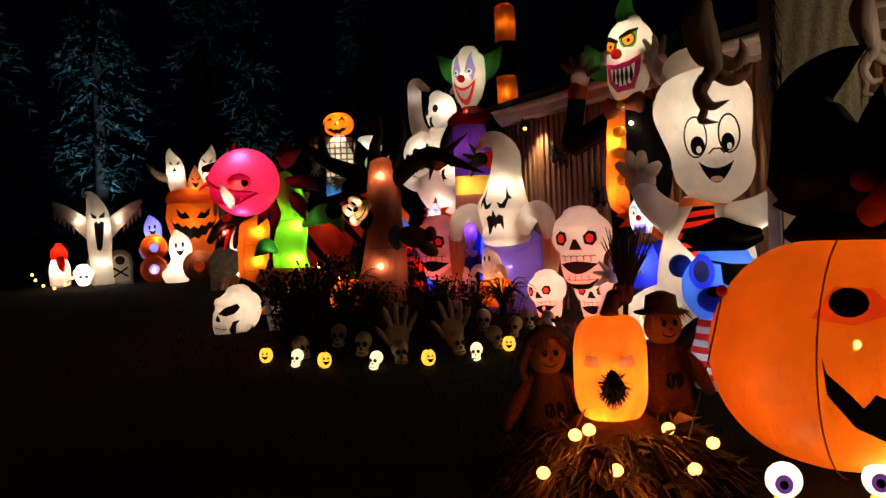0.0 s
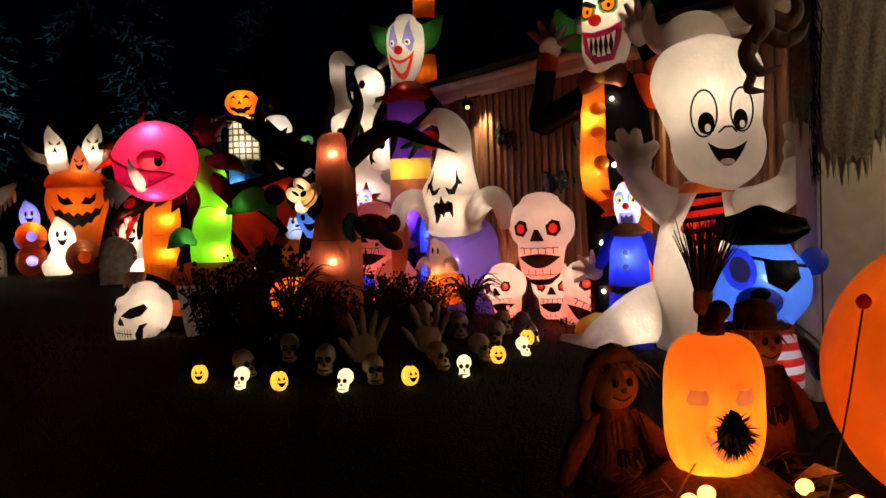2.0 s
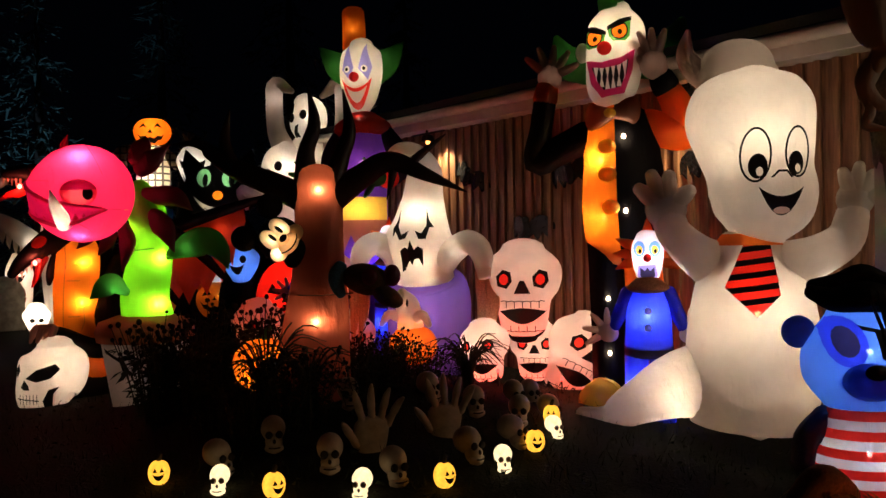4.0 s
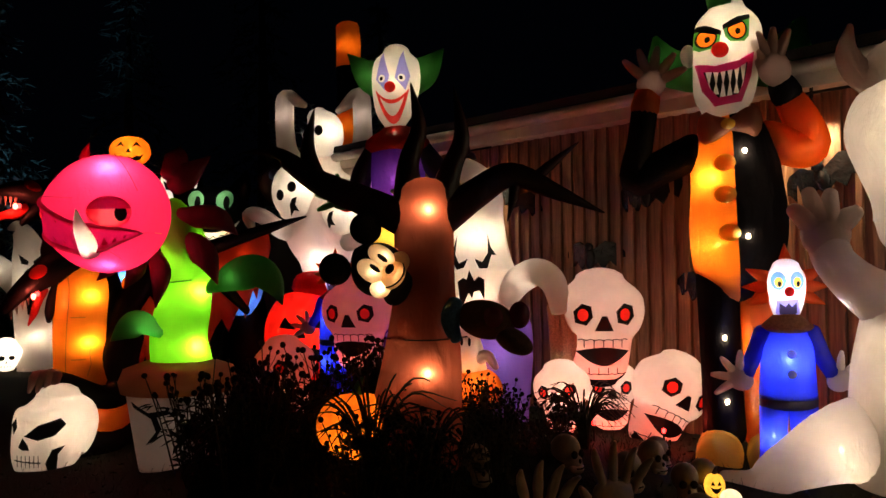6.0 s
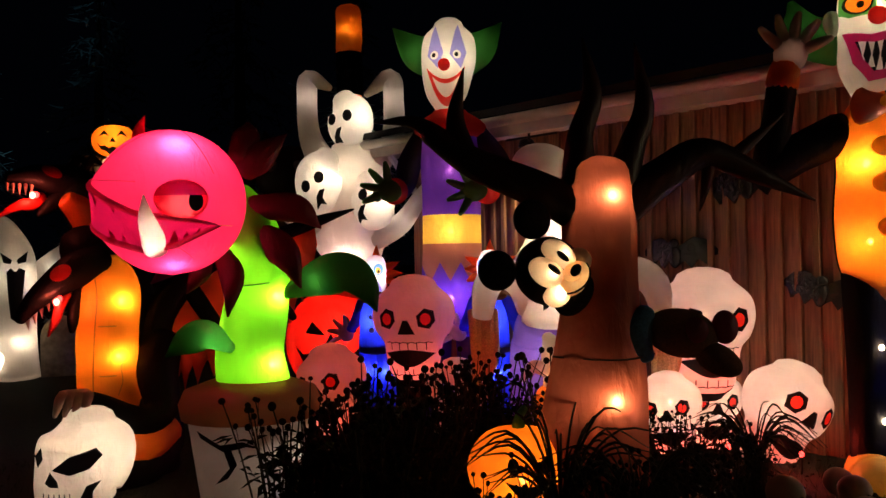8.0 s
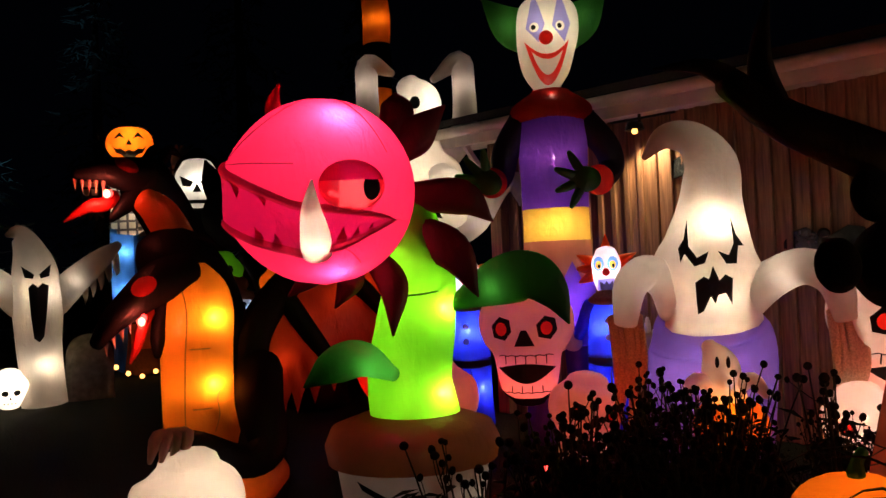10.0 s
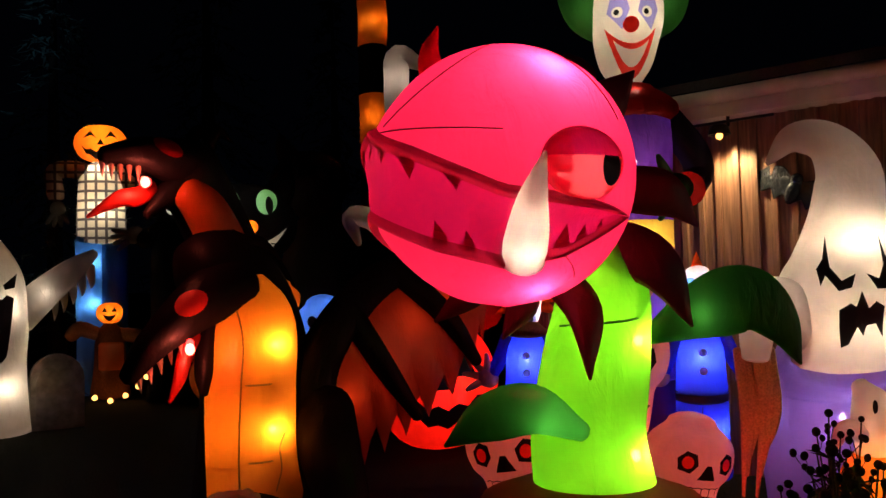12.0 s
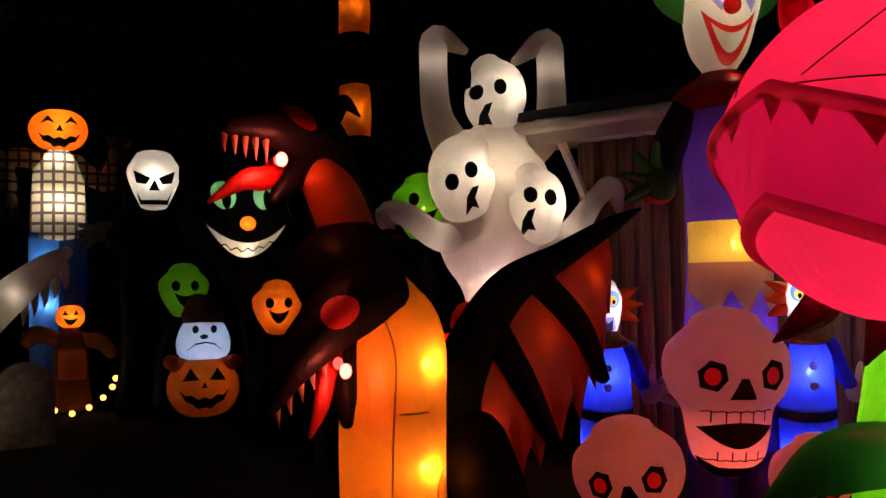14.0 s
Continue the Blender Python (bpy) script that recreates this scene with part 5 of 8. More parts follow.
def man_eating_plant():
    ob = thing("giant_plant", "inflatable pink one-eyed plant on a lime stem in a pot", "inflatable plant", stand(-1.85, 10.35, 0.0, -2.6, 4.8))
    hx, hy, hz = -0.41, -0.29, 1.959
    R = 0.4
    knots = (0, 35, 70, 100, 135, 180)
    upper, lower = (0.12, 0.03, -0.085, -0.11, -0.14, -0.14), (-0.125, -0.215, -0.272, -0.245, -0.142, -0.142)

    def line(row, a):
        return float(np.interp(abs(a), knots, row))

    def on_head(a, z, out=0.0):
        """A point on the head at a degrees round from the snout and height z, out metres proud of the skin."""
        f = math.sqrt(max(0.0, 1 - (z / R) ** 2)) * (R + out)
        jut = 1 + 0.1 * math.cos(radians(a) / 2) ** 6 * math.exp(-((z + 0.02) / 0.2) ** 2)
        w = radians(178 + a)
        return hx + f * jut * math.cos(w), hy + f * jut * math.sin(w), hz + z * (1 + out / R)

    eye_at = Vector(on_head(103, -0.01))

    def sheet(low, high, turns, n, out=0.0, hole=False):
        """A patch of skin between two lines round the head."""
        bm, rows = B(), []
        for a in turns:
            lo, hi = low(a), high(a)
            rows.append([bm.verts.new(on_head(a, lo + (hi - lo) * k / n, out(k / n) if callable(out) else out)) for k in range(n + 1)])
        for p, q in zip(rows, rows[1:]):
            for k in range(n):
                if hole and (sum((v.co for v in (p[k], q[k], q[k + 1], p[k + 1])), Vector()) / 4 - eye_at).length < 0.075:
                    continue
                bm.faces.new((p[k], q[k], q[k + 1], p[k + 1]))
        bmesh.ops.remove_doubles(bm, verts=bm.verts, dist=1e-4)
        return bm

    full, wide = [5 * k for k in range(-36, 37)], [4.5 * k for k in range(-30, 31)]

    def lip_width(a):
        return 0.021 * math.sqrt(max(0.0, 1 - (a / 135) ** 2))

    shell = sheet(lambda a: line(upper, a) + lip_width(a), lambda a: R * 0.9999, full, 22, 0.0, True)
    h = part("head", shell, PINK, ob, "round pink glowing head")
    part("lower_jaw", sheet(lambda a: -R * 0.9999, lambda a: line(lower, a) - lip_width(a), full, 12), PINK, h)
    part("mouth", sheet(lambda a: line(lower, a) + lip_width(a), lambda a: line(upper, a) - lip_width(a), wide, 8, lambda u: -0.02 * math.sin(math.pi * u)), MAGENTA, h, "darker magenta mouth")
    for row in (upper, lower):
        lip = sheet(lambda a: line(row, a) - lip_width(a), lambda a: line(row, a) + lip_width(a), wide, 6, lambda u: 0.018 * math.sin(math.pi * u))
        part("lip", lip, LIP, h, "padded crimson lip")
    # shadows of the teeth, laid into the mouth as darker crimson triangles
    for a, d, up in ((4, 0.07, 1), (17, 0.06, 1), (33, 0.075, 1), (52, 0.055, 1), (-14, 0.07, 1), (-32, 0.06, 1), (-52, 0.06, 1), (40, 0.07, -1), (53, 0.06, -1), (98, 0.075, -1), (108, 0.05, -1), (118, 0.035, -1), (-30, 0.06, -1)):
        z0 = line(upper if up > 0 else lower, a)
        w = 11 * d / 0.07
        t = sheet(lambda x: z0 - up * d * max(0.0, 1 - abs(x - a) / (w / 2)), lambda x: line(upper if up > 0 else lower, x), [a + w * k / 8 for k in range(-4, 5)], 3, -0.006)
        part("tooth_print", t, LIP, h)
    # bulging eye with a heavy lid
    out = (eye_at - Vector((hx, hy, hz))).normalized()
    side = Vector((0, 0, 1)).cross(out).normalized()
    turn = Matrix.Translation(eye_at - out * 0.012) @ Matrix((side, -out, side.cross(-out))).transposed().to_4x4()
    globe = B()
    ball(globe, (0, 0, 0), (0.135, 0.05, 0.1), (0, 0, 0), 36, 24)
    bmesh.ops.delete(globe, geom=[f for f in globe.faces if f.calc_center_median().y > 0.02], context="FACES")
    lid = cut(globe, [(-0.2, 0.012), (0.2, 0.022), (0.2, 0.2), (-0.2, 0.2)])
    pupil = cut(globe, oval(0.068, -0.012, 0.038, 0.05, 18))
    for bm in (globe, lid, pupil):
        bm.transform(turn)
    part("eye", globe, ROSE, h)
    part("eyelid", lid, MAGENTA, h)
    part("pupil", pupil, PRINT, h)
    seams = B()
    tube(seams, [on_head(a, 0.12 - 0.0006 * a, 0.001) for a in range(10, 72, 6)], [0.002] * 11, 6, 1)
    for a0, a1 in ((12, 60), (-20, -70), (130, 120)):
        tube(seams, [on_head(a0 + (a1 - a0) * k / 10, 0.13 + 0.026 * k, 0.001) for k in range(11)], [0.002] * 11, 6, 1)
    tube(seams, [on_head(100 + 3 * k, -0.25 - 0.009 * k, 0.001) for k in range(8)], [0.002] * 8, 6, 1)
    part("seam", seams, LIP, h)
    tusk = B()
    root = Vector((-0.47, -0.585, 1.72))
    tube(tusk, [root + Vector((0.0, 0.03, -0.02)), root + Vector((-0.012, -0.04, 0.04)), root + Vector((-0.032, -0.13, 0.13)), root + Vector((-0.035, -0.22, 0.235))], [0.066, 0.06, 0.04, 0.005], 18, 6, (0.15, 0.8))
    part("tusk", tusk, WHITE, h)
    # two added lamps replace the head's light, which can't enter the tusk
    bulb_in(ob, -0.475, -0.61, 1.735, 0.5, WARM, 0.01)
    bulb_in(ob, -0.497, -0.685, 1.82, 0.12, WARM, 0.01)
    horn = B()
    base = Vector(on_head(-38, 0.33))
    tube(horn, [base, base + Vector((-0.01, 0, 0.08)), base + Vector((0.02, 0, 0.17))], [0.045, 0.034, 0.004], 12, 4)
    part("horn", horn, PINK, h)
    gx, gy, gz = -0.35, -0.1, 1.97
    for (x0, z0), (x1, z1), bow, wide, fore in (((0.34, 0.2), (0.58, 0.42), -0.03, 0.09, 0.1), ((0.3, 0.28), (0.36, 0.5), 0.02, 0.08, 0.2), ((0.38, -0.02), (0.77, -0.15), 0.05, 0.085, 0.02), ((0.34, -0.17), (0.64, -0.5), 0.05, 0.095, -0.12), ((0.2, -0.3), (0.23, -0.65), 0.04, 0.07, -0.16), ((0.1, -0.34), (0.0, -0.52), 0.02, 0.06, 0.0), ((-0.05, -0.34), (-0.2, -0.46), 0.02, 0.05, 0.1)):
        leaf = B()
        tube(leaf, [(gx + x0, gy + 0.06, gz + z0), (gx + (x0 + x1) / 2 + bow, gy + (0.06 + fore) / 2 - 0.03, gz + (z0 + z1) / 2 + bow), (gx + x1, gy + fore, gz + z1)], [(wide * 0.8, 0.05), (wide, 0.035), (0.006, 0.006)], 12, 6)
        part("sepal", leaf, MAROON, ob, "dark maroon pointed sepal")
    stem = B()
    tube(stem, [(0.02, 0.9), (0.0, 1.1), (0.04, 1.35), (0.07, 1.6), (0.0, 0.05, 1.85), (-0.1, 0.08, 1.98)], [0.215, 0.2, 0.19, 0.165, 0.16, 0.15], 26, 5, (0.1, 0.5))
    part("stem", stem, GREEN, ob, "lime green glowing stem")
    seam = B()
    tube(seam, [(-0.12 + 0.034 * i, -0.185 * math.cos(math.pi * (i - 5) / 12) - 0.004, 1.48 + 0.003 * i) for i in range(11)], [0.004] * 11, 6, 1)
    part("seam", seam, LEAF, ob)
    leaf = B()
    tube(leaf, [(0.2, -0.08, 1.43), (0.42, -0.14, 1.53), (0.57, -0.18, 1.55), (0.67, -0.2, 1.46), (0.73, -0.22, 1.32)], [(0.03, 0.03), (0.115, 0.045), (0.115, 0.04), (0.08, 0.03), (0.006, 0.006)], 16, 6)
    part("leaf", leaf, LEAF, ob)
    # added fill lamp, as no light reaches the closed leaf
    bulb_in(ob, 0.38, -0.13, 1.51, 0.14, (0.9, 1.0, 0.6), 0.02)
    leaf = B()
    tip, end = Vector((-0.127, -0.158, 1.147)), Vector((-0.455, 0.095, 1.102))
    tube(leaf, [tip + Vector((0.02, 0.0, -0.01)), tip * 0.65 + end * 0.35 + Vector((0, 0, 0.075)), tip * 0.3 + end * 0.7 + Vector((0, 0.02, 0.05)), end + Vector((-0.03, 0.03, -0.03))], [(0.035, 0.04), (0.085, 0.06), (0.085, 0.05), (0.008, 0.008)], 18, 6)
    part("leaf", leaf, LEAF, ob)
    # added fill lamps for the second leaf
    bulb_in(ob, *(tip * 0.8 + end * 0.2 + Vector((0, 0, 0.03))), 0.3, (0.9, 1.0, 0.6), 0.02)
    bulb_in(ob, *(tip * 0.98 + end * 0.02 + Vector((0.01, 0, 0))), 0.1, (0.9, 1.0, 0.6), 0.01)
    soil = B()
    lathe(soil, [(0.4, 0.72), (0.415, 0.8), (0.38, 0.88), (0.24, 0.93), (0.05, 0.94)], (0, 0, 0), 30)
    part("pot_rim", soil, BROWN, ob, "rounded brown rim")
    pot = B()
    lathe(pot, [(0.27, 0.12), (0.3, 0.3), (0.315, 0.4), (0.33, 0.5), (0.345, 0.6), (0.36, 0.7), (0.37, 0.73)], (0, 0, 0), 40)
    for o in ([(-0.3, 0.68), (-0.17, 0.61), (-0.05, 0.63), (0.06, 0.58), (-0.03, 0.6), (-0.15, 0.57), (-0.28, 0.64)],
              [(-0.16, 0.6), (-0.12, 0.48), (-0.2, 0.38), (-0.13, 0.42), (-0.08, 0.5), (-0.12, 0.61)],
              [(0.02, 0.48), (0.12, 0.52), (0.26, 0.46), (0.14, 0.47), (0.06, 0.4), (0.08, 0.46)]):
        part("crack_print", cut(pot, o), PRINT, ob)
    part("pot", pot, WHITE, ob, "white cloth pot with black cracks")
    bulb_in(ob, 0.12, -0.14, 0.52, 0.4)
    bulb_in(ob, 0.05, -0.1, 0.83, 0.25)
    bulb_in(ob, hx + 0.04, hy - 0.23, hz + 0.24, 8.0, (1.0, 0.92, 0.5), 0.03, False)
    bulb_in(ob, hx, hy, hz, 2.0, (1.0, 0.75, 0.7), 0.03, False)
    bulb_in(ob, hx + 0.02, hy - 0.17, hz - 0.31, 2.6, (1.0, 0.92, 0.6), 0.02, False)
    bulb_in(ob, 0.15, -0.105, 1.42, 1.8, (1.0, 0.9, 0.6), 0.02)
    bulb_in(ob, 0.12, -0.115, 1.03, 2.3, (1.0, 0.9, 0.6), 0.02)
    bulb_in(ob, 0.02, 0.0, 1.72, 0.8, (1.0, 0.9, 0.6), 0.02)


man_eating_plant()


def dragon():
    """A two-headed black dragon with a glowing orange belly and one spread wing."""
    ob = thing("dragon", "black two-headed inflatable dragon with orange belly and red mouths", "inflatable dragon", pose(-2.65, 12.15, 0.0))
    body = B()
    tube(body, [(0.1, 0.15, 0.05), (0.12, 0.15, 0.6), (0.1, 0.14, 1.1), (0.04, 0.12, 1.5), (-0.08, 0.05, 1.72), (-0.22, 0.0, 1.7)], [0.42, 0.36, 0.3, 0.26, 0.22, 0.19], 24, 5, (0.1, 0.5))
    part("body", body, BLACK, ob)
    belly = B()
    tube(belly, [(0.1, -0.12, 0.1), (0.04, -0.12, 0.45), (0.0, -0.12, 0.8), (0.0, -0.12, 1.15), (0.02, -0.1, 1.45), (-0.03, -0.08, 1.62)], [0.29, 0.25, 0.22, 0.22, 0.21, 0.15], 24, 5, (0.3, 0.6), 0.85)
    part("belly", belly, AMBER, ob, "glowing orange belly")
    seams = B()
    for z, r in ((1.18, 0.2), (0.82, 0.2)):
        tube(seams, [(-0.2 + 0.04 * i, -0.12 - 0.19 * math.cos(math.pi * (i - 5) / 11) - 0.004, z) for i in range(11)], [0.004] * 11, 6, 1)
    tube(seams, [(-0.06, -0.315, 0.3), (-0.1, -0.298, 0.7), (-0.09, -0.295, 1.1), (-0.07, -0.28, 1.4), (-0.1, -0.2, 1.6)], [0.0035] * 5, 6, 5)
    tube(seams, [(0.12, -0.3, 0.95), (0.09, -0.31, 0.88), (0.1, -0.3, 0.78), (0.07, -0.31, 0.68)], [0.003] * 4, 6, 4)
    part("seam", seams, BROWN, ob)
    # lower head
    up = B()
    tube(up, [(0.0, -0.05, 1.74), (-0.22, -0.1, 1.66), (-0.42, -0.16, 1.52), (-0.6, -0.2, 1.36), (-0.72, -0.22, 1.2)], [0.17, 0.18, 0.14, 0.1, 0.06], 20, 5, (0.6, 0.8))
    eye = cut(up, oval(-0.33, 1.63, 0.105, 0.075, 16, 28), -6)
    h2 = part("head", up, BLACK, ob)
    part("eye", eye, RED, h2, "red oval eye")
    jaw = B()
    tube(jaw, [(-0.12, 0.0, 1.55), (-0.22, -0.06, 1.36), (-0.26, -0.12, 1.18), (-0.27, -0.16, 1.06)], [0.09, 0.07, 0.06, 0.03], 14, 5)
    part("jaw", jaw, BLACK, h2)
    tongue = B()
    tube(tongue, [(-0.32, -0.12, 1.42), (-0.38, -0.16, 1.3), (-0.42, -0.18, 1.16), (-0.48, -0.18, 1.02)], [(0.05, 0.04), (0.05, 0.03), (0.04, 0.025), (0.01, 0.01)], 12, 5)
    part("tongue", tongue, RED, h2, "glowing red tongue")
    for k in range(5):
        t = B()
        tube(t, [(-0.42 - 0.06 * k, -0.2, 1.4 - 0.055 * k), (-0.41 - 0.06 * k, -0.21, 1.31 - 0.055 * k)], [0.022, 0.003], 8, 2)
        part("tooth", t, FLESH, h2)
    led = B()
    ball(led, (-0.37, -0.26, 1.38), (0.024, 0.022, 0.03), (0, 0, 0), 12, 8)
    part("mouth_lamp", led, REDLED, h2, "bright red mouth lamp")
    bulb_in(ob, -0.33, -0.4, 1.37, 4.5, (1.0, 0.14, 0.08), 0.015)
    for dx, dz in ((0.0, 0.0), (-0.16, 0.02)):
        hn = B()
        tube(hn, [(-0.05 + dx, 0.0, 1.85 + dz), (0.02 + dx, 0.02, 1.98 + dz), (0.16 + dx, 0.05, 2.02 + dz), (0.32 + dx, 0.08, 1.9 + dz)], [0.06, 0.055, 0.045, 0.006], 12, 5)
        part("horn", hn, BLACK, h2)
    small = Matrix.Translation((-0.04, -0.11, 1.64)) @ Matrix.Diagonal((0.74, 0.9, 0.74, 1)) @ Matrix.Translation((0.0, 0.05, -1.72))
    for o in (h2, *h2.children_recursive):
        o.data.transform(small)
    # upper head on its own neck
    neck = B()
    tube(neck, [(0.12, 0.35, 0.9), (0.06, 0.36, 1.4), (-0.02, 0.3, 1.8), (-0.14, 0.2, 2.05), (-0.26, 0.1, 2.24)], [0.24, 0.2, 0.18, 0.17, 0.17], 20, 5)
    part("neck", neck, BLACK, ob)
    throat = B()
    tube(throat, [(-0.0, 0.12, 1.62), (-0.08, 0.09, 1.86), (-0.18, 0.03, 2.03), (-0.28, -0.02, 2.12)], [0.13, 0.12, 0.11, 0.08], 16, 5, (0.5, 0.5), 0.9)
    part("throat", throat, ORANGE, ob, "orange striped throat")
    up = B()
    tube(up, [(-0.1 - 0.06, 0.08, 2.36 - 0.1), (-0.3 - 0.06, 0.0, 2.36 - 0.1), (-0.52 - 0.06, -0.06, 2.38 - 0.1), (-0.75 - 0.06, -0.1, 2.36 - 0.1)], [0.14, 0.13, 0.095, 0.05], 20, 5, (0.6, 0.8))
    eye = cut(up, oval(-0.36, 2.32, 0.11, 0.05, 16, -22), -6)
    h1 = part("head", up, BLACK, ob)
    part("eye", eye, RED, h1, "red oval eye")
    jaw = B()
    tube(jaw, [(-0.16 - 0.06, 0.06, 2.28 - 0.1), (-0.34 - 0.06, 0.0, 2.14 - 0.1), (-0.46 - 0.06, -0.06, 2.04 - 0.1)], [0.1, 0.07, 0.03], 14, 5)
    part("jaw", jaw, BLACK, h1)
    tongue = B()
    tube(tongue, [(-0.42 - 0.06, -0.02, 2.2 - 0.1), (-0.52 - 0.06, -0.08, 2.14 - 0.1), (-0.66 - 0.06, -0.12, 2.12 - 0.1), (-0.86 - 0.06, -0.14, 2.02 - 0.1)], [(0.05, 0.04), (0.055, 0.03), (0.045, 0.025), (0.01, 0.01)], 12, 5)
    part("tongue", tongue, RED, h1, "glowing red tongue")
    for k in range(5):
        t = B()
        tube(t, [(-0.52 - 0.06 * k - 0.06, -0.1, 2.3 + 0.005 * k - 0.1), (-0.52 - 0.06 * k - 0.06, -0.11, 2.2 + 0.01 * k - 0.1)], [0.022, 0.003], 8, 2)
        part("tooth", t, FLESH, h1)
    led = B()
    ball(led, (-0.53, -0.16, 2.11), (0.03, 0.024, 0.026), (0, 0, 0), 12, 8)
    part("mouth_lamp", led, REDLED, h1, "bright red mouth lamp")
    bulb_in(ob, -0.3, 0.0, 2.29, 0.3, (1.0, 0.4, 0.3), 0.02)
    bulb_in(ob, -0.25, -0.15, 1.56, 0.25, (1.0, 0.4, 0.3), 0.02)
    bulb_in(ob, -0.49, -0.22, 2.13, 4.5, (1.0, 0.14, 0.08), 0.015)
    for dx in (0.0, -0.14):
        hn = B()
        tube(hn, [(0.02 + dx - 0.06, 0.1, 2.48 - 0.1), (0.1 + dx - 0.06, 0.12, 2.56 - 0.1), (0.22 + dx - 0.06, 0.14, 2.5 - 0.1)], [0.05, 0.04, 0.006], 12, 4)
        part("horn", hn, BLACK, h1)
    slim = Matrix.Translation((-0.36, -0.05, 2.3)) @ Matrix.Diagonal((0.66, 0.85, 0.85, 1)) @ Matrix.Translation((0.36, 0.05, -2.3))
    for o in (h1, *h1.children_recursive):
        o.data.transform(slim)
    # arm that rests on the skull
    arm = B()
    tube(arm, [(0.38, -0.1, 1.0), (0.34, -0.3, 0.82), (0.36, -0.42, 0.58), (0.2, -0.5, 0.52), (-0.06, -0.58, 0.66), (-0.2, -0.6, 0.7)], [0.15, 0.15, 0.12, 0.1, 0.08, 0.07], 16, 5)
    part("arm", arm, BLACK, ob)
    claw = B()
    for k in range(4):
        tube(claw, [(-0.18, -0.6, 0.7), (-0.28 + 0.05 * k, -0.66, 0.74), (-0.33 + 0.06 * k, -0.7, 0.62)], [0.05, 0.045, 0.014], 10, 4)
    part("claw", claw, FLESH, ob, "pale clawed hand")
    leg = B()
    tube(leg, [(0.3, -0.1, 0.5), (0.34, -0.2, 0.3), (0.2, -0.35, 0.12), (-0.1, -0.5, 0.08)], [0.2, 0.19, 0.13, 0.1], 16, 4)
    part("leg", leg, BLACK, ob)
    thigh = B()
    tube(thigh, [(0.05, -0.3, 0.35), (0.25, -0.36, 0.33), (0.42, -0.3, 0.4)], [0.1, 0.14, 0.1], 14, 4)
    part("thigh", thigh, ORANGE, ob)
    toes = B()
    for k in range(3):
        tube(toes, [(-0.12, -0.48 - 0.05 * k, 0.08), (-0.3, -0.52 - 0.07 * k, 0.08), (-0.4, -0.54 - 0.07 * k, 0.03)], [0.05, 0.04, 0.01], 10, 3)
    part("toe", toes, DARKRED, ob)
    # wing
    spar = B()
    tube(spar, [(0.3, -0.05, 0.85), (0.38, 0.0, 1.25), (0.72, 0.12, 1.62), (1.2, 0.3, 1.8), (1.72, 0.5, 1.98), (2.1, 0.65, 2.1)], [0.14, 0.12, 0.1, 0.07, 0.05, 0.01], 16, 6)
    part("wing_arm", spar, BLACK, ob)
    for pts in (((0.9, 0.13, 1.7), (1.2, 0.17, 1.45), (1.46, 0.29, 1.16)), ((0.56, 0.02, 1.5), (0.75, 0.02, 1.2), (0.98, 0.1, 0.9))):
        s = B()
        tube(s, pts, [0.07, 0.065, 0.035], 12, 5)
        part("wing_rib", s, BLACK, ob)
    web = B()
    tops = glide([(0.34, 0.0, 1.1), (0.5, 0.06, 1.42), (0.72, 0.12, 1.6), (1.2, 0.3, 1.78), (1.7, 0.5, 1.95)], 8)
    lows = glide([(0.42, 0.02, 0.72), (0.62, 0.08, 0.76), (0.98, 0.16, 0.92), (1.45, 0.34, 1.2), (1.72, 0.48, 1.72)], 8)
    sheets = []
    for side in (-1, 1):
        grid = []
        for i, (a, b) in enumerate(zip(tops, lows)):
            b = b + np.array((0, 0, -0.11 if i % 3 == 0 else 0.06 * ((i * 7) % 3 - 1)))
            grid.append([web.verts.new(a + (b - a) * k / 6 + np.array((0, 0.08 * side * math.sin(math.pi * k / 6) * math.sin(math.pi * i / (len(tops) - 1)) ** 0.5, 0))) for k in range(7)])
        sheets.append(grid)
        for a, b in zip(grid, grid[1:]):
            for k in range(6):
                web.faces.new((a[k], a[k + 1], b[k + 1], b[k]))
    bmesh.ops.remove_doubles(web, verts=web.verts, dist=0.001)
    for bx, by, bz in ((0.55, 0.07, 1.05), (0.72, 0.12, 1.25), (0.95, 0.2, 1.4), (1.2, 0.29, 1.52), (1.45, 0.4, 1.68)):
        bulb_in(ob, bx, by, bz, 0.17, (1.0, 0.7, 0.5), 0.03)
    part("wing_web", web, DARKRED, ob, "ragged rust red wing web")
    bulb_in(ob, 0.09, -0.235, 1.36, 1.9, (1.0, 0.8, 0.5), 0.02)
    bulb_in(ob, 0.07, -0.245, 0.96, 2.0, (1.0, 0.8, 0.5), 0.02)
    bulb_in(ob, -0.1, 0.06, 1.9, 0.6, (1.0, 0.7, 0.4), 0.02)
    bulb_in(ob, 0.2, -0.32, 0.35, 0.35, (1.0, 0.7, 0.4), 0.02)


dragon()


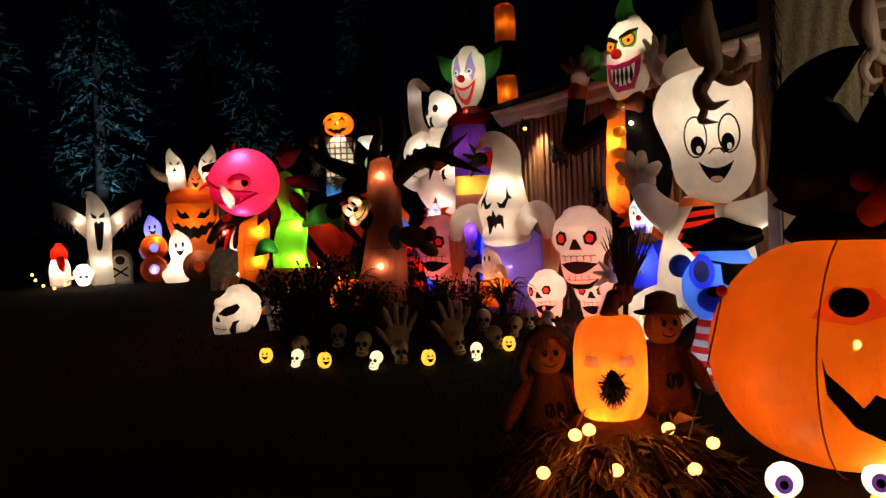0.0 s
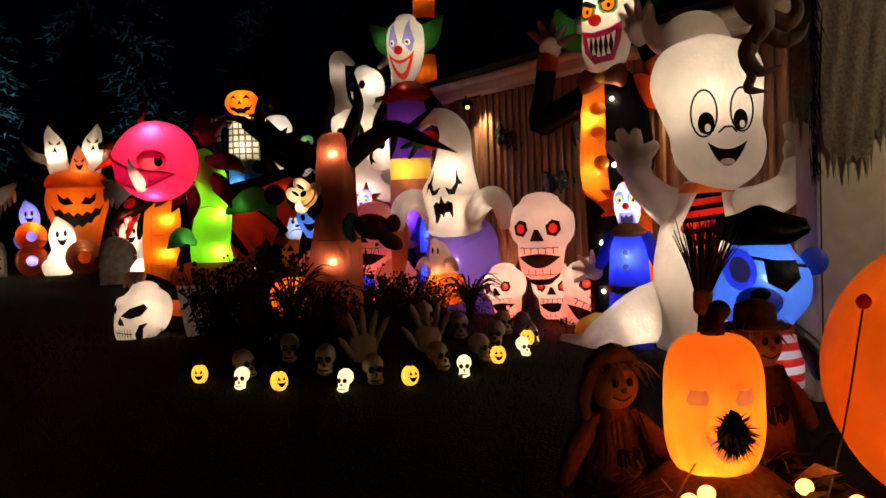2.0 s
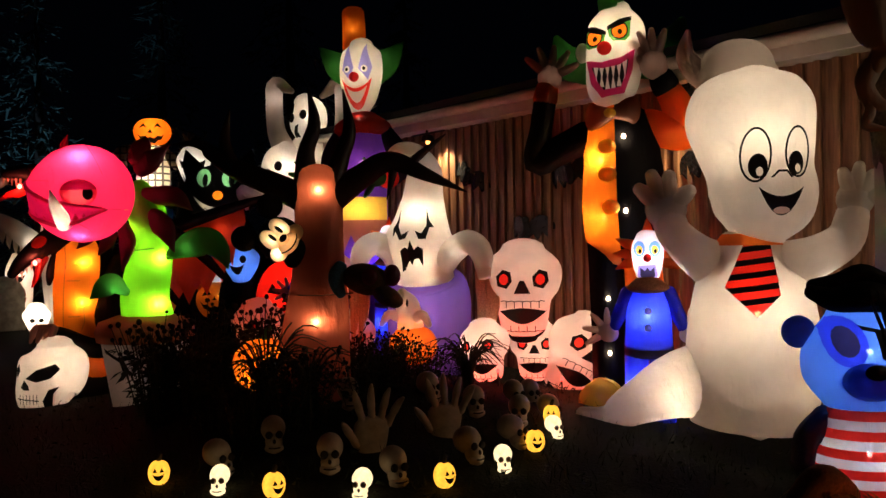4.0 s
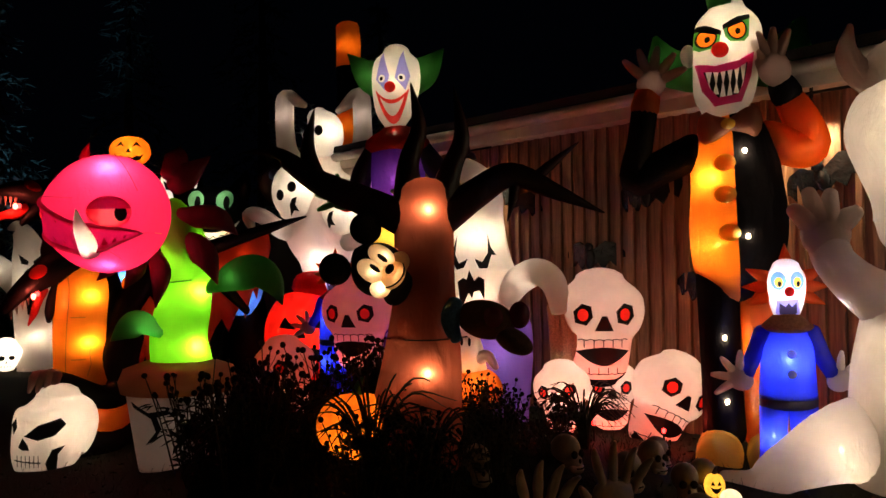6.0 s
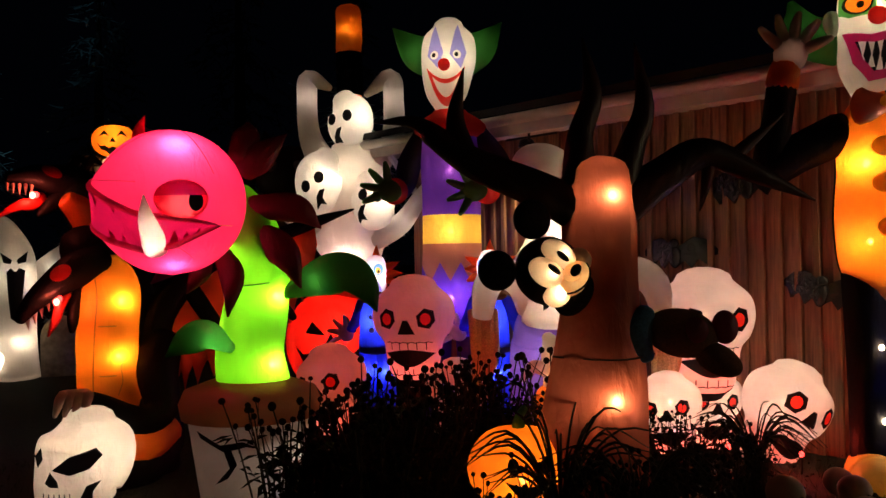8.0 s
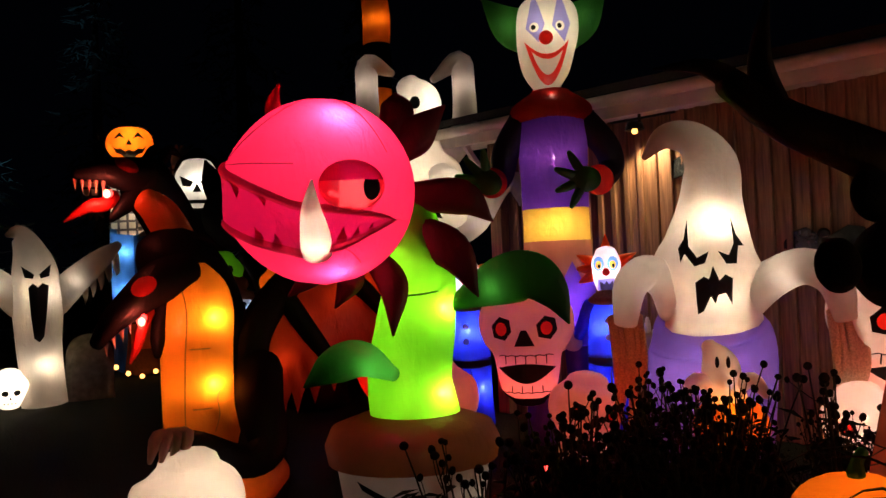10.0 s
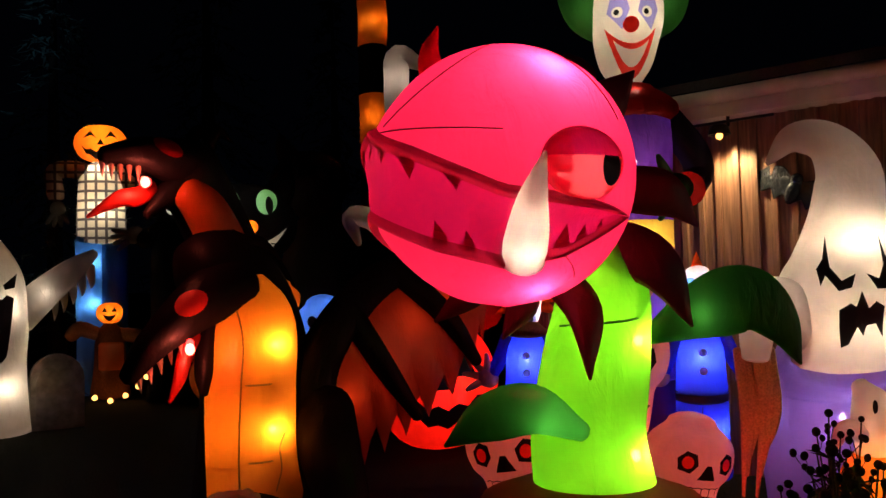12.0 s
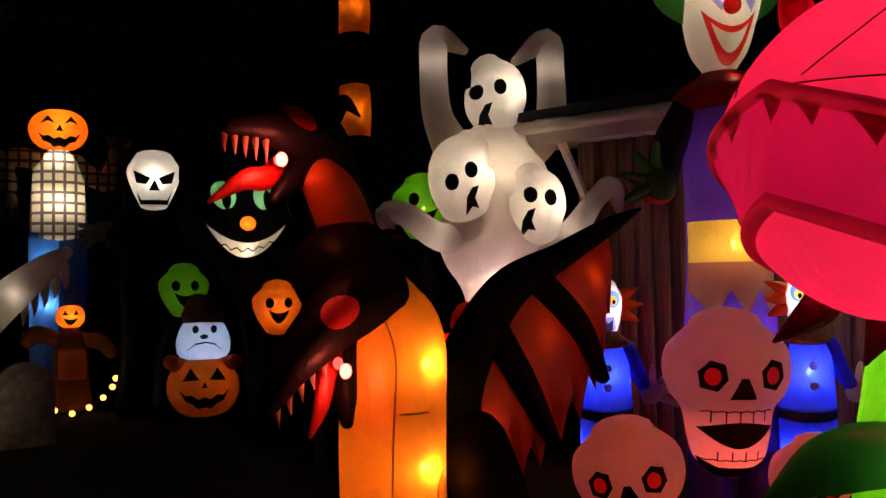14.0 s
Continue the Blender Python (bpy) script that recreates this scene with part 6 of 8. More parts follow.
def big_skull(x, y, z, s, tx, ty, label, watts, name="skull_light", ang=0):
    ob = thing(name, label, "inflatable skull", stand(x, y, z, tx, ty))
    m = B()
    tube(m, [(-0.03, -0.05, 0.04), (-0.05, -0.06, 0.14), (0.0, 0.0, 0.3), (0.03, 0.02, 0.45), (0.03, 0.03, 0.56)], [(0.23, 0.25), (0.26, 0.27), (0.31, 0.31), (0.29, 0.3), (0.17, 0.18)], 28, 5, (0.2, 0.6))
    m.transform(Matrix.Scale(s, 4))
    for nme, o in (("eye_socket", [(-0.2, 0.3), (-0.1, 0.38), (0.06, 0.43), (0.1, 0.38), (0.02, 0.3), (-0.1, 0.27)]),
                   ("eye_socket", [(-0.3, 0.36), (-0.26, 0.43), (-0.25, 0.36), (-0.28, 0.3)]),
                   ("nose_hole", [(-0.24, 0.22), (-0.21, 0.29), (-0.17, 0.24), (-0.16, 0.2), (-0.21, 0.2)]),
                   ("cheek_hollow", [(-0.05, 0.1), (0.0, 0.2), (0.09, 0.22), (0.04, 0.16), (0.03, 0.05), (-0.03, 0.03)]),
                   ("jaw_line", [(-0.27, 0.115), (-0.08, 0.1), (-0.08, 0.11), (-0.27, 0.125)])):
        part(nme, cut(m, at_scale(o, 0, 0, s)), PRINT, ob)
    for i in range(6):
        x0 = (-0.25 + 0.03 * i) * s
        part("tooth_line", cut(m, [(x0, 0.07 * s), (x0 + 0.006 * s, 0.07 * s), (x0 + 0.006 * s, 0.16 * s), (x0, 0.16 * s)]), PRINT, ob)
    part("shell", m, WHITE, ob)
    bulb_in(ob, 0.05 * s, -0.08 * s, 0.36 * s, watts)
    return ob


big_skull(-2.8, 11.5, 0.0, 1.02, -2.4, 4.8, "white inflatable skull on the grass under a claw", 2.2)


def clump(rng, n, height, spread, heads=True):
    """Dry stems, leaves and seed heads of one plant, as three bmeshes' worth of rows."""
    stems, tops, leaves = B(), B(), B()
    for i in range(n):
        a, d = rng.uniform(0, 6.28), rng.uniform(0, spread) ** 1.0
        x, y, h = 0.5 * d * math.cos(a), 0.5 * d * math.sin(a), height * rng.uniform(0.55, 1.0)
        tx, ty = x + d * 0.7 * math.cos(a) + rng.normal(0, 0.03), y + d * 0.7 * math.sin(a)
        tube(stems, [(x, y, -0.05), ((x + tx) / 2 + rng.normal(0, 0.01), (y + ty) / 2, h * 0.55), (tx, ty, h)], [0.006, 0.0045, 0.003], 5, 2, (0, 0))
        if heads:
            r = rng.uniform(0.012, 0.02)
            ball(tops, (tx, ty, h), (r, r, r * rng.uniform(0.85, 1.15)), (0, 0, 0), 9, 6)
            for _ in range(int(rng.integers(0, 4))):
                k = rng.uniform(0.4, 0.85)
                sx, sy, sz = x + (tx - x) * k, y + (ty - y) * k, h * k
                ex, ey, ez = sx + rng.normal(0, 0.06), sy + rng.normal(0, 0.06), sz + rng.uniform(0.06, 0.16)
                tube(stems, [(sx, sy, sz), ((sx + ex) / 2 + rng.normal(0, 0.01), (sy + ey) / 2, sz + (ez - sz) * 0.4), (ex, ey, ez)], [0.003, 0.0025, 0.002], 4, 2, (0, 0))
                q = rng.uniform(0.009, 0.016)
                ball(tops, (ex, ey, ez), (q, q, q * 1.25), (rng.uniform(-30, 30), 0, 0), 8, 5)
        for k in range(8):
            f = rng.uniform(0.05, 0.8)
            px, py, pz = x + (tx - x) * f, y + (ty - y) * f, h * f
            b, ln = rng.uniform(0, 6.28), rng.uniform(0.05, 0.13)
            q = Vector((math.cos(b), math.sin(b), rng.uniform(-0.5, 0.5)))
            s = Vector((-q.y, q.x, 0)) * ln * 0.2
            p = Vector((px, py, pz))
            vs = [leaves.verts.new(v) for v in (p, p + q * ln * 0.5 + s, p + q * ln + Vector((0, 0, -0.02)), p + q * ln * 0.5 - s)]
            leaves.faces.new(vs)
    return stems, tops, leaves


def flower_bed():
    rng = np.random.default_rng(11)
    kinds = []
    for i in range(3):
        s, t, lv = clump(rng, 17, 0.64, 0.3)
        kinds.append((mesh_of("stalk_mass", s, DRY), mesh_of("seed_head_mass", t, SEED), mesh_of("leaf_mass", lv, LEAFDRY, False)))
    spots = []
    while len(spots) < 38:
        x, y = rng.uniform(-2.2, 1.3), rng.uniform(7.7, 10.6)
        d = ((x + 0.4) / 1.6) ** 2 + ((y - 9.1) / 1.5) ** 2
        if d > 1 or (abs(x + 0.56) < 0.36 and abs(y - 8.5) < 0.4) or (abs(x + 0.95) < 0.33 and abs(y - 8.6) < 0.35) or (abs(x + 1.85) < 0.5 and abs(y - 10.35) < 0.5):
            continue
        if (x > 0.1 and y < 8.3) or (x > 0.45 and y < 9.4):
            continue
        spots.append((x, y))
    for i, (x, y) in enumerate(spots):
        far = 0.58 if x > -0.3 else 1.0 if y > 8.6 else 0.72
        ob = thing("coneflower", "dead coneflower clump with dark round seed heads", "plant", pose(x, y, rise(x, y), 0, 0, rng.uniform(0, 360)) @ Matrix.Scale(far * rng.uniform(0.8, 1.15), 4), "dead coneflowers in the bed")
        for nme, me in zip(("stalk_mass", "seed_head_mass", "leaf_mass"), kinds[i % 3]):
            p = new(nme, me)
            p.parent = ob
            p["kind"] = "stuff"
    for gx, gy, n, ln in ((-0.95, 8.2, 42, 0.6), (-0.7, 8.05, 34, 0.48), (-1.6, 9.3, 60, 0.5), (0.6, 8.9, 70, 0.45)):
        g = B()
        for k in range(n):
            a, l = rng.uniform(0, 6.28), ln * rng.uniform(0.6, 1.1)
            c, s = math.cos(a), math.sin(a)
            tube(g, [(0.03 * c, 0.03 * s, -0.04), (0.12 * l * c, 0.12 * l * s, 0.5 * l), (0.4 * l * c, 0.4 * l * s, 0.85 * l), (0.8 * l * c, 0.8 * l * s, rng.uniform(0.5, 0.85) * l)], [(0.005, 0.002), (0.006, 0.002), (0.005, 0.002), (0.001, 0.001)], 4, 4, (0, 0))
        ob = new("ornamental_grass", mesh_of("ornamental_grass", g, DRY))
        ob.matrix_basis = pose(gx, gy, rise(gx, gy))
        tagged(ob, "arching tuft of dry ornamental grass in the bed", "grass", "tufts of ornamental grass")


flower_bed()


def bone_skull(s=1.0):
    """A plastic skull about 0.2 m high, its face towards -y."""
    m = B()
    ball(m, (0, 0.02, 0.125), (0.07, 0.085, 0.075), (0, 0, 0), 20, 14)
    ball(m, (0, -0.03, 0.06), (0.05, 0.05, 0.055), (0, 0, 0), 14, 10)
    tube(m, [(-0.035, -0.05, 0.03), (0, -0.065, 0.022), (0.035, -0.05, 0.03)], [0.022, 0.025, 0.022], 10, 3)
    d = []
    for x in (-0.028, 0.028):
        d.append(("eye_socket", ball(B(), (x, -0.064, 0.105), (0.021, 0.016, 0.022), (0, 0, 0), 12, 8)))
    d.append(("nose_hole", ball(B(), (0, -0.077, 0.07), (0.01, 0.01, 0.014), (0, 0, 0), 8, 6)))
    d.append(("tooth_row", tube(B(), [(-0.03, -0.083, 0.035), (0, -0.092, 0.034), (0.03, -0.083, 0.035)], [0.004] * 3, 6, 2)))
    return m, d


def skulls_and_lights():
    m, d = bone_skull()
    shell, holes = mesh_of("cranium", m, BONE), [(k, mesh_of(k, b, SOCKET)) for k, b in d]
    places = [(-1.25, 7.35, 40, 0), (-0.95, 7.55, 0, 0), (-0.69, 7.06, -8, 0.12), (-0.38, 6.9, 12, 0), (0.08, 7.1, 30, 0.05), (0.42, 7.35, 40, 0.05), (0.35, 7.9, 0, 0.1), (0.95, 8.1, 20, 0), (0.62, 7.8, -20, 0.08),
              (-0.45, 8.0, 0, 0.12), (0.1, 8.1, 25, 0.16), (1.05, 8.75, 10, 0.0), (0.8, 8.4, 15, 0.05)]
    for x, y, a, up in places:
        ob = thing("plastic_skull", "weathered bone-coloured plastic skull on the bed", "skull", pose(x, y, rise(x, y) - 0.02 + up * 0.3, 0, 0, a), "plastic skulls on the bed")
        for nme, me in [("cranium", shell)] + holes:
            p = new(nme, me)
            p.parent = ob
    lights = [(-1.56, 7.36, 1), (-1.25, 7.1, 0), (-0.99, 6.88, 1), (-0.57, 6.78, 0), (-0.15, 6.77, 1), (0.24, 7.0, 0), (0.53, 7.28, 1), (0.8, 7.65, 0), (0.9, 7.95, 1), (1.0, 8.2, 0)]
    sk, sd = bone_skull()
    s_shell, s_holes = mesh_of("skull_shell", sk, GLOWSKULL), [mesh_of(k, b, BONE) for k, b in sd]
    g = B()
    gourd(g, (0, 0, 0.085), (0.06, 0.06, 0.075), 8, 0.08, 32, 12)
    f = [cut(g, at_scale(o, 0, 0.085, 0.06)) for o in ([(-0.5, 0.2), (-0.3, 0.6), (-0.1, 0.2)], [(0.5, 0.2), (0.3, 0.6), (0.1, 0.2)], smile(0, -0.1, 0.55, 0.5))]
    face = [mesh_of("face_cutout", k, SOCKET) for k in f]
    p_shell = mesh_of("pumpkin_shell", g, GLOWPUMP)
    st = B()
    tube(st, [(0, 0, 0.155), (0.01, 0, 0.185)], [0.014, 0.01], 8, 1)
    p_stalk = mesh_of("stalk", st, DRY)
    for i, (x, y, kind) in enumerate(lights):
        label = "small glowing pumpkin path light" if kind else "small glowing skull path light"
        ob = thing("path_light", label + " at the edge of the bed", "path light", pose(x, y, rise(x, y) - 0.01, 0, 0, 25 * math.sin(3.7 * i)) @ Matrix.Scale(0.95 if kind else 0.72, 4), "path lights round the bed")
        for me in ([p_shell, p_stalk] + face) if kind else [s_shell] + s_holes:
            p = new(me.name.split(".")[0], me)
            p.parent = ob


skulls_and_lights()


def skeleton_hand(x, y, z, s, turn, label):
    ob = thing("giant_hand", label, "prop hand", pose(x, y, z, 0, 0, turn) @ Matrix.Scale(s, 4), "giant hands out of the ground")
    palm = B()
    tube(palm, [(0, 0, -0.05), (0, 0, 0.1), (0, -0.01, 0.2)], [(0.07, 0.05), (0.11, 0.05), (0.12, 0.04)], 14, 4)
    part("palm", palm, BONE, ob)
    for k in range(5):
        f = B()
        a = radians(-34 + 15 * k)
        dx, dz = math.sin(a), math.cos(a)
        x0, z0 = -0.1 + 0.052 * k, 0.2 if k else 0.08
        ln = (0.2, 0.26, 0.28, 0.25, 0.2)[k]
        if k == 4:
            x0 = 0.11
        tube(f, [(x0, 0, z0), (x0 + dx * ln * 0.35, -0.02, z0 + dz * ln * 0.35), (x0 + dx * ln * 0.5, -0.025, z0 + dz * ln * 0.5), (x0 + dx * ln * 0.8, -0.05, z0 + dz * ln * 0.8), (x0 + dx * ln, -0.09, z0 + dz * ln)], [0.032, 0.024, 0.028, 0.022, 0.01], 10, 3)
        part("finger", f, BONE, ob)


skeleton_hand(-0.42, 7.35, rise(-0.42, 7.35) - 0.04, 0.85, 4, "large weathered prop hand rising from the bed")
skeleton_hand(0.06, 7.55, rise(0.06, 7.55) - 0.04, 0.85, -10, "large weathered prop hand rising from the bed")


# ---- beside the path: big pumpkin, straw heap, bear ----
def big_pumpkin():
    ob = thing("giant_pumpkin", "giant orange inflatable pumpkin with a wide black grin", "inflatable pumpkin", stand(2.12, 4.42, 0.02, 0.2, 0.2))
    g = B()
    gourd(g, (0, 0, 0.66), (0.74, 0.72, 0.65), 8, 0.03, 72, 26)
    eye = cut(g, [(-0.2, 0.9), (-0.1, 1.04), (0.06, 1.03), (0.16, 0.93), (-0.02, 0.87)])
    pupil = cut(eye, oval(-0.04, 0.97, 0.085, 0.065, 14))
    part("eye", eye, DARKRED, ob, "rust red eye")
    part("pupil", pupil, PRINT, ob)
    part("mouth", cut(g, [(x - 0.04, z + 0.1) for x, z in [(-0.12, 0.64), (-0.1, 0.56), (0.0, 0.46), (0.05, 0.4), (0.1, 0.47), (0.2, 0.42), (0.4, 0.42), (0.46, 0.36), (0.56, 0.5), (0.56, 0.38), (0.4, 0.24), (0.18, 0.22), (0.02, 0.3), (-0.1, 0.46)]]), PRINT, ob)
    part("shell", g, ORANGE, ob)
    seams = B()
    for a in (-104, -60):
        c, s = math.cos(radians(a)), math.sin(radians(a))
        tube(seams, [((0.745 * math.sin(f) * c), (0.725 * math.sin(f) * s), 0.66 - 0.655 * math.cos(f)) for f in (0.35 + 0.245 * k for k in range(11))], [0.004] * 11, 6, 2)
    part("seam", seams, BROWN, ob)
    line = B()
    tube(line, [(-0.62, -0.35, 0.98), (-0.72, -0.5, 0.5), (-0.85, -0.6, 0.02)], [0.004] * 3, 6, 3)
    part("tether", line, IRON, ob, "dark tether cord")
    knot = B()
    ball(knot, (-0.62, -0.36, 1.0), (0.03, 0.02, 0.03), (0, 0, 0), 10, 8)
    part("tie_loop", knot, RED, ob)
    bulb_in(ob, 0.15, -0.38, 0.3, 4.5, (1.0, 0.85, 0.55))
    bulb_in(ob, 0.0, -0.1, 0.7, 4.2, (1.0, 0.85, 0.55))


big_pumpkin()


def witch_cat():
    """The black creature in a bent witch hat that sits on the giant pumpkin."""
    ob = thing("witch_hat_cat", "black inflatable cat in a bent witch hat on the giant pumpkin", "inflatable cat", stand(2.32, 4.52, 1.3, 0.2, 0.2))
    h = B()
    ball(h, (0.05, 0, 0.22), (0.4, 0.3, 0.24))
    ball(h, (0.0, 0.05, -0.02), (0.5, 0.34, 0.12))
    part("head", h, BLACK, ob)
    for x, z, a, ln in ((-0.3, 0.3, -75, 0.24), (-0.34, 0.16, -95, 0.2), (-0.3, 0.05, -110, 0.2), (-0.05, 0.42, 10, 0.34), (0.2, 0.42, 30, 0.3), (0.38, 0.35, 55, 0.25), (-0.2, 0.4, -40, 0.2)):
        s = B()
        dx, dz = math.sin(radians(a)), math.cos(radians(a))
        tube(s, [(x, 0, z), (x + dx * ln * 0.5, -0.02, z + dz * ln * 0.5), (x + dx * ln, -0.02, z + dz * ln)], [(0.1, 0.05), (0.07, 0.04), (0.004, 0.004)], 12, 4)
        part("fur_tuft", s, BLACK, ob)
    hat = B()
    tube(hat, [(-0.28, 0, 0.34), (-0.33, 0, 0.52), (-0.36, 0, 0.72), (-0.2, 0, 0.88), (-0.06, 0, 0.96)], [(0.3, 0.28), (0.22, 0.2), (0.15, 0.14), (0.09, 0.08), (0.01, 0.01)], 18, 5)
    part("hat", hat, BLACK, ob)
    n = B()
    tube(n, [(-0.06, -0.28, 0.08), (0.06, -0.32, 0.18), (0.2, -0.33, 0.28)], [0.07, 0.085, 0.07], 14, 4)
    m = part("muzzle", n, ORANGE, ob, "dull orange muzzle")
    d = B()
    ball(d, (0.06, -0.4, 0.21), (0.04, 0.02, 0.035), (0, 0, 0), 10, 8)
    part("nose", d, PRINT, m)
    e = B()
    ball(e, (-0.08, -0.28, 0.25), (0.07, 0.03, 0.06), (0, 0, 0), 12, 8)
    part("eye", e, DARKRED, ob)


witch_cat()


def eyeball_light(x, y, turn):
    ob = thing("eyeball_light", "glowing white eyeball path light on an amber base", "path light", pose(x, y, 0.0, 0, 0, turn), "eyeball path lights")
    b = B()
    ball(b, (0, 0, 0.15), 0.085)
    iris = cut(b, oval(0, 0.15, 0.04, 0.045))
    pupil = cut(iris, oval(0, 0.15, 0.02, 0.022, 12))
    part("ball", b, GLOWEYE, ob)
    part("iris", iris, PURPLE, ob)
    part("pupil", pupil, SOCKET, ob)
    f = B()
    lathe(f, [(0.05, 0.0), (0.06, 0.03), (0.04, 0.075)], (0, 0, 0), 16)
    part("base", f, GLOWBASE, ob, "amber glowing base")


eyeball_light(1.56, 4.0, -20)
eyeball_light(2.0, 3.96, -28)


def straw_heap():
    rng = np.random.default_rng(5)
    ob = thing("straw_heap", "heap of straw and corn leaves wound with a string of lights", "straw heap", pose(0.86, 4.5, 0.0))
    core = B()
    tube(core, [(0, -0.05), (0, 0.1), (0, 0.25), (0, 0.33)], [0.6, 0.5, 0.34, 0.24], 20, 4, (0.1, 0.2))
    part("core", core, RAFFIA, ob)

    def side(r):
        a, h = r.uniform(0, 6.28), r.uniform(0.0, 1.0)
        rad = 0.28 + 0.3 * (1 - h)
        return (rad * math.cos(a), rad * math.sin(a), 0.04 + 0.3 * h), (math.cos(a) + r.normal(0, 0.5), math.sin(a) + r.normal(0, 0.5), r.normal(-0.4, 0.5))

    st = B()
    strands(st, rng, 900, side, 0.2, 0.25)
    part("straw", st, STRAW, ob)["kind"] = "stuff"
    rf = B()
    strands(rf, rng, 500, side, 0.28, 0.4, 0.01)
    part("corn_leaves", rf, RAFFIA, ob)["kind"] = "stuff"
    cord = B()
    pts = []
    for k in range(25):
        a = -2.9 + 0.23 * k
        pts.append((0.5 * math.cos(a), 0.5 * math.sin(a), 0.16 + 0.1 * math.sin(2.4 * k)))
    tube(cord, pts, [0.004] * len(pts), 5, 2)
    part("cord", cord, IRON, ob)
    for x, y, z in ((-0.25, -0.33, 0.36), (-0.18, -0.32, 0.38), (-0.42, -0.4, 0.2), (-0.08, -0.47, 0.22), (0.3, -0.44, 0.2), (0.22, -0.28, 0.36), (0.45, -0.25, 0.27), (0.02, -0.58, 0.08), (0.22, -0.6, 0.03), (-0.46, -0.42, 0.02)):
        b = B()
        ball(b, (x, y, z), (0.033, 0.033, 0.03), (0, 0, 0), 14, 10)
        part("bulb", b, GLOWWARM, ob, "warm glowing bulb")
    lamp("string_light", "POINT", pose(0.62, 4.1, 0.42), 2.2, (1.0, 0.42, 0.12), 0.05)
    lamp("string_light", "POINT", pose(1.12, 4.12, 0.4), 2.2, (1.0, 0.42, 0.12), 0.05)
    lamp("string_light", "POINT", pose(0.86, 3.8, 0.24), 1.6, (1.0, 0.42, 0.12), 0.05)


straw_heap()


def pumpkin_face():
    ob = thing("pumpkin_head_lamp", "tall orange plastic pumpkin with a face and black nose", "pumpkin lantern", stand(0.86, 4.5, 0.31, -0.1, 0.4))
    g = B()
    gourd(g, (0, 0, 0.31), (0.2, 0.19, 0.32), 7, 0.1, 84, 34)
    for v in g.verts:
        t = min(0.985, abs((v.co.z - 0.31) / 0.32))
        k = (1 - t ** 3.4) ** 0.46 / math.sqrt(1 - t * t) * 0.98
        v.co.x *= k
        v.co.y *= k
        if v.co.y < 0:
            brow = math.exp(-((v.co.z - 0.44) / 0.05) ** 2 - (abs(v.co.x) - 0.08) ** 2 / 0.004)
            cheek = math.exp(-((v.co.z - 0.24) / 0.07) ** 2 - (abs(v.co.x) - 0.11) ** 2 / 0.004)
            v.co.y -= 0.032 * brow + 0.042 * cheek
    for cx in (-0.09, 0.085):
        part("eye", cut(g, [(cx - 0.042, 0.36), (cx - 0.03, 0.405), (cx + 0.03, 0.405), (cx + 0.042, 0.365), (cx + 0.03, 0.345), (cx - 0.03, 0.345)]), BROWN, ob, "dull sunken eye")
    part("mouth", cut(g, smile(0.015, 0.205, 0.09, 0.08, 0.5)), BROWN, ob)
    part("shell", g, MOULD, ob, "glowing orange ribbed plastic")
    n = B()
    ball(n, (0.02, -0.25, 0.25), (0.06, 0.055, 0.06))
    tube(n, [(0.02, -0.24, 0.28), (0.015, -0.26, 0.33), (0.01, -0.25, 0.345)], [0.045, 0.025, 0.005], 10, 3)
    nose = part("nose", n, FLEECE, ob, "shaggy black nose")
    rng = np.random.default_rng(3)
    s = B()

    def puff(r):
        a, b = r.uniform(0, 6.28), r.uniform(-1.2, 1.2)
        d = (math.cos(a) * math.cos(b), -abs(math.sin(a)) * math.cos(b), math.sin(b))
        return (0.02 + 0.045 * d[0], -0.25 + 0.045 * d[1], 0.26 + 0.055 * d[2]), (d[0], d[1], d[2])

    strands(s, rng, 260, puff, 0.045, 0.2, 0.004)
    part("shag", s, FLEECE, nose)
    st = B()
    tube(st, [(0, 0, 0.6), (0.01, 0, 0.65), (0.03, 0, 0.69)], [0.05, 0.04, 0.045], 10, 3)
    part("stalk", st, PLUSHBROWN, ob)
    bulb_in(ob, 0, 0.0, 0.3, 1.7, (1.0, 0.8, 0.5))
    bulb_in(ob, -0.03, -0.05, 0.08, 1.1, (1.0, 0.7, 0.35))


pumpkin_face()


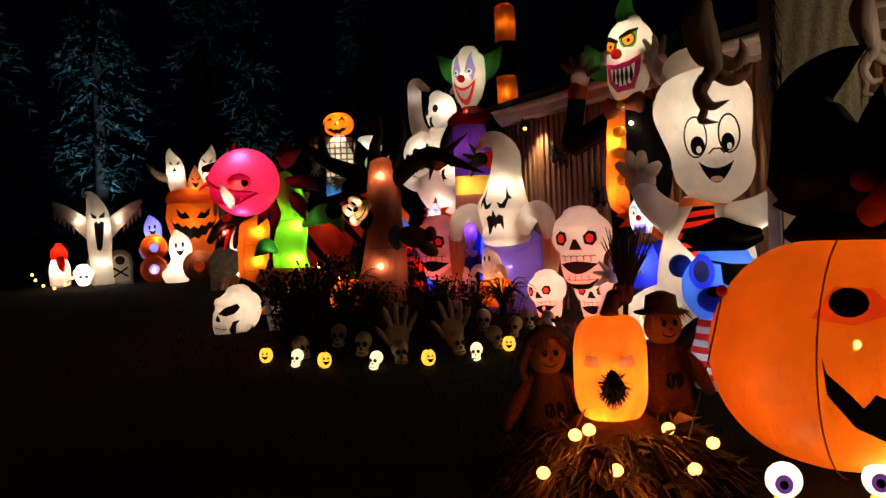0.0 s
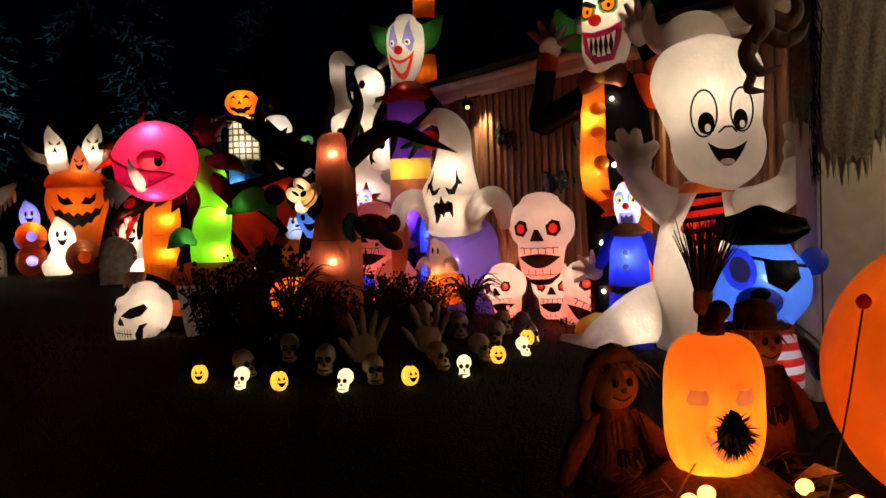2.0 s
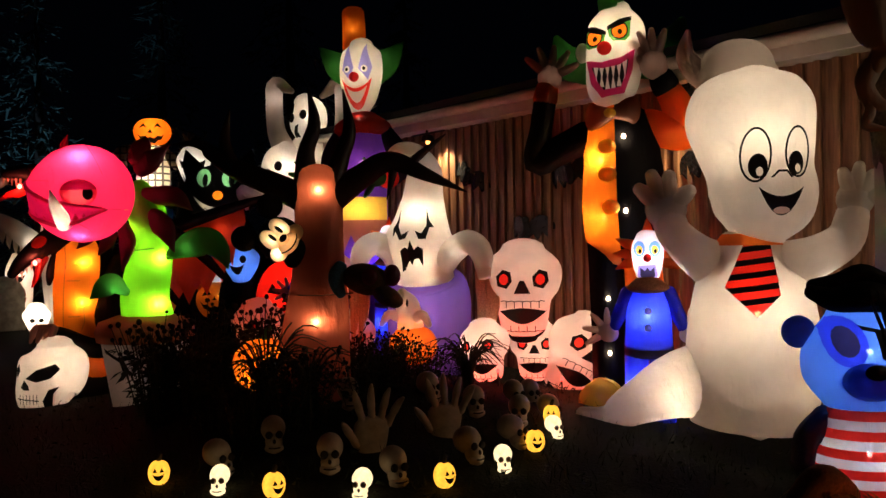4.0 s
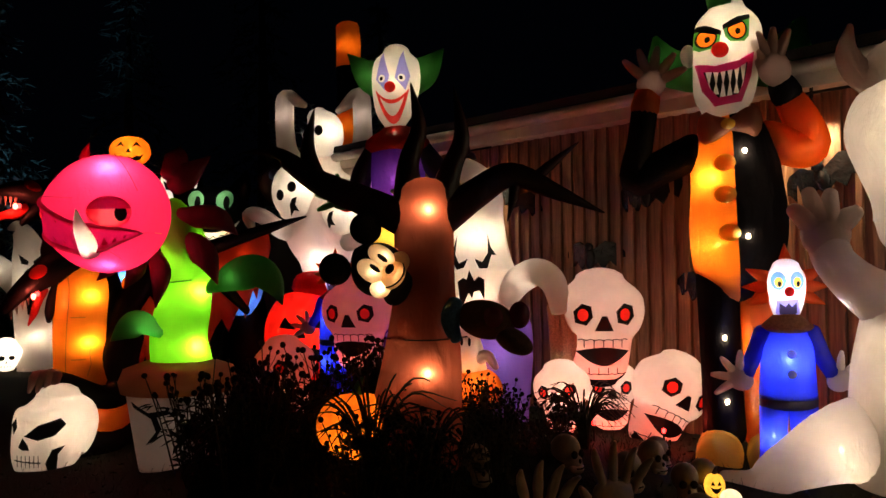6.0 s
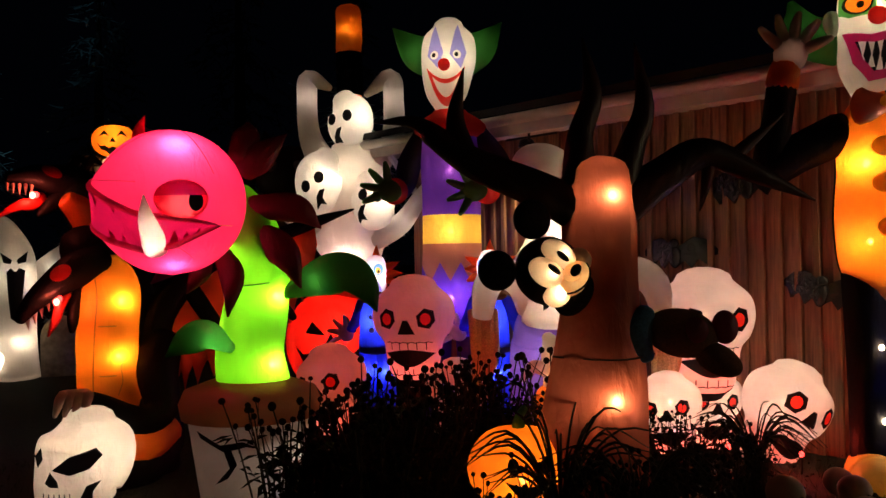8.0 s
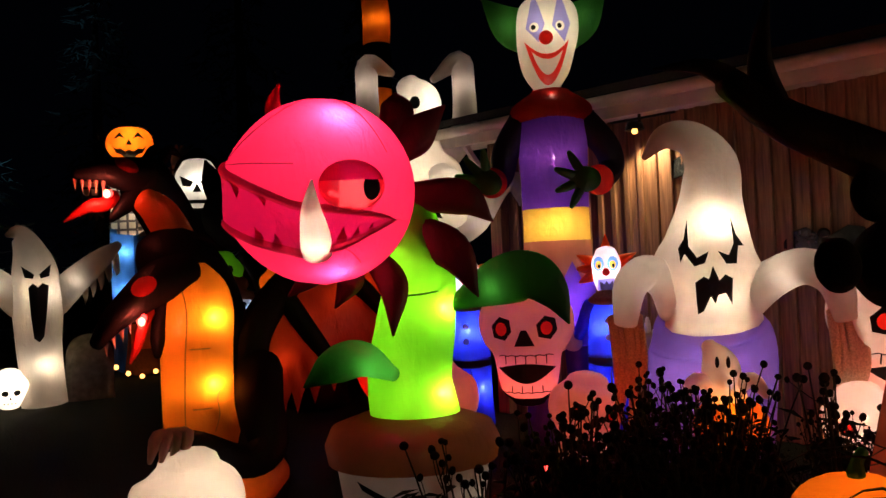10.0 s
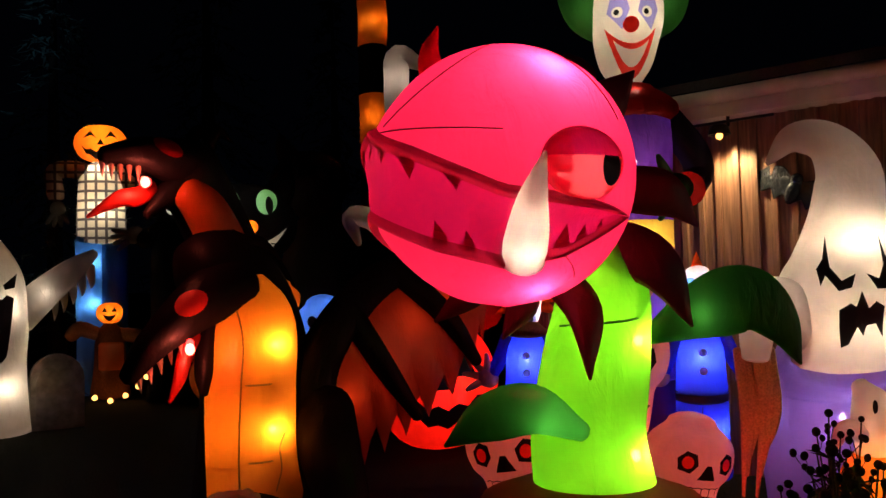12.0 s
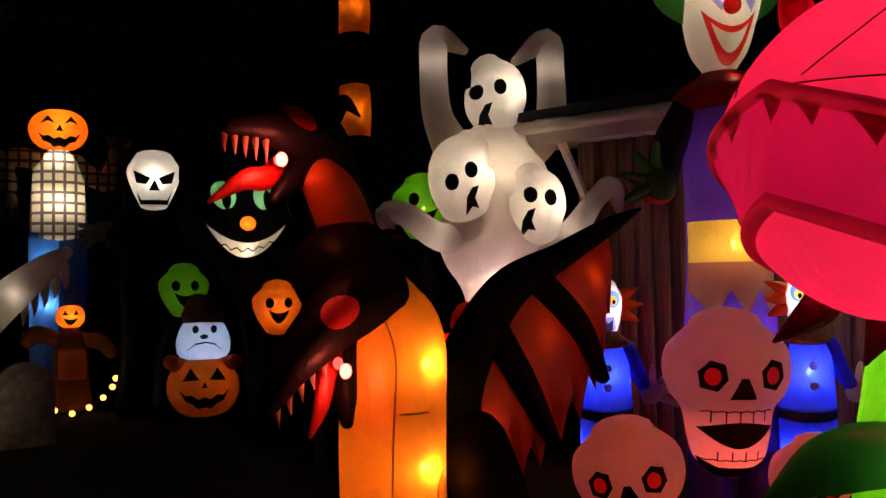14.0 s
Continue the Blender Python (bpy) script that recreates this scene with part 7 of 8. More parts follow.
def rag_doll(x, y, z, lean, hat):
    rng = np.random.default_rng(int(100 * x))
    head, body, rags, brim = B(), B(), B(), B()
    ball(head, (0, -0.02, 0.66), (0.125, 0.11, 0.13))
    tube(body, [(0, 0, 0.05), (0, 0, 0.3), (0, 0, 0.52)], [0.2, 0.17, 0.09], 16, 4)
    for s in (-1, 1):
        tube(body, [(0.1 * s, 0, 0.48), (0.22 * s, -0.03, 0.36), (0.3 * s, -0.06, 0.22)], [0.06, 0.06, 0.04], 10, 3)

    def hang(r):
        a = r.uniform(0, 6.28)
        return (0.14 * math.cos(a), 0.12 * math.sin(a), r.uniform(0.1, 0.55)), (math.cos(a) * 0.4, math.sin(a) * 0.4, -1)

    strands(rags, rng, 520, hang, 0.2, 0.1, 0.009)
    if hat:
        lathe(brim, [(0.17, 0.745), (0.18, 0.755), (0.11, 0.77), (0.1, 0.86), (0.03, 0.89)], (0, 0, 0), 18)
    else:
        tube(brim, [(-0.1, 0, 0.74), (0.0, 0.0, 0.8), (0.1, 0, 0.74)], [0.06, 0.07, 0.06], 12, 4)
        tube(brim, [(-0.12, -0.02, 0.72), (-0.17, -0.02, 0.6), (-0.15, -0.02, 0.5)], [0.04, 0.035, 0.02], 10, 3)
    ob = thing("rag_doll", "sackcloth scarecrow doll with raffia beside the straw heap", "scarecrow doll", pose(x, y, z, 0, 0, lean) @ Matrix.Scale(0.86, 4), "scarecrow dolls by the straw")
    h = part("head", head, SACK, ob)
    for k in (-0.04, 0.035):
        part("eye", ball(B(), (k, -0.125, 0.69), (0.018, 0.012, 0.022), (0, 0, 0), 10, 6), FLEECE, h)
    part("nose", ball(B(), (0.0, -0.135, 0.65), (0.016, 0.012, 0.014), (0, 0, 0), 10, 6), RAFFIA, h)
    part("mouth", tube(B(), [(-0.05, -0.112, 0.62), (0, -0.125, 0.6), (0.05, -0.112, 0.62)], [0.004] * 3, 6, 3), FLEECE, h)
    part("body", body, RAFFIA, ob)
    part("raffia", rags, RAFFIA, ob)["kind"] = "stuff"
    part("hat" if hat else "headscarf", brim, PLUSHBROWN, ob)
    fringe = B()
    strands(fringe, rng, 90, lambda r: ((r.uniform(-0.12, 0.12), r.uniform(-0.1, 0.05), 0.78), (r.normal(0, 0.5), r.normal(-0.3, 0.4), -0.5)), 0.12, 0.3, 0.004)
    part("straw_hair", fringe, STRAW, h)["kind"] = "stuff"
    patch = B()
    slab(patch, [(-0.06, 0.3), (0.0, 0.24), (0.06, 0.3), (0.06, 0.36), (0.03, 0.38), (0.0, 0.36), (-0.03, 0.38), (-0.06, 0.36)], 0.012, -0.165)
    part("heart_patch", patch, FLEECE, ob)


rag_doll(0.56, 4.85, 0.08, 8, False)
rag_doll(1.22, 4.85, 0.22, 12, True)


def broom():
    ob = thing("broom", "twig broom standing upright with its bristles up", "broom", pose(1.02, 5.12, 0.0, 4, 3, 0))
    h = B()
    tube(h, [(0, 0, 0), (0, 0, 0.5), (0.0, 0, 0.98)], [0.015, 0.015, 0.017], 8, 2)
    part("handle", h, BARK, ob)
    bd = B()
    tube(bd, [(0, 0, 0.93), (0, 0, 1.0)], [0.04, 0.045], 12, 2)
    part("binding", bd, SACK, ob)
    rng = np.random.default_rng(9)
    b = B()
    for k in range(110):
        a, d = rng.uniform(0, 6.28), rng.uniform(0.02, 0.16)
        tube(b, [(0.02 * math.cos(a), 0.02 * math.sin(a), 0.96), (d * 0.5 * math.cos(a), d * 0.5 * math.sin(a), 1.12), (d * math.cos(a), d * math.sin(a), rng.uniform(1.24, 1.36))], [0.005, 0.004, 0.002], 4, 2, (0, 0))
    part("bristles", b, BARK, ob)["kind"] = "stuff"


broom()


def pirate_bear():
    ob = thing("pirate_bear", "blue inflatable bear with a black pirate hat and eye patch", "inflatable bear", stand(2.12, 6.5, 0.05, 0.12, 1.85))
    h = B()
    tube(h, [(0, 0.56), (0, 0.7), (0, 0.88), (0, 1.02)], [0.2, 0.3, 0.3, 0.2], 28, 5, (0.4, 0.5), 0.85)
    ring = cut(h, oval(-0.14, 0.92, 0.1, 0.13, 16, 12))
    eye = cut(ring, oval(-0.14, 0.92, 0.06, 0.08, 14, 12))
    patch = cut(h, [(0.0, 0.98), (0.2, 0.97), (0.22, 0.86), (0.13, 0.78), (0.02, 0.84)])
    band = cut(h, [(-0.35, 1.04), (0.35, 0.9), (0.35, 0.92), (-0.35, 1.06)])
    part("head", h, SKYBLUE, ob)
    part("eye_ring", ring, BLUE, ob)
    part("eye", eye, NAVY, ob)
    part("eye_patch", patch, PRINT, ob, "black eye patch")
    part("patch_band", band, PRINT, ob)
    mz = B()
    ball(mz, (-0.03, -0.25, 0.72), (0.14, 0.1, 0.1))
    part("muzzle", mz, SKYBLUE, ob)
    ns = B()
    ball(ns, (-0.03, -0.34, 0.78), (0.06, 0.04, 0.04), (0, 0, 0), 12, 8)
    part("nose", ns, PRINT, ob)
    for s in (-1, 1):
        e = B()
        ball(e, (0.32 * s, 0.02, 0.95), (0.09, 0.05, 0.09))
        part("ear", e, SKYBLUE, ob)
    hat = B()
    tube(hat, [(-0.26, -0.02, 1.17), (-0.14, -0.04, 1.13), (0.0, -0.05, 1.14), (0.14, -0.04, 1.13), (0.26, -0.02, 1.16)], [(0.04, 0.05), (0.07, 0.12), (0.09, 0.16), (0.07, 0.12), (0.04, 0.05)], 14, 5)
    tube(hat, [(-0.25, 0, 1.2), (-0.12, 0, 1.22), (0.0, 0, 1.27), (0.12, 0, 1.22), (0.26, 0, 1.2)], [0.04, 0.05, 0.05, 0.05, 0.03], 12, 4)
    part("hat", hat, BLACK, ob, "black pirate hat")
    body = B()
    tube(body, [(0, 0.03), (0, 0.25), (0, 0.5), (0, 0.6)], [0.24, 0.26, 0.22, 0.15], 24, 5, (0.1, 0.3), 0.85)
    bands = [cut(body, [(-0.4, z), (0.4, z), (0.4, z + 0.05), (-0.4, z + 0.05)]) for z in (0.1, 0.2, 0.3, 0.4, 0.5)]
    p = part("body", body, WHITE, ob, "red and white striped shirt")
    for b in bands:
        part("stripe", b, RED, p)
    for s in (-1, 1):
        a = B()
        tube(a, [(0.18 * s, 0, 0.48), (0.3 * s, -0.05, 0.38), (0.34 * s, -0.12, 0.26)], [0.08, 0.07, 0.06], 12, 4)
        part("arm", a, NAVY, ob)
    bulb_in(ob, 0.02, -0.06, 0.85, 1.7, (0.7, 0.8, 1.0))
    bulb_in(ob, 0.02, -0.05, 0.3, 0.6, (0.8, 0.8, 1.0))


pirate_bear()


# ---- the back of the garden ----
def screaming_ghost(x, y, z, s, tx, ty, watts):
    ob = thing("screaming_ghost", "cream inflatable ghost screaming with arms flung up", "inflatable ghost", stand(x, y, z, tx, ty, s), "screaming ghosts")
    b = B()
    tube(b, [(0.05, 0.03), (0.03, 0.4), (0.0, 0.9), (0.0, 1.4), (-0.02, 1.9), (-0.1, 2.25), (-0.22, 2.45), (-0.36, 2.42)], [0.3, 0.29, 0.3, 0.33, 0.3, 0.2, 0.12, 0.03], 26, 5, (0.1, 0.7), 0.85)
    part("eye", cut(b, [(-0.2, 1.98), (-0.04, 1.86), (-0.06, 1.8), (-0.16, 1.82)]), PRINT, ob)
    part("eye", cut(b, [(0.18, 2.0), (0.02, 1.86), (0.04, 1.8), (0.15, 1.83)]), PRINT, ob)
    part("mouth", cut(b, [(-0.12, 1.68), (-0.06, 1.74), (0.0, 1.68), (0.06, 1.74), (0.14, 1.7), (0.1, 1.3), (0.06, 1.0), (0.0, 0.92), (-0.07, 0.98), (-0.1, 1.3)]), PRINT, ob)
    part("body", b, WHITE, ob)
    for sd in (-1, 1):
        a = B()
        tube(a, [(0.2 * sd, 1.45), (0.5 * sd, 1.75), (0.85 * sd, 2.05), (1.1 * sd, 2.25)], [(0.22, 0.1), (0.2, 0.09), (0.15, 0.07), (0.06, 0.04)], 16, 5)
        arm = part("arm", a, WHITE, ob)
        r = B()
        for k in range(5):
            x0 = (0.6 + 0.11 * k) * sd
            tube(r, [(x0, 1.8 + 0.07 * k), (x0 + 0.03 * sd, 1.55 + 0.08 * k), (x0 + 0.02 * sd, 1.4 + 0.1 * k)], [(0.07, 0.02), (0.04, 0.015), (0.005, 0.005)], 8, 3)
        part("rag", r, WHITE, arm)
        # fill lamp added in the arm, which the body's lamps don't reach
        bulb_in(ob, 0.5 * sd, 0, 1.75, watts * 0.22)
    bulb_in(ob, 0.05, -0.12, 1.6, watts)
    bulb_in(ob, 0.05, -0.12, 0.6, watts * 0.8)


screaming_ghost(-9.3, 23.3, 0.0, 1.0, -1, 2, 3.6)
screaming_ghost(-3.95, 18.9, 0.0, 0.93, -2.6, 6, 1.8)


def ghost_cauldron():
    ob = thing("ghost_cauldron", "orange pumpkin cauldron with cream ghosts rising out of it", "inflatable cauldron", stand(-7.0, 24.3, 0.0, -1, 2))
    c = B()
    tube(c, [(0, 0.1), (0, 0.7), (0, 1.2), (0, 1.7), (0, 2.1), (0, 2.25)], [0.4, 0.5, 0.62, 0.76, 0.72, 0.68], 28, 5, (0.1, 0.2), 0.85)
    face = [cut(c, [(-0.45, 2.0), (-0.3, 1.85), (-0.2, 1.9), (-0.08, 1.72), (-0.3, 1.7), (-0.42, 1.8)]), cut(c, [(0.45, 2.0), (0.3, 1.85), (0.2, 1.9), (0.08, 1.72), (0.3, 1.7), (0.42, 1.8)]), cut(c, jag(-0.62, 0.62, 1.72, 1.2, 12))]
    p = part("pot", c, ORANGE, ob)
    for nme, f in zip(("eye", "eye", "mouth"), face):
        part(nme, f, PRINT, p)
    rim = B()
    tube(rim, [(0, 2.22), (0, 2.34)], [0.76, 0.74], 26, 2, (0.4, 0.4), 0.85)
    part("rim", rim, ORANGE, ob)
    for x, z, s, arms, ln in ((-0.45, 3.2, 1.0, 1, -0.1), (0.45, 3.25, 1.0, 1, 0.1), (0.1, 2.75, 0.85, 0, 0.0)):
        g = B()
        y = 0.15 if arms else -0.2
        tube(g, [(x * 0.5, y, 2.25), (x * 0.9, y, z - 0.45 * s), (x, y, z), (x + ln, y, z + 0.3 * s), (x + 1.3 * ln, y, z + 0.52 * s)], [0.26 * s, 0.26 * s, 0.24 * s, 0.14 * s, 0.02], 18, 5)
        marks = [cut(g, [(x - 0.15 * s, z + 0.16 * s), (x - 0.02, z + 0.02), (x - 0.12 * s, z + 0.04)]), cut(g, [(x + 0.15 * s, z + 0.16 * s), (x + 0.02, z + 0.02), (x + 0.12 * s, z + 0.04)]), cut(g, [(x, z - 0.02), (x + 0.07 * s, z - 0.2 * s), (x, z - 0.14 * s), (x - 0.07 * s, z - 0.2 * s)] if arms else smile(x, z - 0.06, 0.1, 0.12))]
        if arms:
            d = -1 if x < 0 else 1
            tube(g, [(x + 0.15 * d, y, z - 0.35), (x + 0.5 * d, y, z - 0.22), (x + 0.75 * d, y, z + 0.1)], [0.13, 0.1, 0.03], 12, 4)
            tube(g, [(x - 0.12 * d, y, z - 0.35), (x - 0.25 * d, y - 0.1, z - 0.7), (x - 0.1 * d, y - 0.15, z - 1.0)], [0.12, 0.1, 0.06], 12, 4)
        gh = part("ghost", g, WHITE, ob)
        for nme, m in zip(("eye", "eye", "mouth"), marks):
            part(nme, m, PRINT, gh)
        bulb_in(ob, x, y - 0.08, z - 0.25, 4 if arms else 6)
    bulb_in(ob, 0, -0.2, 1.6, 9)


ghost_cauldron()


def small_ghost(x, y, z, s, mat, label, watts, colour=WARM, happy=True):
    ob = thing("small_ghost", label, "inflatable ghost", stand(x, y, z, -1.5, 3, s), "small ghosts")
    b = B()
    tube(b, [(-0.25, 0.1), (0.0, 0.25), (0.12, 0.6), (0.1, 0.95), (0.06, 1.2), (0.0, 1.42)], [0.25, 0.36, 0.28, 0.31, 0.24, 0.06], 22, 5, (0.5, 0.6), 0.9)
    part("eye", cut(b, oval(0.0, 1.02, 0.04, 0.08, 12)), PRINT, ob)
    part("eye", cut(b, oval(0.18, 1.04, 0.04, 0.08, 12)), PRINT, ob)
    part("mouth", cut(b, smile(0.1, 0.88, 0.13, 0.14)), PRINT, ob)
    part("body", b, mat, ob)
    bulb_in(ob, 0.08, -0.1, 0.9, watts, colour)
    bulb_in(ob, 0.0, -0.1, 0.35, watts * 0.6, colour)


small_ghost(-7.2, 23.2, 0.0, 0.98, WHITE, "small white smiling inflatable ghost on the lawn", 7)
small_ghost(-8.3, 24.4, 0.7, 0.8, LILAC, "small pale lilac ghost behind the tombstones", 3, COOL)
small_ghost(-5.75, 24.0, 0.0, 0.95, WHITE, "small cream ghost beside the ring letters", 4)


def ring_letter(x, y, z, r, mat, lean, label, watts, hub=None):
    ob = thing("ring_letter", label, "inflatable letter", stand(x, y, z, -1.5, 3) @ pose(0, 0, 0, 0, lean, 0), "inflatable letters")
    t = B()
    pts = [(r * 0.68 * math.cos(a), r + r * 0.68 * math.sin(a)) for a in (2 * math.pi * k / 20 for k in range(21))]
    tube(t, pts, [r * 0.33] * 21, 14, 2, (0, 0))
    part("ring", t, mat, ob)
    if hub:
        h = B()
        ball(h, (0, 0, r), (r * 0.36, r * 0.2, r * 0.36), (0, 0, 0), 16, 10)
        part("hub", h, hub, ob)
        bulb_in(ob, 0, 0, r, watts)
    else:
        bulb_in(ob, 0, 0, r * 1.68, watts)


ring_letter(-8.0, 23.4, 0.62, 0.36, ORANGE, 20, "orange inflatable letter leaning by the ghost", 3.0)
ring_letter(-7.95, 23.35, 0.0, 0.38, ORANGE, 12, "orange inflatable letter leaning by the ghost", 0.8, LILAC)
ring_letter(-6.55, 23.0, 0.0, 0.42, BROWN, 0, "brown inflatable ring letter on the lawn", 0.8)
ring_letter(-5.75, 23.0, 0.0, 0.42, BROWN, 0, "brown inflatable ring letter with a white middle", 2.5, WHITE)


def tombstone(x, y, s, mat, label, mark):
    ob = thing("tombstone", label, "tombstone", stand(x, y, 0.0, -1.5, 3, s), "tombstones on the lawn")
    o = [(-0.3, 0.0), (0.3, 0.0), (0.3, 0.6)] + [(0.3 * math.cos(a), 0.6 + 0.3 * math.sin(a)) for a in (math.pi * k / 10 for k in range(1, 10))] + [(-0.3, 0.6)]
    b = B()
    slab(b, o, 0.14)
    part("slab", b, STONE, ob, "", False)
    f = B()
    slab(f, at_scale(o, 0, 0.06, 0.8), 0.02, -0.085)
    part("front_panel", f, mat, ob, "", False)
    if mark:
        k = B()
        ball(k, (0, -0.1, 0.62), (0.12, 0.012, 0.12), (0, 0, 0), 16, 8)
        tube(k, [(-0.17, -0.1, 0.2), (0.17, -0.1, 0.42)], [0.025, 0.025], 8, 1)
        tube(k, [(0.17, -0.1, 0.2), (-0.17, -0.1, 0.42)], [0.025, 0.025], 8, 1)
        part("crossbones", k, PRINT, ob)
        # added lamp without a fixture, brightens the pale front
        lamp("tomb_light", "POINT", pose(x + 0.1, y - 0.8, 0.3), 3, WARM, 0.03)


tombstone(-8.85, 23.5, 1.05, FASCIA, "pale tombstone with a skull and crossbones", True)
tombstone(-5.0, 19.6, 1.1, STONE, "dull grey tombstone on the dark lawn", False)
tombstone(-3.35, 19.2, 1.0, STONE, "dull grey tombstone on the dark lawn", False)
tombstone(-9.6, 23.9, 1.0, STONE, "dull grey tombstone on the dark lawn", False)


def round_skull(x, y, s, watts):
    ob = thing("skull_lantern", "round white glowing skull lantern on the lawn", "skull lantern", stand(x, y, 0.0, -2, 4, s), "round skull lanterns")
    m = B()
    tube(m, [(0, 0.08), (0, 0.2), (0, 0.4), (0, 0.55)], [0.14, 0.2, 0.27, 0.18], 22, 5, (0.3, 0.6))
    for cx in (-0.07, 0.09):
        part("eye_socket", cut(m, oval(cx, 0.3, 0.05, 0.045, 12)), PRINT, ob)
    part("nose_hole", cut(m, [(0.0, 0.25), (0.02, 0.2), (-0.02, 0.2)]), PRINT, ob)
    for k in range(4):
        part("tooth_gap", cut(m, oval(-0.08 + 0.05 * k, 0.14, 0.012, 0.012, 8)), PRINT, ob)
    part("shell", m, WHITE, ob)
    bulb_in(ob, 0.0, -0.06, 0.38, watts)


round_skull(-9.5, 22.6, 0.95, 7)
round_skull(-4.3, 18.7, 0.85, 5)


def bulb_ring(x, y, r, n, label):
    ob = thing("light_string", label, "string lights", stand(x, y, 0.0, -2, 5), "strings of warm lights")
    c = B()
    pts = [(r * math.cos(a), -0.05, 0.52 * r + 0.32 * r * abs(math.cos(a)) ** 1.5 + 0.45 * r * math.sin(a)) for a in (math.pi + math.pi * k / (n - 1) for k in range(n))]
    tube(c, pts, [0.006] * n, 5, 2)
    part("cord", c, IRON, ob)
    for p in pts:
        b = B()
        ball(b, p, 0.04, (0, 0, 0), 10, 8)
        part("bulb", b, GLOWWARM, ob)


bulb_ring(-2.6, 21.3, 0.55, 9, "drooping string of warm bulbs round a small figure")
bulb_ring(-10.1, 22.2, 0.5, 7, "drooping string of warm bulbs on the lawn")


def lantern_figure():
    ob = thing("snowy_lantern", "white glowing lantern figure with a red cap", "lantern", stand(-10.2, 22.8, 0.0, -1, 2))
    b = B()
    tube(b, [(0, 0.1), (0, 0.45), (0, 0.7), (0, 0.85)], [0.26, 0.27, 0.22, 0.15], 18, 4, (0.3, 0.5))
    part("body", b, WHITE, ob)
    c = B()
    tube(c, [(0, 0.85), (0, 1.0), (0, 1.12)], [0.22, 0.2, 0.1], 16, 3)
    part("cap", c, RED, ob)
    t = B()
    tube(t, [(0.02, -0.2, 0.8), (0.05, -0.26, 0.6), (0.08, -0.26, 0.45)], [(0.1, 0.03), (0.09, 0.03), (0.03, 0.02)], 10, 3)
    part("scarf", t, RED, ob)
    bulb_in(ob, -0.05, -0.08, 0.5, 5)
    bulb_in(ob, 0, -0.05, 0.98, 1.5)


lantern_figure()


def pumpkin_man():
    pieces = []
    head = B()
    gourd(head, (0, -0.02, 3.74), (0.38, 0.33, 0.31), 9, 0.05)
    for o in ([(-0.24, 3.78), (-0.14, 3.9), (-0.06, 3.78), (-0.14, 3.82)], [(0.24, 3.78), (0.14, 3.9), (0.06, 3.78), (0.14, 3.82)], [(-0.05, 3.68), (0, 3.77), (0.05, 3.68)], jag(-0.27, 0.27, 3.68, 3.5, 8)):
        pieces.append((cut(head, o), PRINT))
    pieces.append((head, ORANGE))
    shirt = B()
    tube(shirt, [(0, 2.25), (0, 2.6), (0, 3.0), (0, 3.3), (0, 3.45)], [0.36, 0.35, 0.33, 0.3, 0.14], 22, 4, (0.1, 0.3), 0.7)
    tube(shirt, [(-0.2, 3.3), (-0.45, 3.35), (-0.66, 3.28), (-0.62, 2.95)], [0.14, 0.13, 0.13, 0.12], 14, 4)
    tube(shirt, [(0.2, 3.3), (0.42, 3.12), (0.62, 3.05), (0.7, 3.3)], [0.14, 0.13, 0.13, 0.11], 14, 4)
    pieces.append((shirt, PLAID))
    gloves = B()
    paw(gloves, -0.6, -0.02, 2.75, 180, 1.3)
    paw(gloves, 0.74, -0.02, 3.45, 10, 1.3)
    pieces.append((gloves, GREY))
    legs = B()
    for s in (-1, 1):
        tube(legs, [(0.17 * s, 2.3), (0.18 * s, 1.6), (0.18 * s, 0.8), (0.18 * s, 0.12)], [0.2, 0.19, 0.18, 0.19], 16, 4)
    pieces.append((legs, DENIM))
    ob = single("pumpkin_scarecrow", "tall scarecrow with a pumpkin head, checked shirt and blue trousers", "inflatable scarecrow", stand(-2.6, 22.6, 0.0, -3.8, 8, 1.07), pieces)
    bulb_in(ob, 0, -0.14, 3.76, 6)
    bulb_in(ob, -0.02, -0.1, 3.32, 3)
    bulb_in(ob, 0.0, -0.1, 2.75, 5)
    bulb_in(ob, -0.14, -0.1, 1.95, 2.5, (0.8, 0.9, 1.0))
    bulb_in(ob, -0.14, -0.1, 1.35, 2.5, (0.8, 0.9, 1.0))


pumpkin_man()


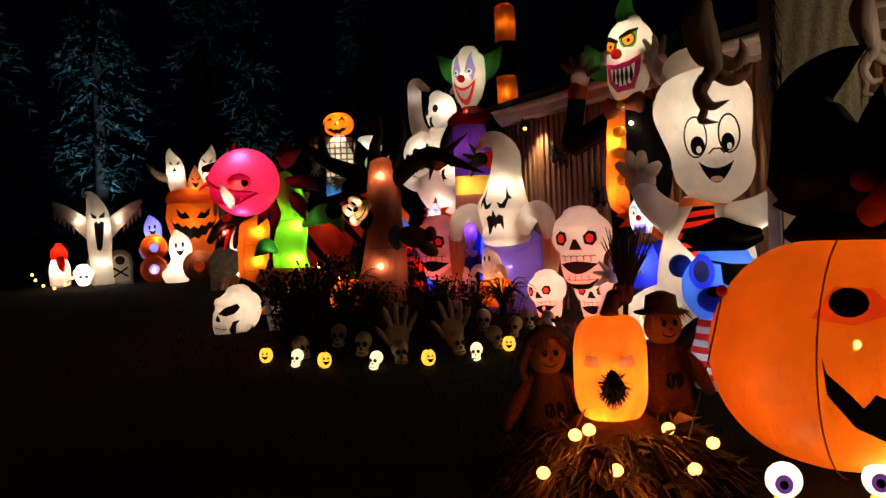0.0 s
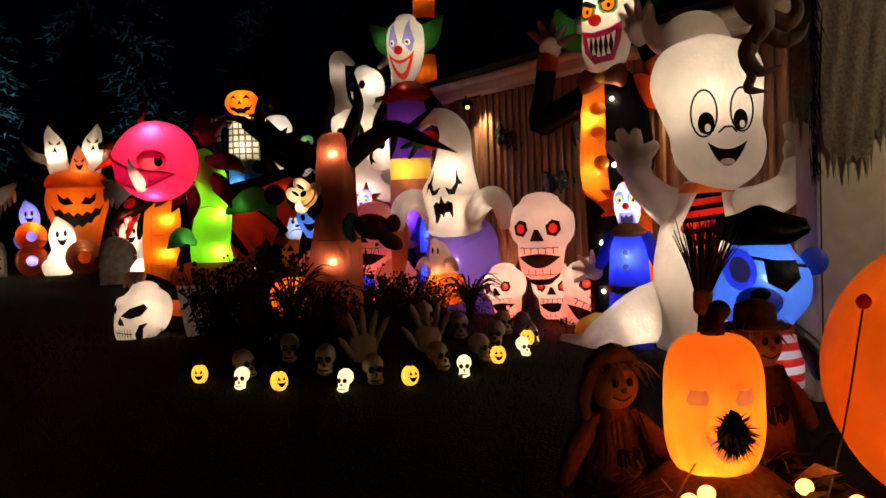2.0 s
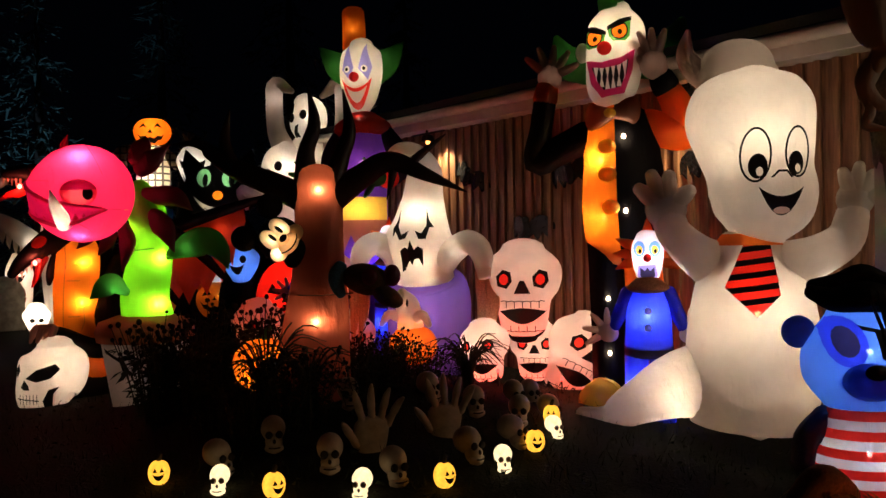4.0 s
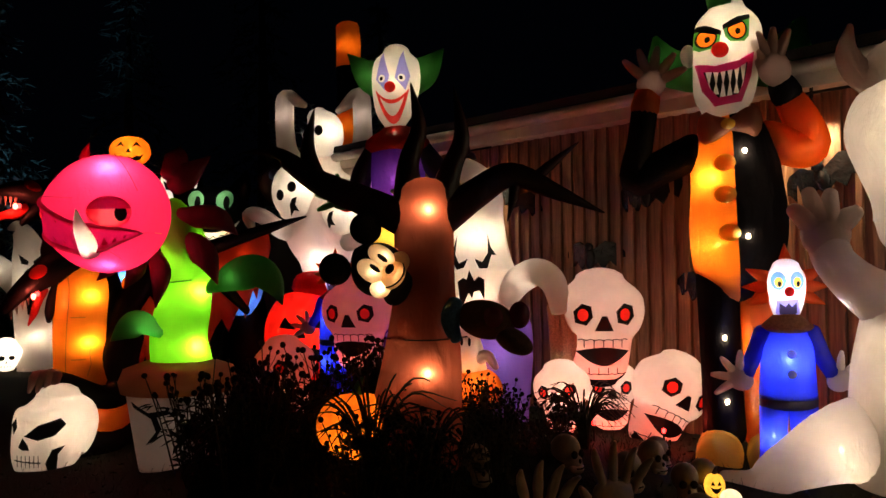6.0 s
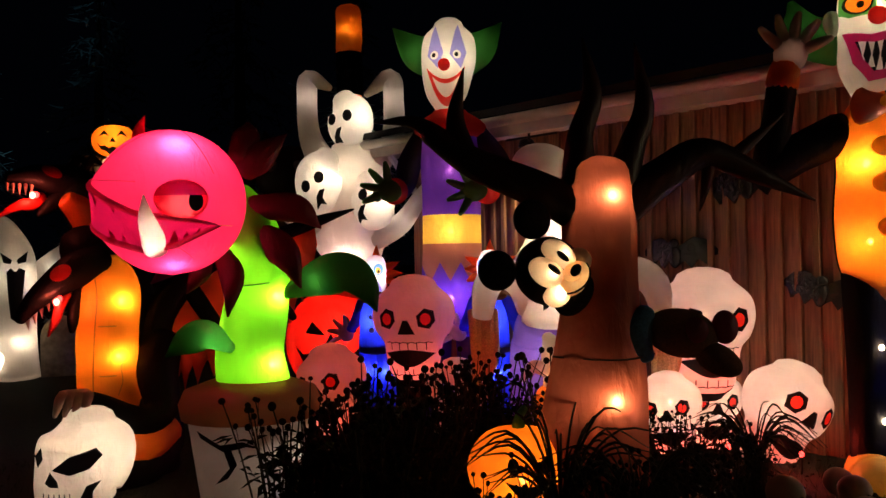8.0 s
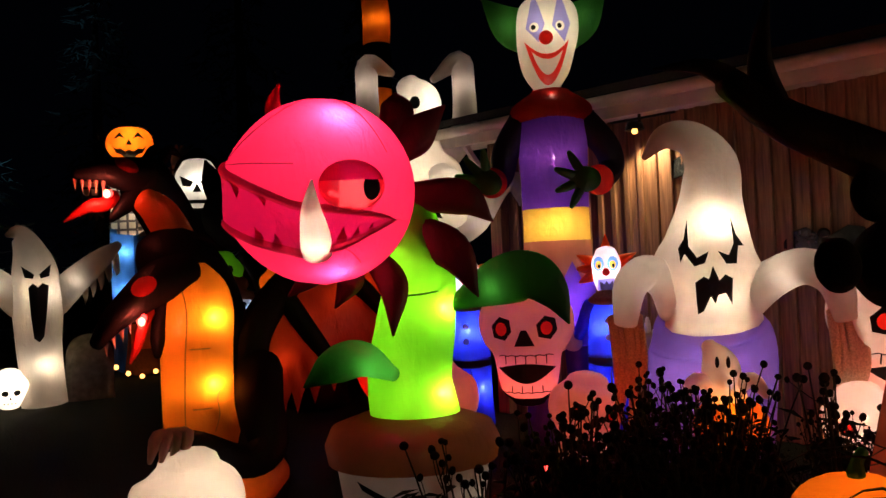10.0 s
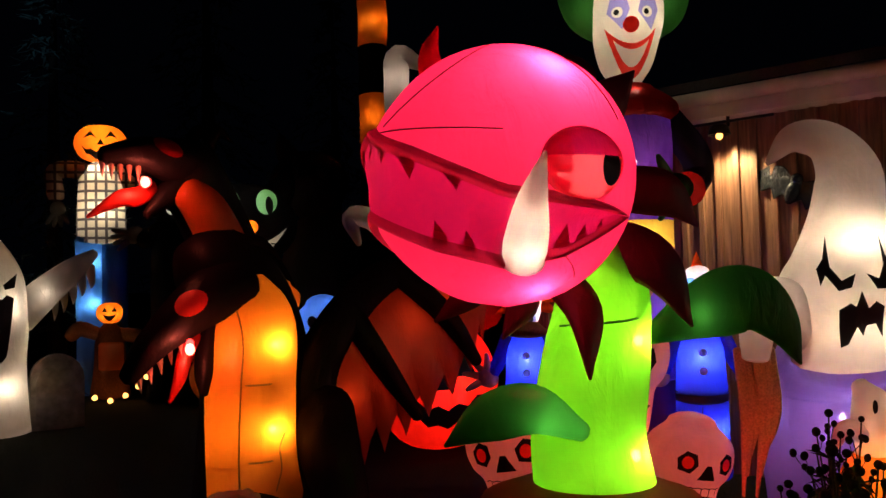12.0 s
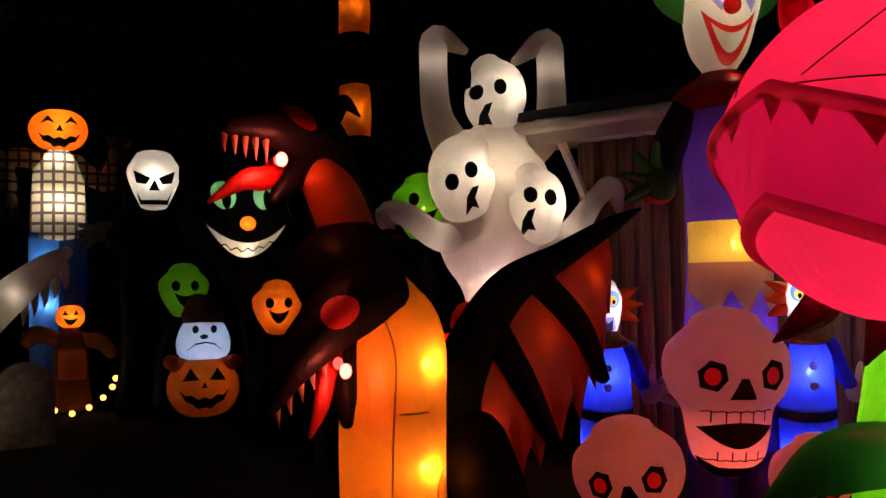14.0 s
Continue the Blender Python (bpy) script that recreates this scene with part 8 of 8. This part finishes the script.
def reaper():
    ob = thing("reaper", "black robed inflatable reaper with a glowing white skull face", "inflatable reaper", stand(-1.66, 20.75, 0.0, -3.8, 8))
    r = B()
    tube(r, [(0, 0.05), (0, 0.9), (0, 1.8), (0, 2.5), (0, 2.8)], [0.5, 0.42, 0.42, 0.36, 0.2], 22, 5, (0.1, 0.4), 0.7)
    tube(r, [(0, 0.12, 2.7), (0, 0.14, 3.1), (0, 0.14, 3.45), (0, 0.16, 3.65)], [0.36, 0.4, 0.34, 0.1], 20, 5, (0.4, 0.6), 0.7)
    part("robe", r, BLACK, ob)
    f = B()
    tube(f, [(0, -0.18, 2.74), (0, -0.18, 2.95), (0, -0.18, 3.2), (0, -0.18, 3.4)], [0.17, 0.27, 0.34, 0.24], 22, 5, (0.4, 0.5), 0.45)
    marks = [cut(f, [(-0.26, 3.2), (-0.05, 3.1), (-0.1, 3.02), (-0.22, 3.04)]), cut(f, [(0.26, 3.2), (0.05, 3.1), (0.1, 3.02), (0.22, 3.04)]), cut(f, [(-0.07, 2.94), (0, 3.08), (0.07, 2.94)]), cut(f, [(-0.22, 2.93), (-0.16, 2.82), (0.16, 2.82), (0.22, 2.93), (0.17, 2.76), (-0.17, 2.76)])]
    p = part("skull_face", f, WHITE, ob)
    for nme, m in zip(("eye_socket", "eye_socket", "nose_hole", "mouth"), marks):
        part(nme, m, PRINT, p)
    for s in (-1, 1):
        a = B()
        tube(a, [(0.25 * s, 0, 2.5), (0.45 * s, -0.05, 2.35), (0.52 * s, -0.1, 2.4)], [0.15, 0.13, 0.14], 14, 4)
        part("sleeve", a, BLACK, ob)
        h = B()
        paw(h, 0.62 * s, -0.14, 2.42, 105 * s, 1.5, 4, 60)
        part("hand", h, GREY, ob)
    bulb_in(ob, 0, -0.2, 3.1, 3.6, (1, 0.95, 0.85))


reaper()


def black_cat():
    ob = thing("black_cat", "huge black inflatable cat with green eyes and a toothy grin", "inflatable cat", stand(-1.2, 18.6, 0.0, -3.2, 7))
    b = B()
    tube(b, [(0.52, 0.3, 0.05), (0.5, 0.3, 0.8), (0.3, 0.2, 1.6), (0.05, 0.1, 2.0)], [0.38, 0.36, 0.33, 0.3], 22, 5, (0.1, 0.4), 0.8)
    part("body", b, BLACK, ob)
    h = B()
    ball(h, (0, 0, 2.42), (0.66, 0.5, 0.52), (0, 0, 0), 36, 24)
    eyes = []
    for cx in (-0.2, 0.25):
        e = cut(h, oval(cx, 2.68, 0.13, 0.17, 16, 12 if cx < 0 else -12))
        p = cut(e, oval(cx + 0.03, 2.63, 0.05, 0.12, 12))
        eyes.append((e, p))
    nose = cut(h, oval(0.05, 2.36, 0.09, 0.08, 14))
    grin = cut(h, smile(0.05, 2.2, 0.5, 0.26, 0.9, 14))
    teeth = cut(grin, smile(0.05, 2.15, 0.44, 0.16, 1.3, 14))
    zig = [(-0.42 + 0.06 * i, 2.3 - 0.2 * (1 - (i / 7.5 - 1) ** 2) - 0.04 * (i % 2)) for i in range(16)]
    gap = cut(teeth, zig + [(x, z - 0.016) for x, z in zig[::-1]])
    part("head", h, BLACK, ob)
    for e, p in eyes:
        q = part("eye", e, TEAL, ob, "green glowing eye")
        part("pupil", p, PRINT, q)
    part("nose", nose, ORANGE, ob, "orange nose")
    g = part("mouth", grin, PRINT, ob)
    part("teeth", teeth, WHITE, g)
    part("tooth_gap", gap, PRINT, g)
    for s in (-1, 1):
        ear = B()
        tube(ear, [(0.4 * s, 0, 2.75), (0.5 * s, 0, 2.95), (0.58 * s, 0, 3.2)], [(0.2, 0.1), (0.15, 0.08), (0.02, 0.02)], 14, 4)
        part("ear", ear, BLACK, ob)
    bulb_in(ob, 0.0, -0.28, 2.62, 3.0, (1.0, 0.95, 0.75), 0.02)
    bulb_in(ob, 0.05, -0.38, 2.36, 0.8, WARM, 0.02)
    bulb_in(ob, 0.05, -0.3, 2.12, 0.6, WARM, 0.02)


black_cat()


def dark_beast():
    """A large unlit dark animal with a striped tail that stands behind the others."""
    ob = thing("dark_cat", "large dark brown inflatable cat with a tall striped tail", "inflatable cat", stand(1.2, 21.6, 0.0, -3.5, 8))
    b = B()
    tube(b, [(-0.5, 0.05), (-0.5, 1.0), (-0.4, 2.0), (-0.3, 2.7)], [0.8, 0.75, 0.7, 0.5], 22, 5, (0.1, 0.5), 0.8)
    part("body", b, BARKCLOTH, ob)
    h = B()
    ball(h, (-0.6, -0.4, 3.3), (0.65, 0.6, 0.55))
    for s in (-0.3, 0.3):
        tube(h, [(-0.6 + s, -0.3, 3.7), (-0.6 + s * 1.4, -0.3, 3.95), (-0.6 + s * 1.6, -0.3, 4.15)], [(0.2, 0.1), (0.14, 0.08), (0.02, 0.02)], 14, 4)
    part("head", h, BARKCLOTH, ob)
    for s in (-0.22, 0.22):
        e = B()
        ball(e, (-0.6 + s, -0.9, 3.4), (0.12, 0.08, 0.12))
        part("eye", e, GREY, ob)
    z = 0.68
    k = 0
    while z < 6.3:
        t = B()
        top = min(z + 0.85, 6.63)
        tube(t, [(0.5, 0.3, z), (0.52, 0.3, (z + top) / 2), (0.5, 0.3, top)], [0.25, 0.26, 0.25], 20, 3, (0, 0.5 if top > 6.5 else 0))
        part("tail_band", t, BLACK if k % 2 else ORANGE, ob, "black tail band" if k % 2 else "orange tail band")
        if k % 2 == 0 and z > 3:
            bulb_in(ob, 0.5, 0.2, (z + top) / 2, 0.8)
        z, k = top, k + 1


dark_beast()


def bulldog():
    ob = thing("dog_on_pumpkin", "white bulldog in a cap sitting in an orange pumpkin", "inflatable dog", stand(-1.24, 19.9, 0.0, -3.9, 8.6))
    g = B()
    gourd(g, (0, 0, 0.42), (0.45, 0.42, 0.42), 9, 0.06)
    face = [cut(g, [(-0.26, 0.52), (-0.16, 0.68), (-0.06, 0.54)]), cut(g, [(0.26, 0.52), (0.16, 0.68), (0.06, 0.54)]), cut(g, [(-0.04, 0.44), (0, 0.52), (0.04, 0.44)]), cut(g, jag(-0.3, 0.3, 0.42, 0.2, 8))]
    p = part("pumpkin", g, ORANGE, ob)
    for nme, f in zip(("eye", "eye", "nose", "mouth"), face):
        part(nme, f, PRINT, p)
    h = B()
    tube(h, [(0, -0.05, 0.85), (0, -0.05, 1.0), (0, -0.05, 1.2), (0, -0.05, 1.3)], [(0.32, 0.22), (0.33, 0.25), (0.26, 0.22), (0.15, 0.15)], 24, 5, (0.4, 0.5))
    marks = [cut(h, oval(-0.1, 1.15, 0.04, 0.05, 12)), cut(h, oval(0.12, 1.15, 0.04, 0.05, 12)), cut(h, oval(0.0, 1.06, 0.05, 0.03, 12)), cut(h, [(-0.22, 0.88), (-0.1, 0.98), (0.02, 1.0), (0.12, 0.98), (0.23, 0.88), (0.12, 0.96), (0.02, 0.98), (-0.1, 0.96)])]
    hd = part("head", h, WHITE, ob)
    for nme, m in zip(("eye", "eye", "nose", "mouth"), marks):
        part(nme, m, PRINT, hd)
    c = B()
    tube(c, [(0.0, -0.05, 1.3), (0.02, -0.05, 1.42), (0.1, -0.05, 1.48)], [(0.27, 0.22), (0.22, 0.2), (0.1, 0.1)], 16, 4)
    part("cap", c, BROWN, ob)
    for s in (-1, 1):
        a = B()
        tube(a, [(0.3 * s, -0.1, 0.7), (0.4 * s, -0.25, 0.76), (0.36 * s, -0.38, 0.78)], [0.1, 0.09, 0.07], 12, 4)
        part("paw", a, ORANGE, ob)
    bulb_in(ob, 0.02, -0.1, 1.02, 2.2, (0.3, 0.55, 1.0))
    bulb_in(ob, 0, -0.1, 0.5, 0.6)


bulldog()


def face_lantern(x, y, z, r, mat, label, watts, colour=WARM, tall=1.2):
    """A glowing face on a dark padded body that stands on the ground."""
    ob = thing("face_lantern", label, "inflatable figure", stand(x, y, 0.0, -3.6, 8), "glowing faces")
    b = B()
    tube(b, [(0, 0.1, 0.05), (0, 0.1, z * 0.5), (0, 0.1, z - r * 0.8)], [r * 1.3, r * 1.1, r * 0.6], 18, 4, (0.1, 0.4))
    part("body", b, BLACK, ob)
    h = B()
    tube(h, [(0, z - r * 0.8), (0, z - r * 0.2), (0, z + r * 0.4), (0, z + r * 0.8)], [r * 0.5, r * 0.85, r * 0.95, r * 0.6], 20, 4, (0.5, 0.6))
    marks = [cut(h, oval(-0.35 * r, z + 0.25 * r, 0.16 * r, 0.2 * r, 12)), cut(h, oval(0.35 * r, z + 0.25 * r, 0.16 * r, 0.2 * r, 12)), cut(h, smile(0, z - 0.15 * r, 0.4 * r, 0.4 * r))]
    p = part("head", h, mat, ob)
    for nme, m in zip(("eye", "eye", "mouth"), marks):
        part(nme, m, PRINT, p)
    bulb_in(ob, 0, -r * 0.3, z, watts, colour)


face_lantern(-1.39, 20.25, 1.61, 0.33, GREEN, "green glowing face on a dark robed figure", 0.5)
face_lantern(-0.95, 18.0, 1.42, 0.28, ORANGE, "orange glowing face on a dark robed figure", 1.0)
face_lantern(0.3, 16.94, 2.46, 0.34, GREEN, "green glowing face on a dark robed figure", 0.7)
face_lantern(-0.9, 16.4, 1.2, 0.3, SKYBLUE, "blue glowing face on a dark robed figure", 1.4, COOL)


def small_scarecrow():
    head, body, arms, box_ = B(), B(), B(), B()
    gourd(head, (0, 0, 1.33), (0.2, 0.18, 0.18), 8, 0.06, 40, 12)
    marks = [cut(head, o) for o in ([(-0.11, 1.35), (-0.07, 1.42), (-0.03, 1.35)], [(0.11, 1.35), (0.07, 1.42), (0.03, 1.35)], smile(0, 1.29, 0.1, 0.08))]
    tube(body, [(0, 0.05), (0, 0.5), (0, 1.0), (0, 1.15)], [0.3, 0.24, 0.2, 0.1], 16, 4, (0.1, 0.3))
    tube(arms, [(-0.15, 1.0), (-0.42, 1.1), (-0.55, 1.0)], [0.1, 0.12, 0.1], 12, 4)
    tube(arms, [(0.15, 1.0), (0.42, 0.95), (0.55, 0.8)], [0.1, 0.12, 0.1], 12, 4)
    box(box_, (0.02, -0.25, 0.68), (0.36, 0.1, 0.42), (0, 0, 0), 0.04)
    ob = single("small_scarecrow", "small pumpkin-headed scarecrow holding an orange sack", "inflatable scarecrow", stand(-2.56, 21.7, 0.0, -3.8, 8.6, 0.98), [(m, PRINT) for m in marks] + [(head, AMBER), (body, RAFFIA), (arms, SACK), (box_, ORANGE)])
    bulb_in(ob, 0, -0.06, 1.33, 0.9)
    # fill lamp added in mid-air before the sack, no real source there
    lamp("sack_light", "POINT", ob.matrix_basis @ pose(0.0, -0.7, 1.0), 0.8, (1.0, 0.6, 0.3), 0.04)


small_scarecrow()


def wall_bat(s, z, span, lean, mat):
    x, y, _ = along(s, 0.06)
    ob = thing("wall_bat", "glossy black foil bat pinned to the timber wall", "bat decoration", pose(x, y, z, 0, 0, WALLTURN) @ pose(0, 0, 0, 0, lean, 0) @ Matrix.Scale(span, 4), "bats on the wall")
    b = B()
    ball(b, (0, -0.01, 0), (0.07, 0.06, 0.13), (0, 0, 0), 12, 8)
    ball(b, (0, -0.03, 0.13), (0.06, 0.05, 0.055), (0, 0, 0), 12, 8)
    part("body", b, mat, ob)
    for sd in (-1, 1):
        w = B()
        o = [(0.03 * sd, 0.1), (0.2 * sd, 0.2), (0.34 * sd, 0.17), (0.5 * sd, 0.02), (0.4 * sd, 0.0), (0.34 * sd, -0.1), (0.25 * sd, -0.03), (0.17 * sd, -0.13), (0.1 * sd, -0.05), (0.03 * sd, -0.1)]
        slab(w, o, 0.03)
        bmesh.ops.rotate(w, verts=w.verts, cent=(0, 0, 0), matrix=Matrix.Rotation(radians(14 * sd), 3, "Z"))
        part("wing", w, mat, ob, "", False)


# ---- dark firs behind the garden, lit by a blue flood lamp ----
def fir(height, seed):
    rng = np.random.default_rng(seed)
    ob = thing("fir_tree", "tall fir with drooping boughs in faint blue light", "tree", pose(0, 0, 0), "firs behind the garden")
    t = B()
    tube(t, [(0, 0), (0.05, height * 0.5), (0, height)], [height * 0.022, height * 0.014, 0.02], 12, 4, (0.1, 0.3))
    part("trunk", t, BARK, ob)
    c = B()
    for i in range(int(height * 16)):
        f = rng.uniform(0.06, 0.99)
        z, a = height * f, rng.uniform(0, 6.28)
        ln = (1 - f) ** 0.8 * height * 0.24 * rng.uniform(0.6, 1.1) + 0.15
        ca, sa = math.cos(a), math.sin(a)
        p0, p1, p2 = Vector((0, 0, z)), Vector((ca * ln * 0.55, sa * ln * 0.55, z - ln * 0.12)), Vector((ca * ln, sa * ln, z - ln * 0.42))
        for k in range(14):
            u = rng.uniform(0.12, 1)
            p = p0 * (1 - u) ** 2 + p1 * 2 * u * (1 - u) + p2 * u * u
            q = Vector((ca + rng.normal(0, 0.8), sa + rng.normal(0, 0.8), -0.4 + rng.normal(0, 0.35))).normalized()
            s = Vector((-q.y, q.x, rng.normal(0, 0.3))).normalized() * rng.uniform(0.025, 0.06)
            l = rng.uniform(0.16, 0.36)
            c.faces.new([c.verts.new(v) for v in (p - s, p + s, p + q * l + s * 0.3, p + q * l * 1.15, p + q * l - s * 0.3)])
    part("crown", c, NEEDLE, ob, "drooping needle boughs", False)
    return ob


def firs():
    kinds = [fir(12.0, 1), fir(9.5, 2)]
    spots = [(-11.8, 30.0, 1.0), (-6.4, 30.5, 1.0), (-16.5, 31, 1.1), (-3.0, 34, 1.2), (-9.2, 35, 1.2), (-20, 27, 1.0), (1.5, 36, 1.2), (6.5, 38, 1.3), (-14, 36, 1.2), (-24, 32, 1.2)]
    for i, (x, y, s) in enumerate(spots):
        m = pose(x, y, 0, 0, 0, 57 * i) @ Matrix.Scale(s, 4)
        if i < 2:
            kinds[i].matrix_basis = m
        else:
            copy_thing(kinds[i % 2], m)
    for x, y, tx, ty, tz, w in ((-10.0, 25.8, -11.8, 30.0, 5.0, 2000), (-6.9, 26.3, -6.4, 30.5, 5.8, 600)):
        fl = thing("flood_lamp", "small ground flood lamp with blue glass behind the figures", "flood lamp", pose(x, y, 0.0), "blue flood lamps")
        b = B()
        box(b, (0, 0, 0.16), (0.22, 0.12, 0.18), (-30, 0, 0), 0.02)
        part("housing", b, IRON, fl)
        st = B()
        tube(st, [(0, 0, 0), (0, 0, 0.1)], [0.02, 0.02], 8, 1)
        part("spike", st, IRON, fl)
        lamp("flood_light", "SPOT", look((x, y + 0.15, 0.4), (tx, ty, tz)), w, (0.3, 0.58, 1.0), 0.1, None, 40)


firs()


def battens():
    """Upright cover strips of the timber wall, every one a piece of its own."""
    b = B()
    box(b, (0, 0, 1.46), (0.055, 0.04, 2.92), (0, 0, 0), 0.006)
    me = mesh_of("batten", b, TIMBER, False)
    for i in range(72):
        p = new("batten", me)
        p.parent = wall
        x, y, _ = along(0.22 + 0.155 * i, -0.005)
        p.matrix_basis = pose(x, y, 0, 0, 0, WALLTURN)


battens()


for s_, z_, span_, lean_ in ((2.4, 2.27, 0.8, 24), (3.47, 1.62, 0.85, 0), (4.16, 2.2, 0.9, -10), (4.77, 1.3, 0.8, 10), (5.86, 2.2, 0.85, -18)):
    wall_bat(s_, z_, span_, lean_, FOIL)


def red_stake(x, y, watts):
    """A small red garden lamp on a stake."""
    z = rise(x, y)
    ob = thing("red_stake_lamp", "small red garden lamp on a stake among the stems", "garden lamp", pose(x, y, z), "red stake lamps")
    s = B()
    tube(s, [(0, 0, -0.03), (0, 0, 0.12)], [0.008, 0.008], 6, 1)
    part("stake", s, IRON, ob)
    b = B()
    ball(b, (0, 0, 0.14), (0.016, 0.016, 0.02), (0, 0, 0), 10, 8)
    part("bulb", b, REDLED, ob, "red glowing bulb")
    lamp("red_light", "POINT", pose(x, y, z + 0.19), watts, (1.0, 0.06, 0.03), 0.02)


red_stake(1.12, 9.75, 4.0)
red_stake(1.72, 9.75, 9.0)
red_stake(-0.75, 11.1, 4.5)
red_stake(-0.15, 11.2, 3.5)
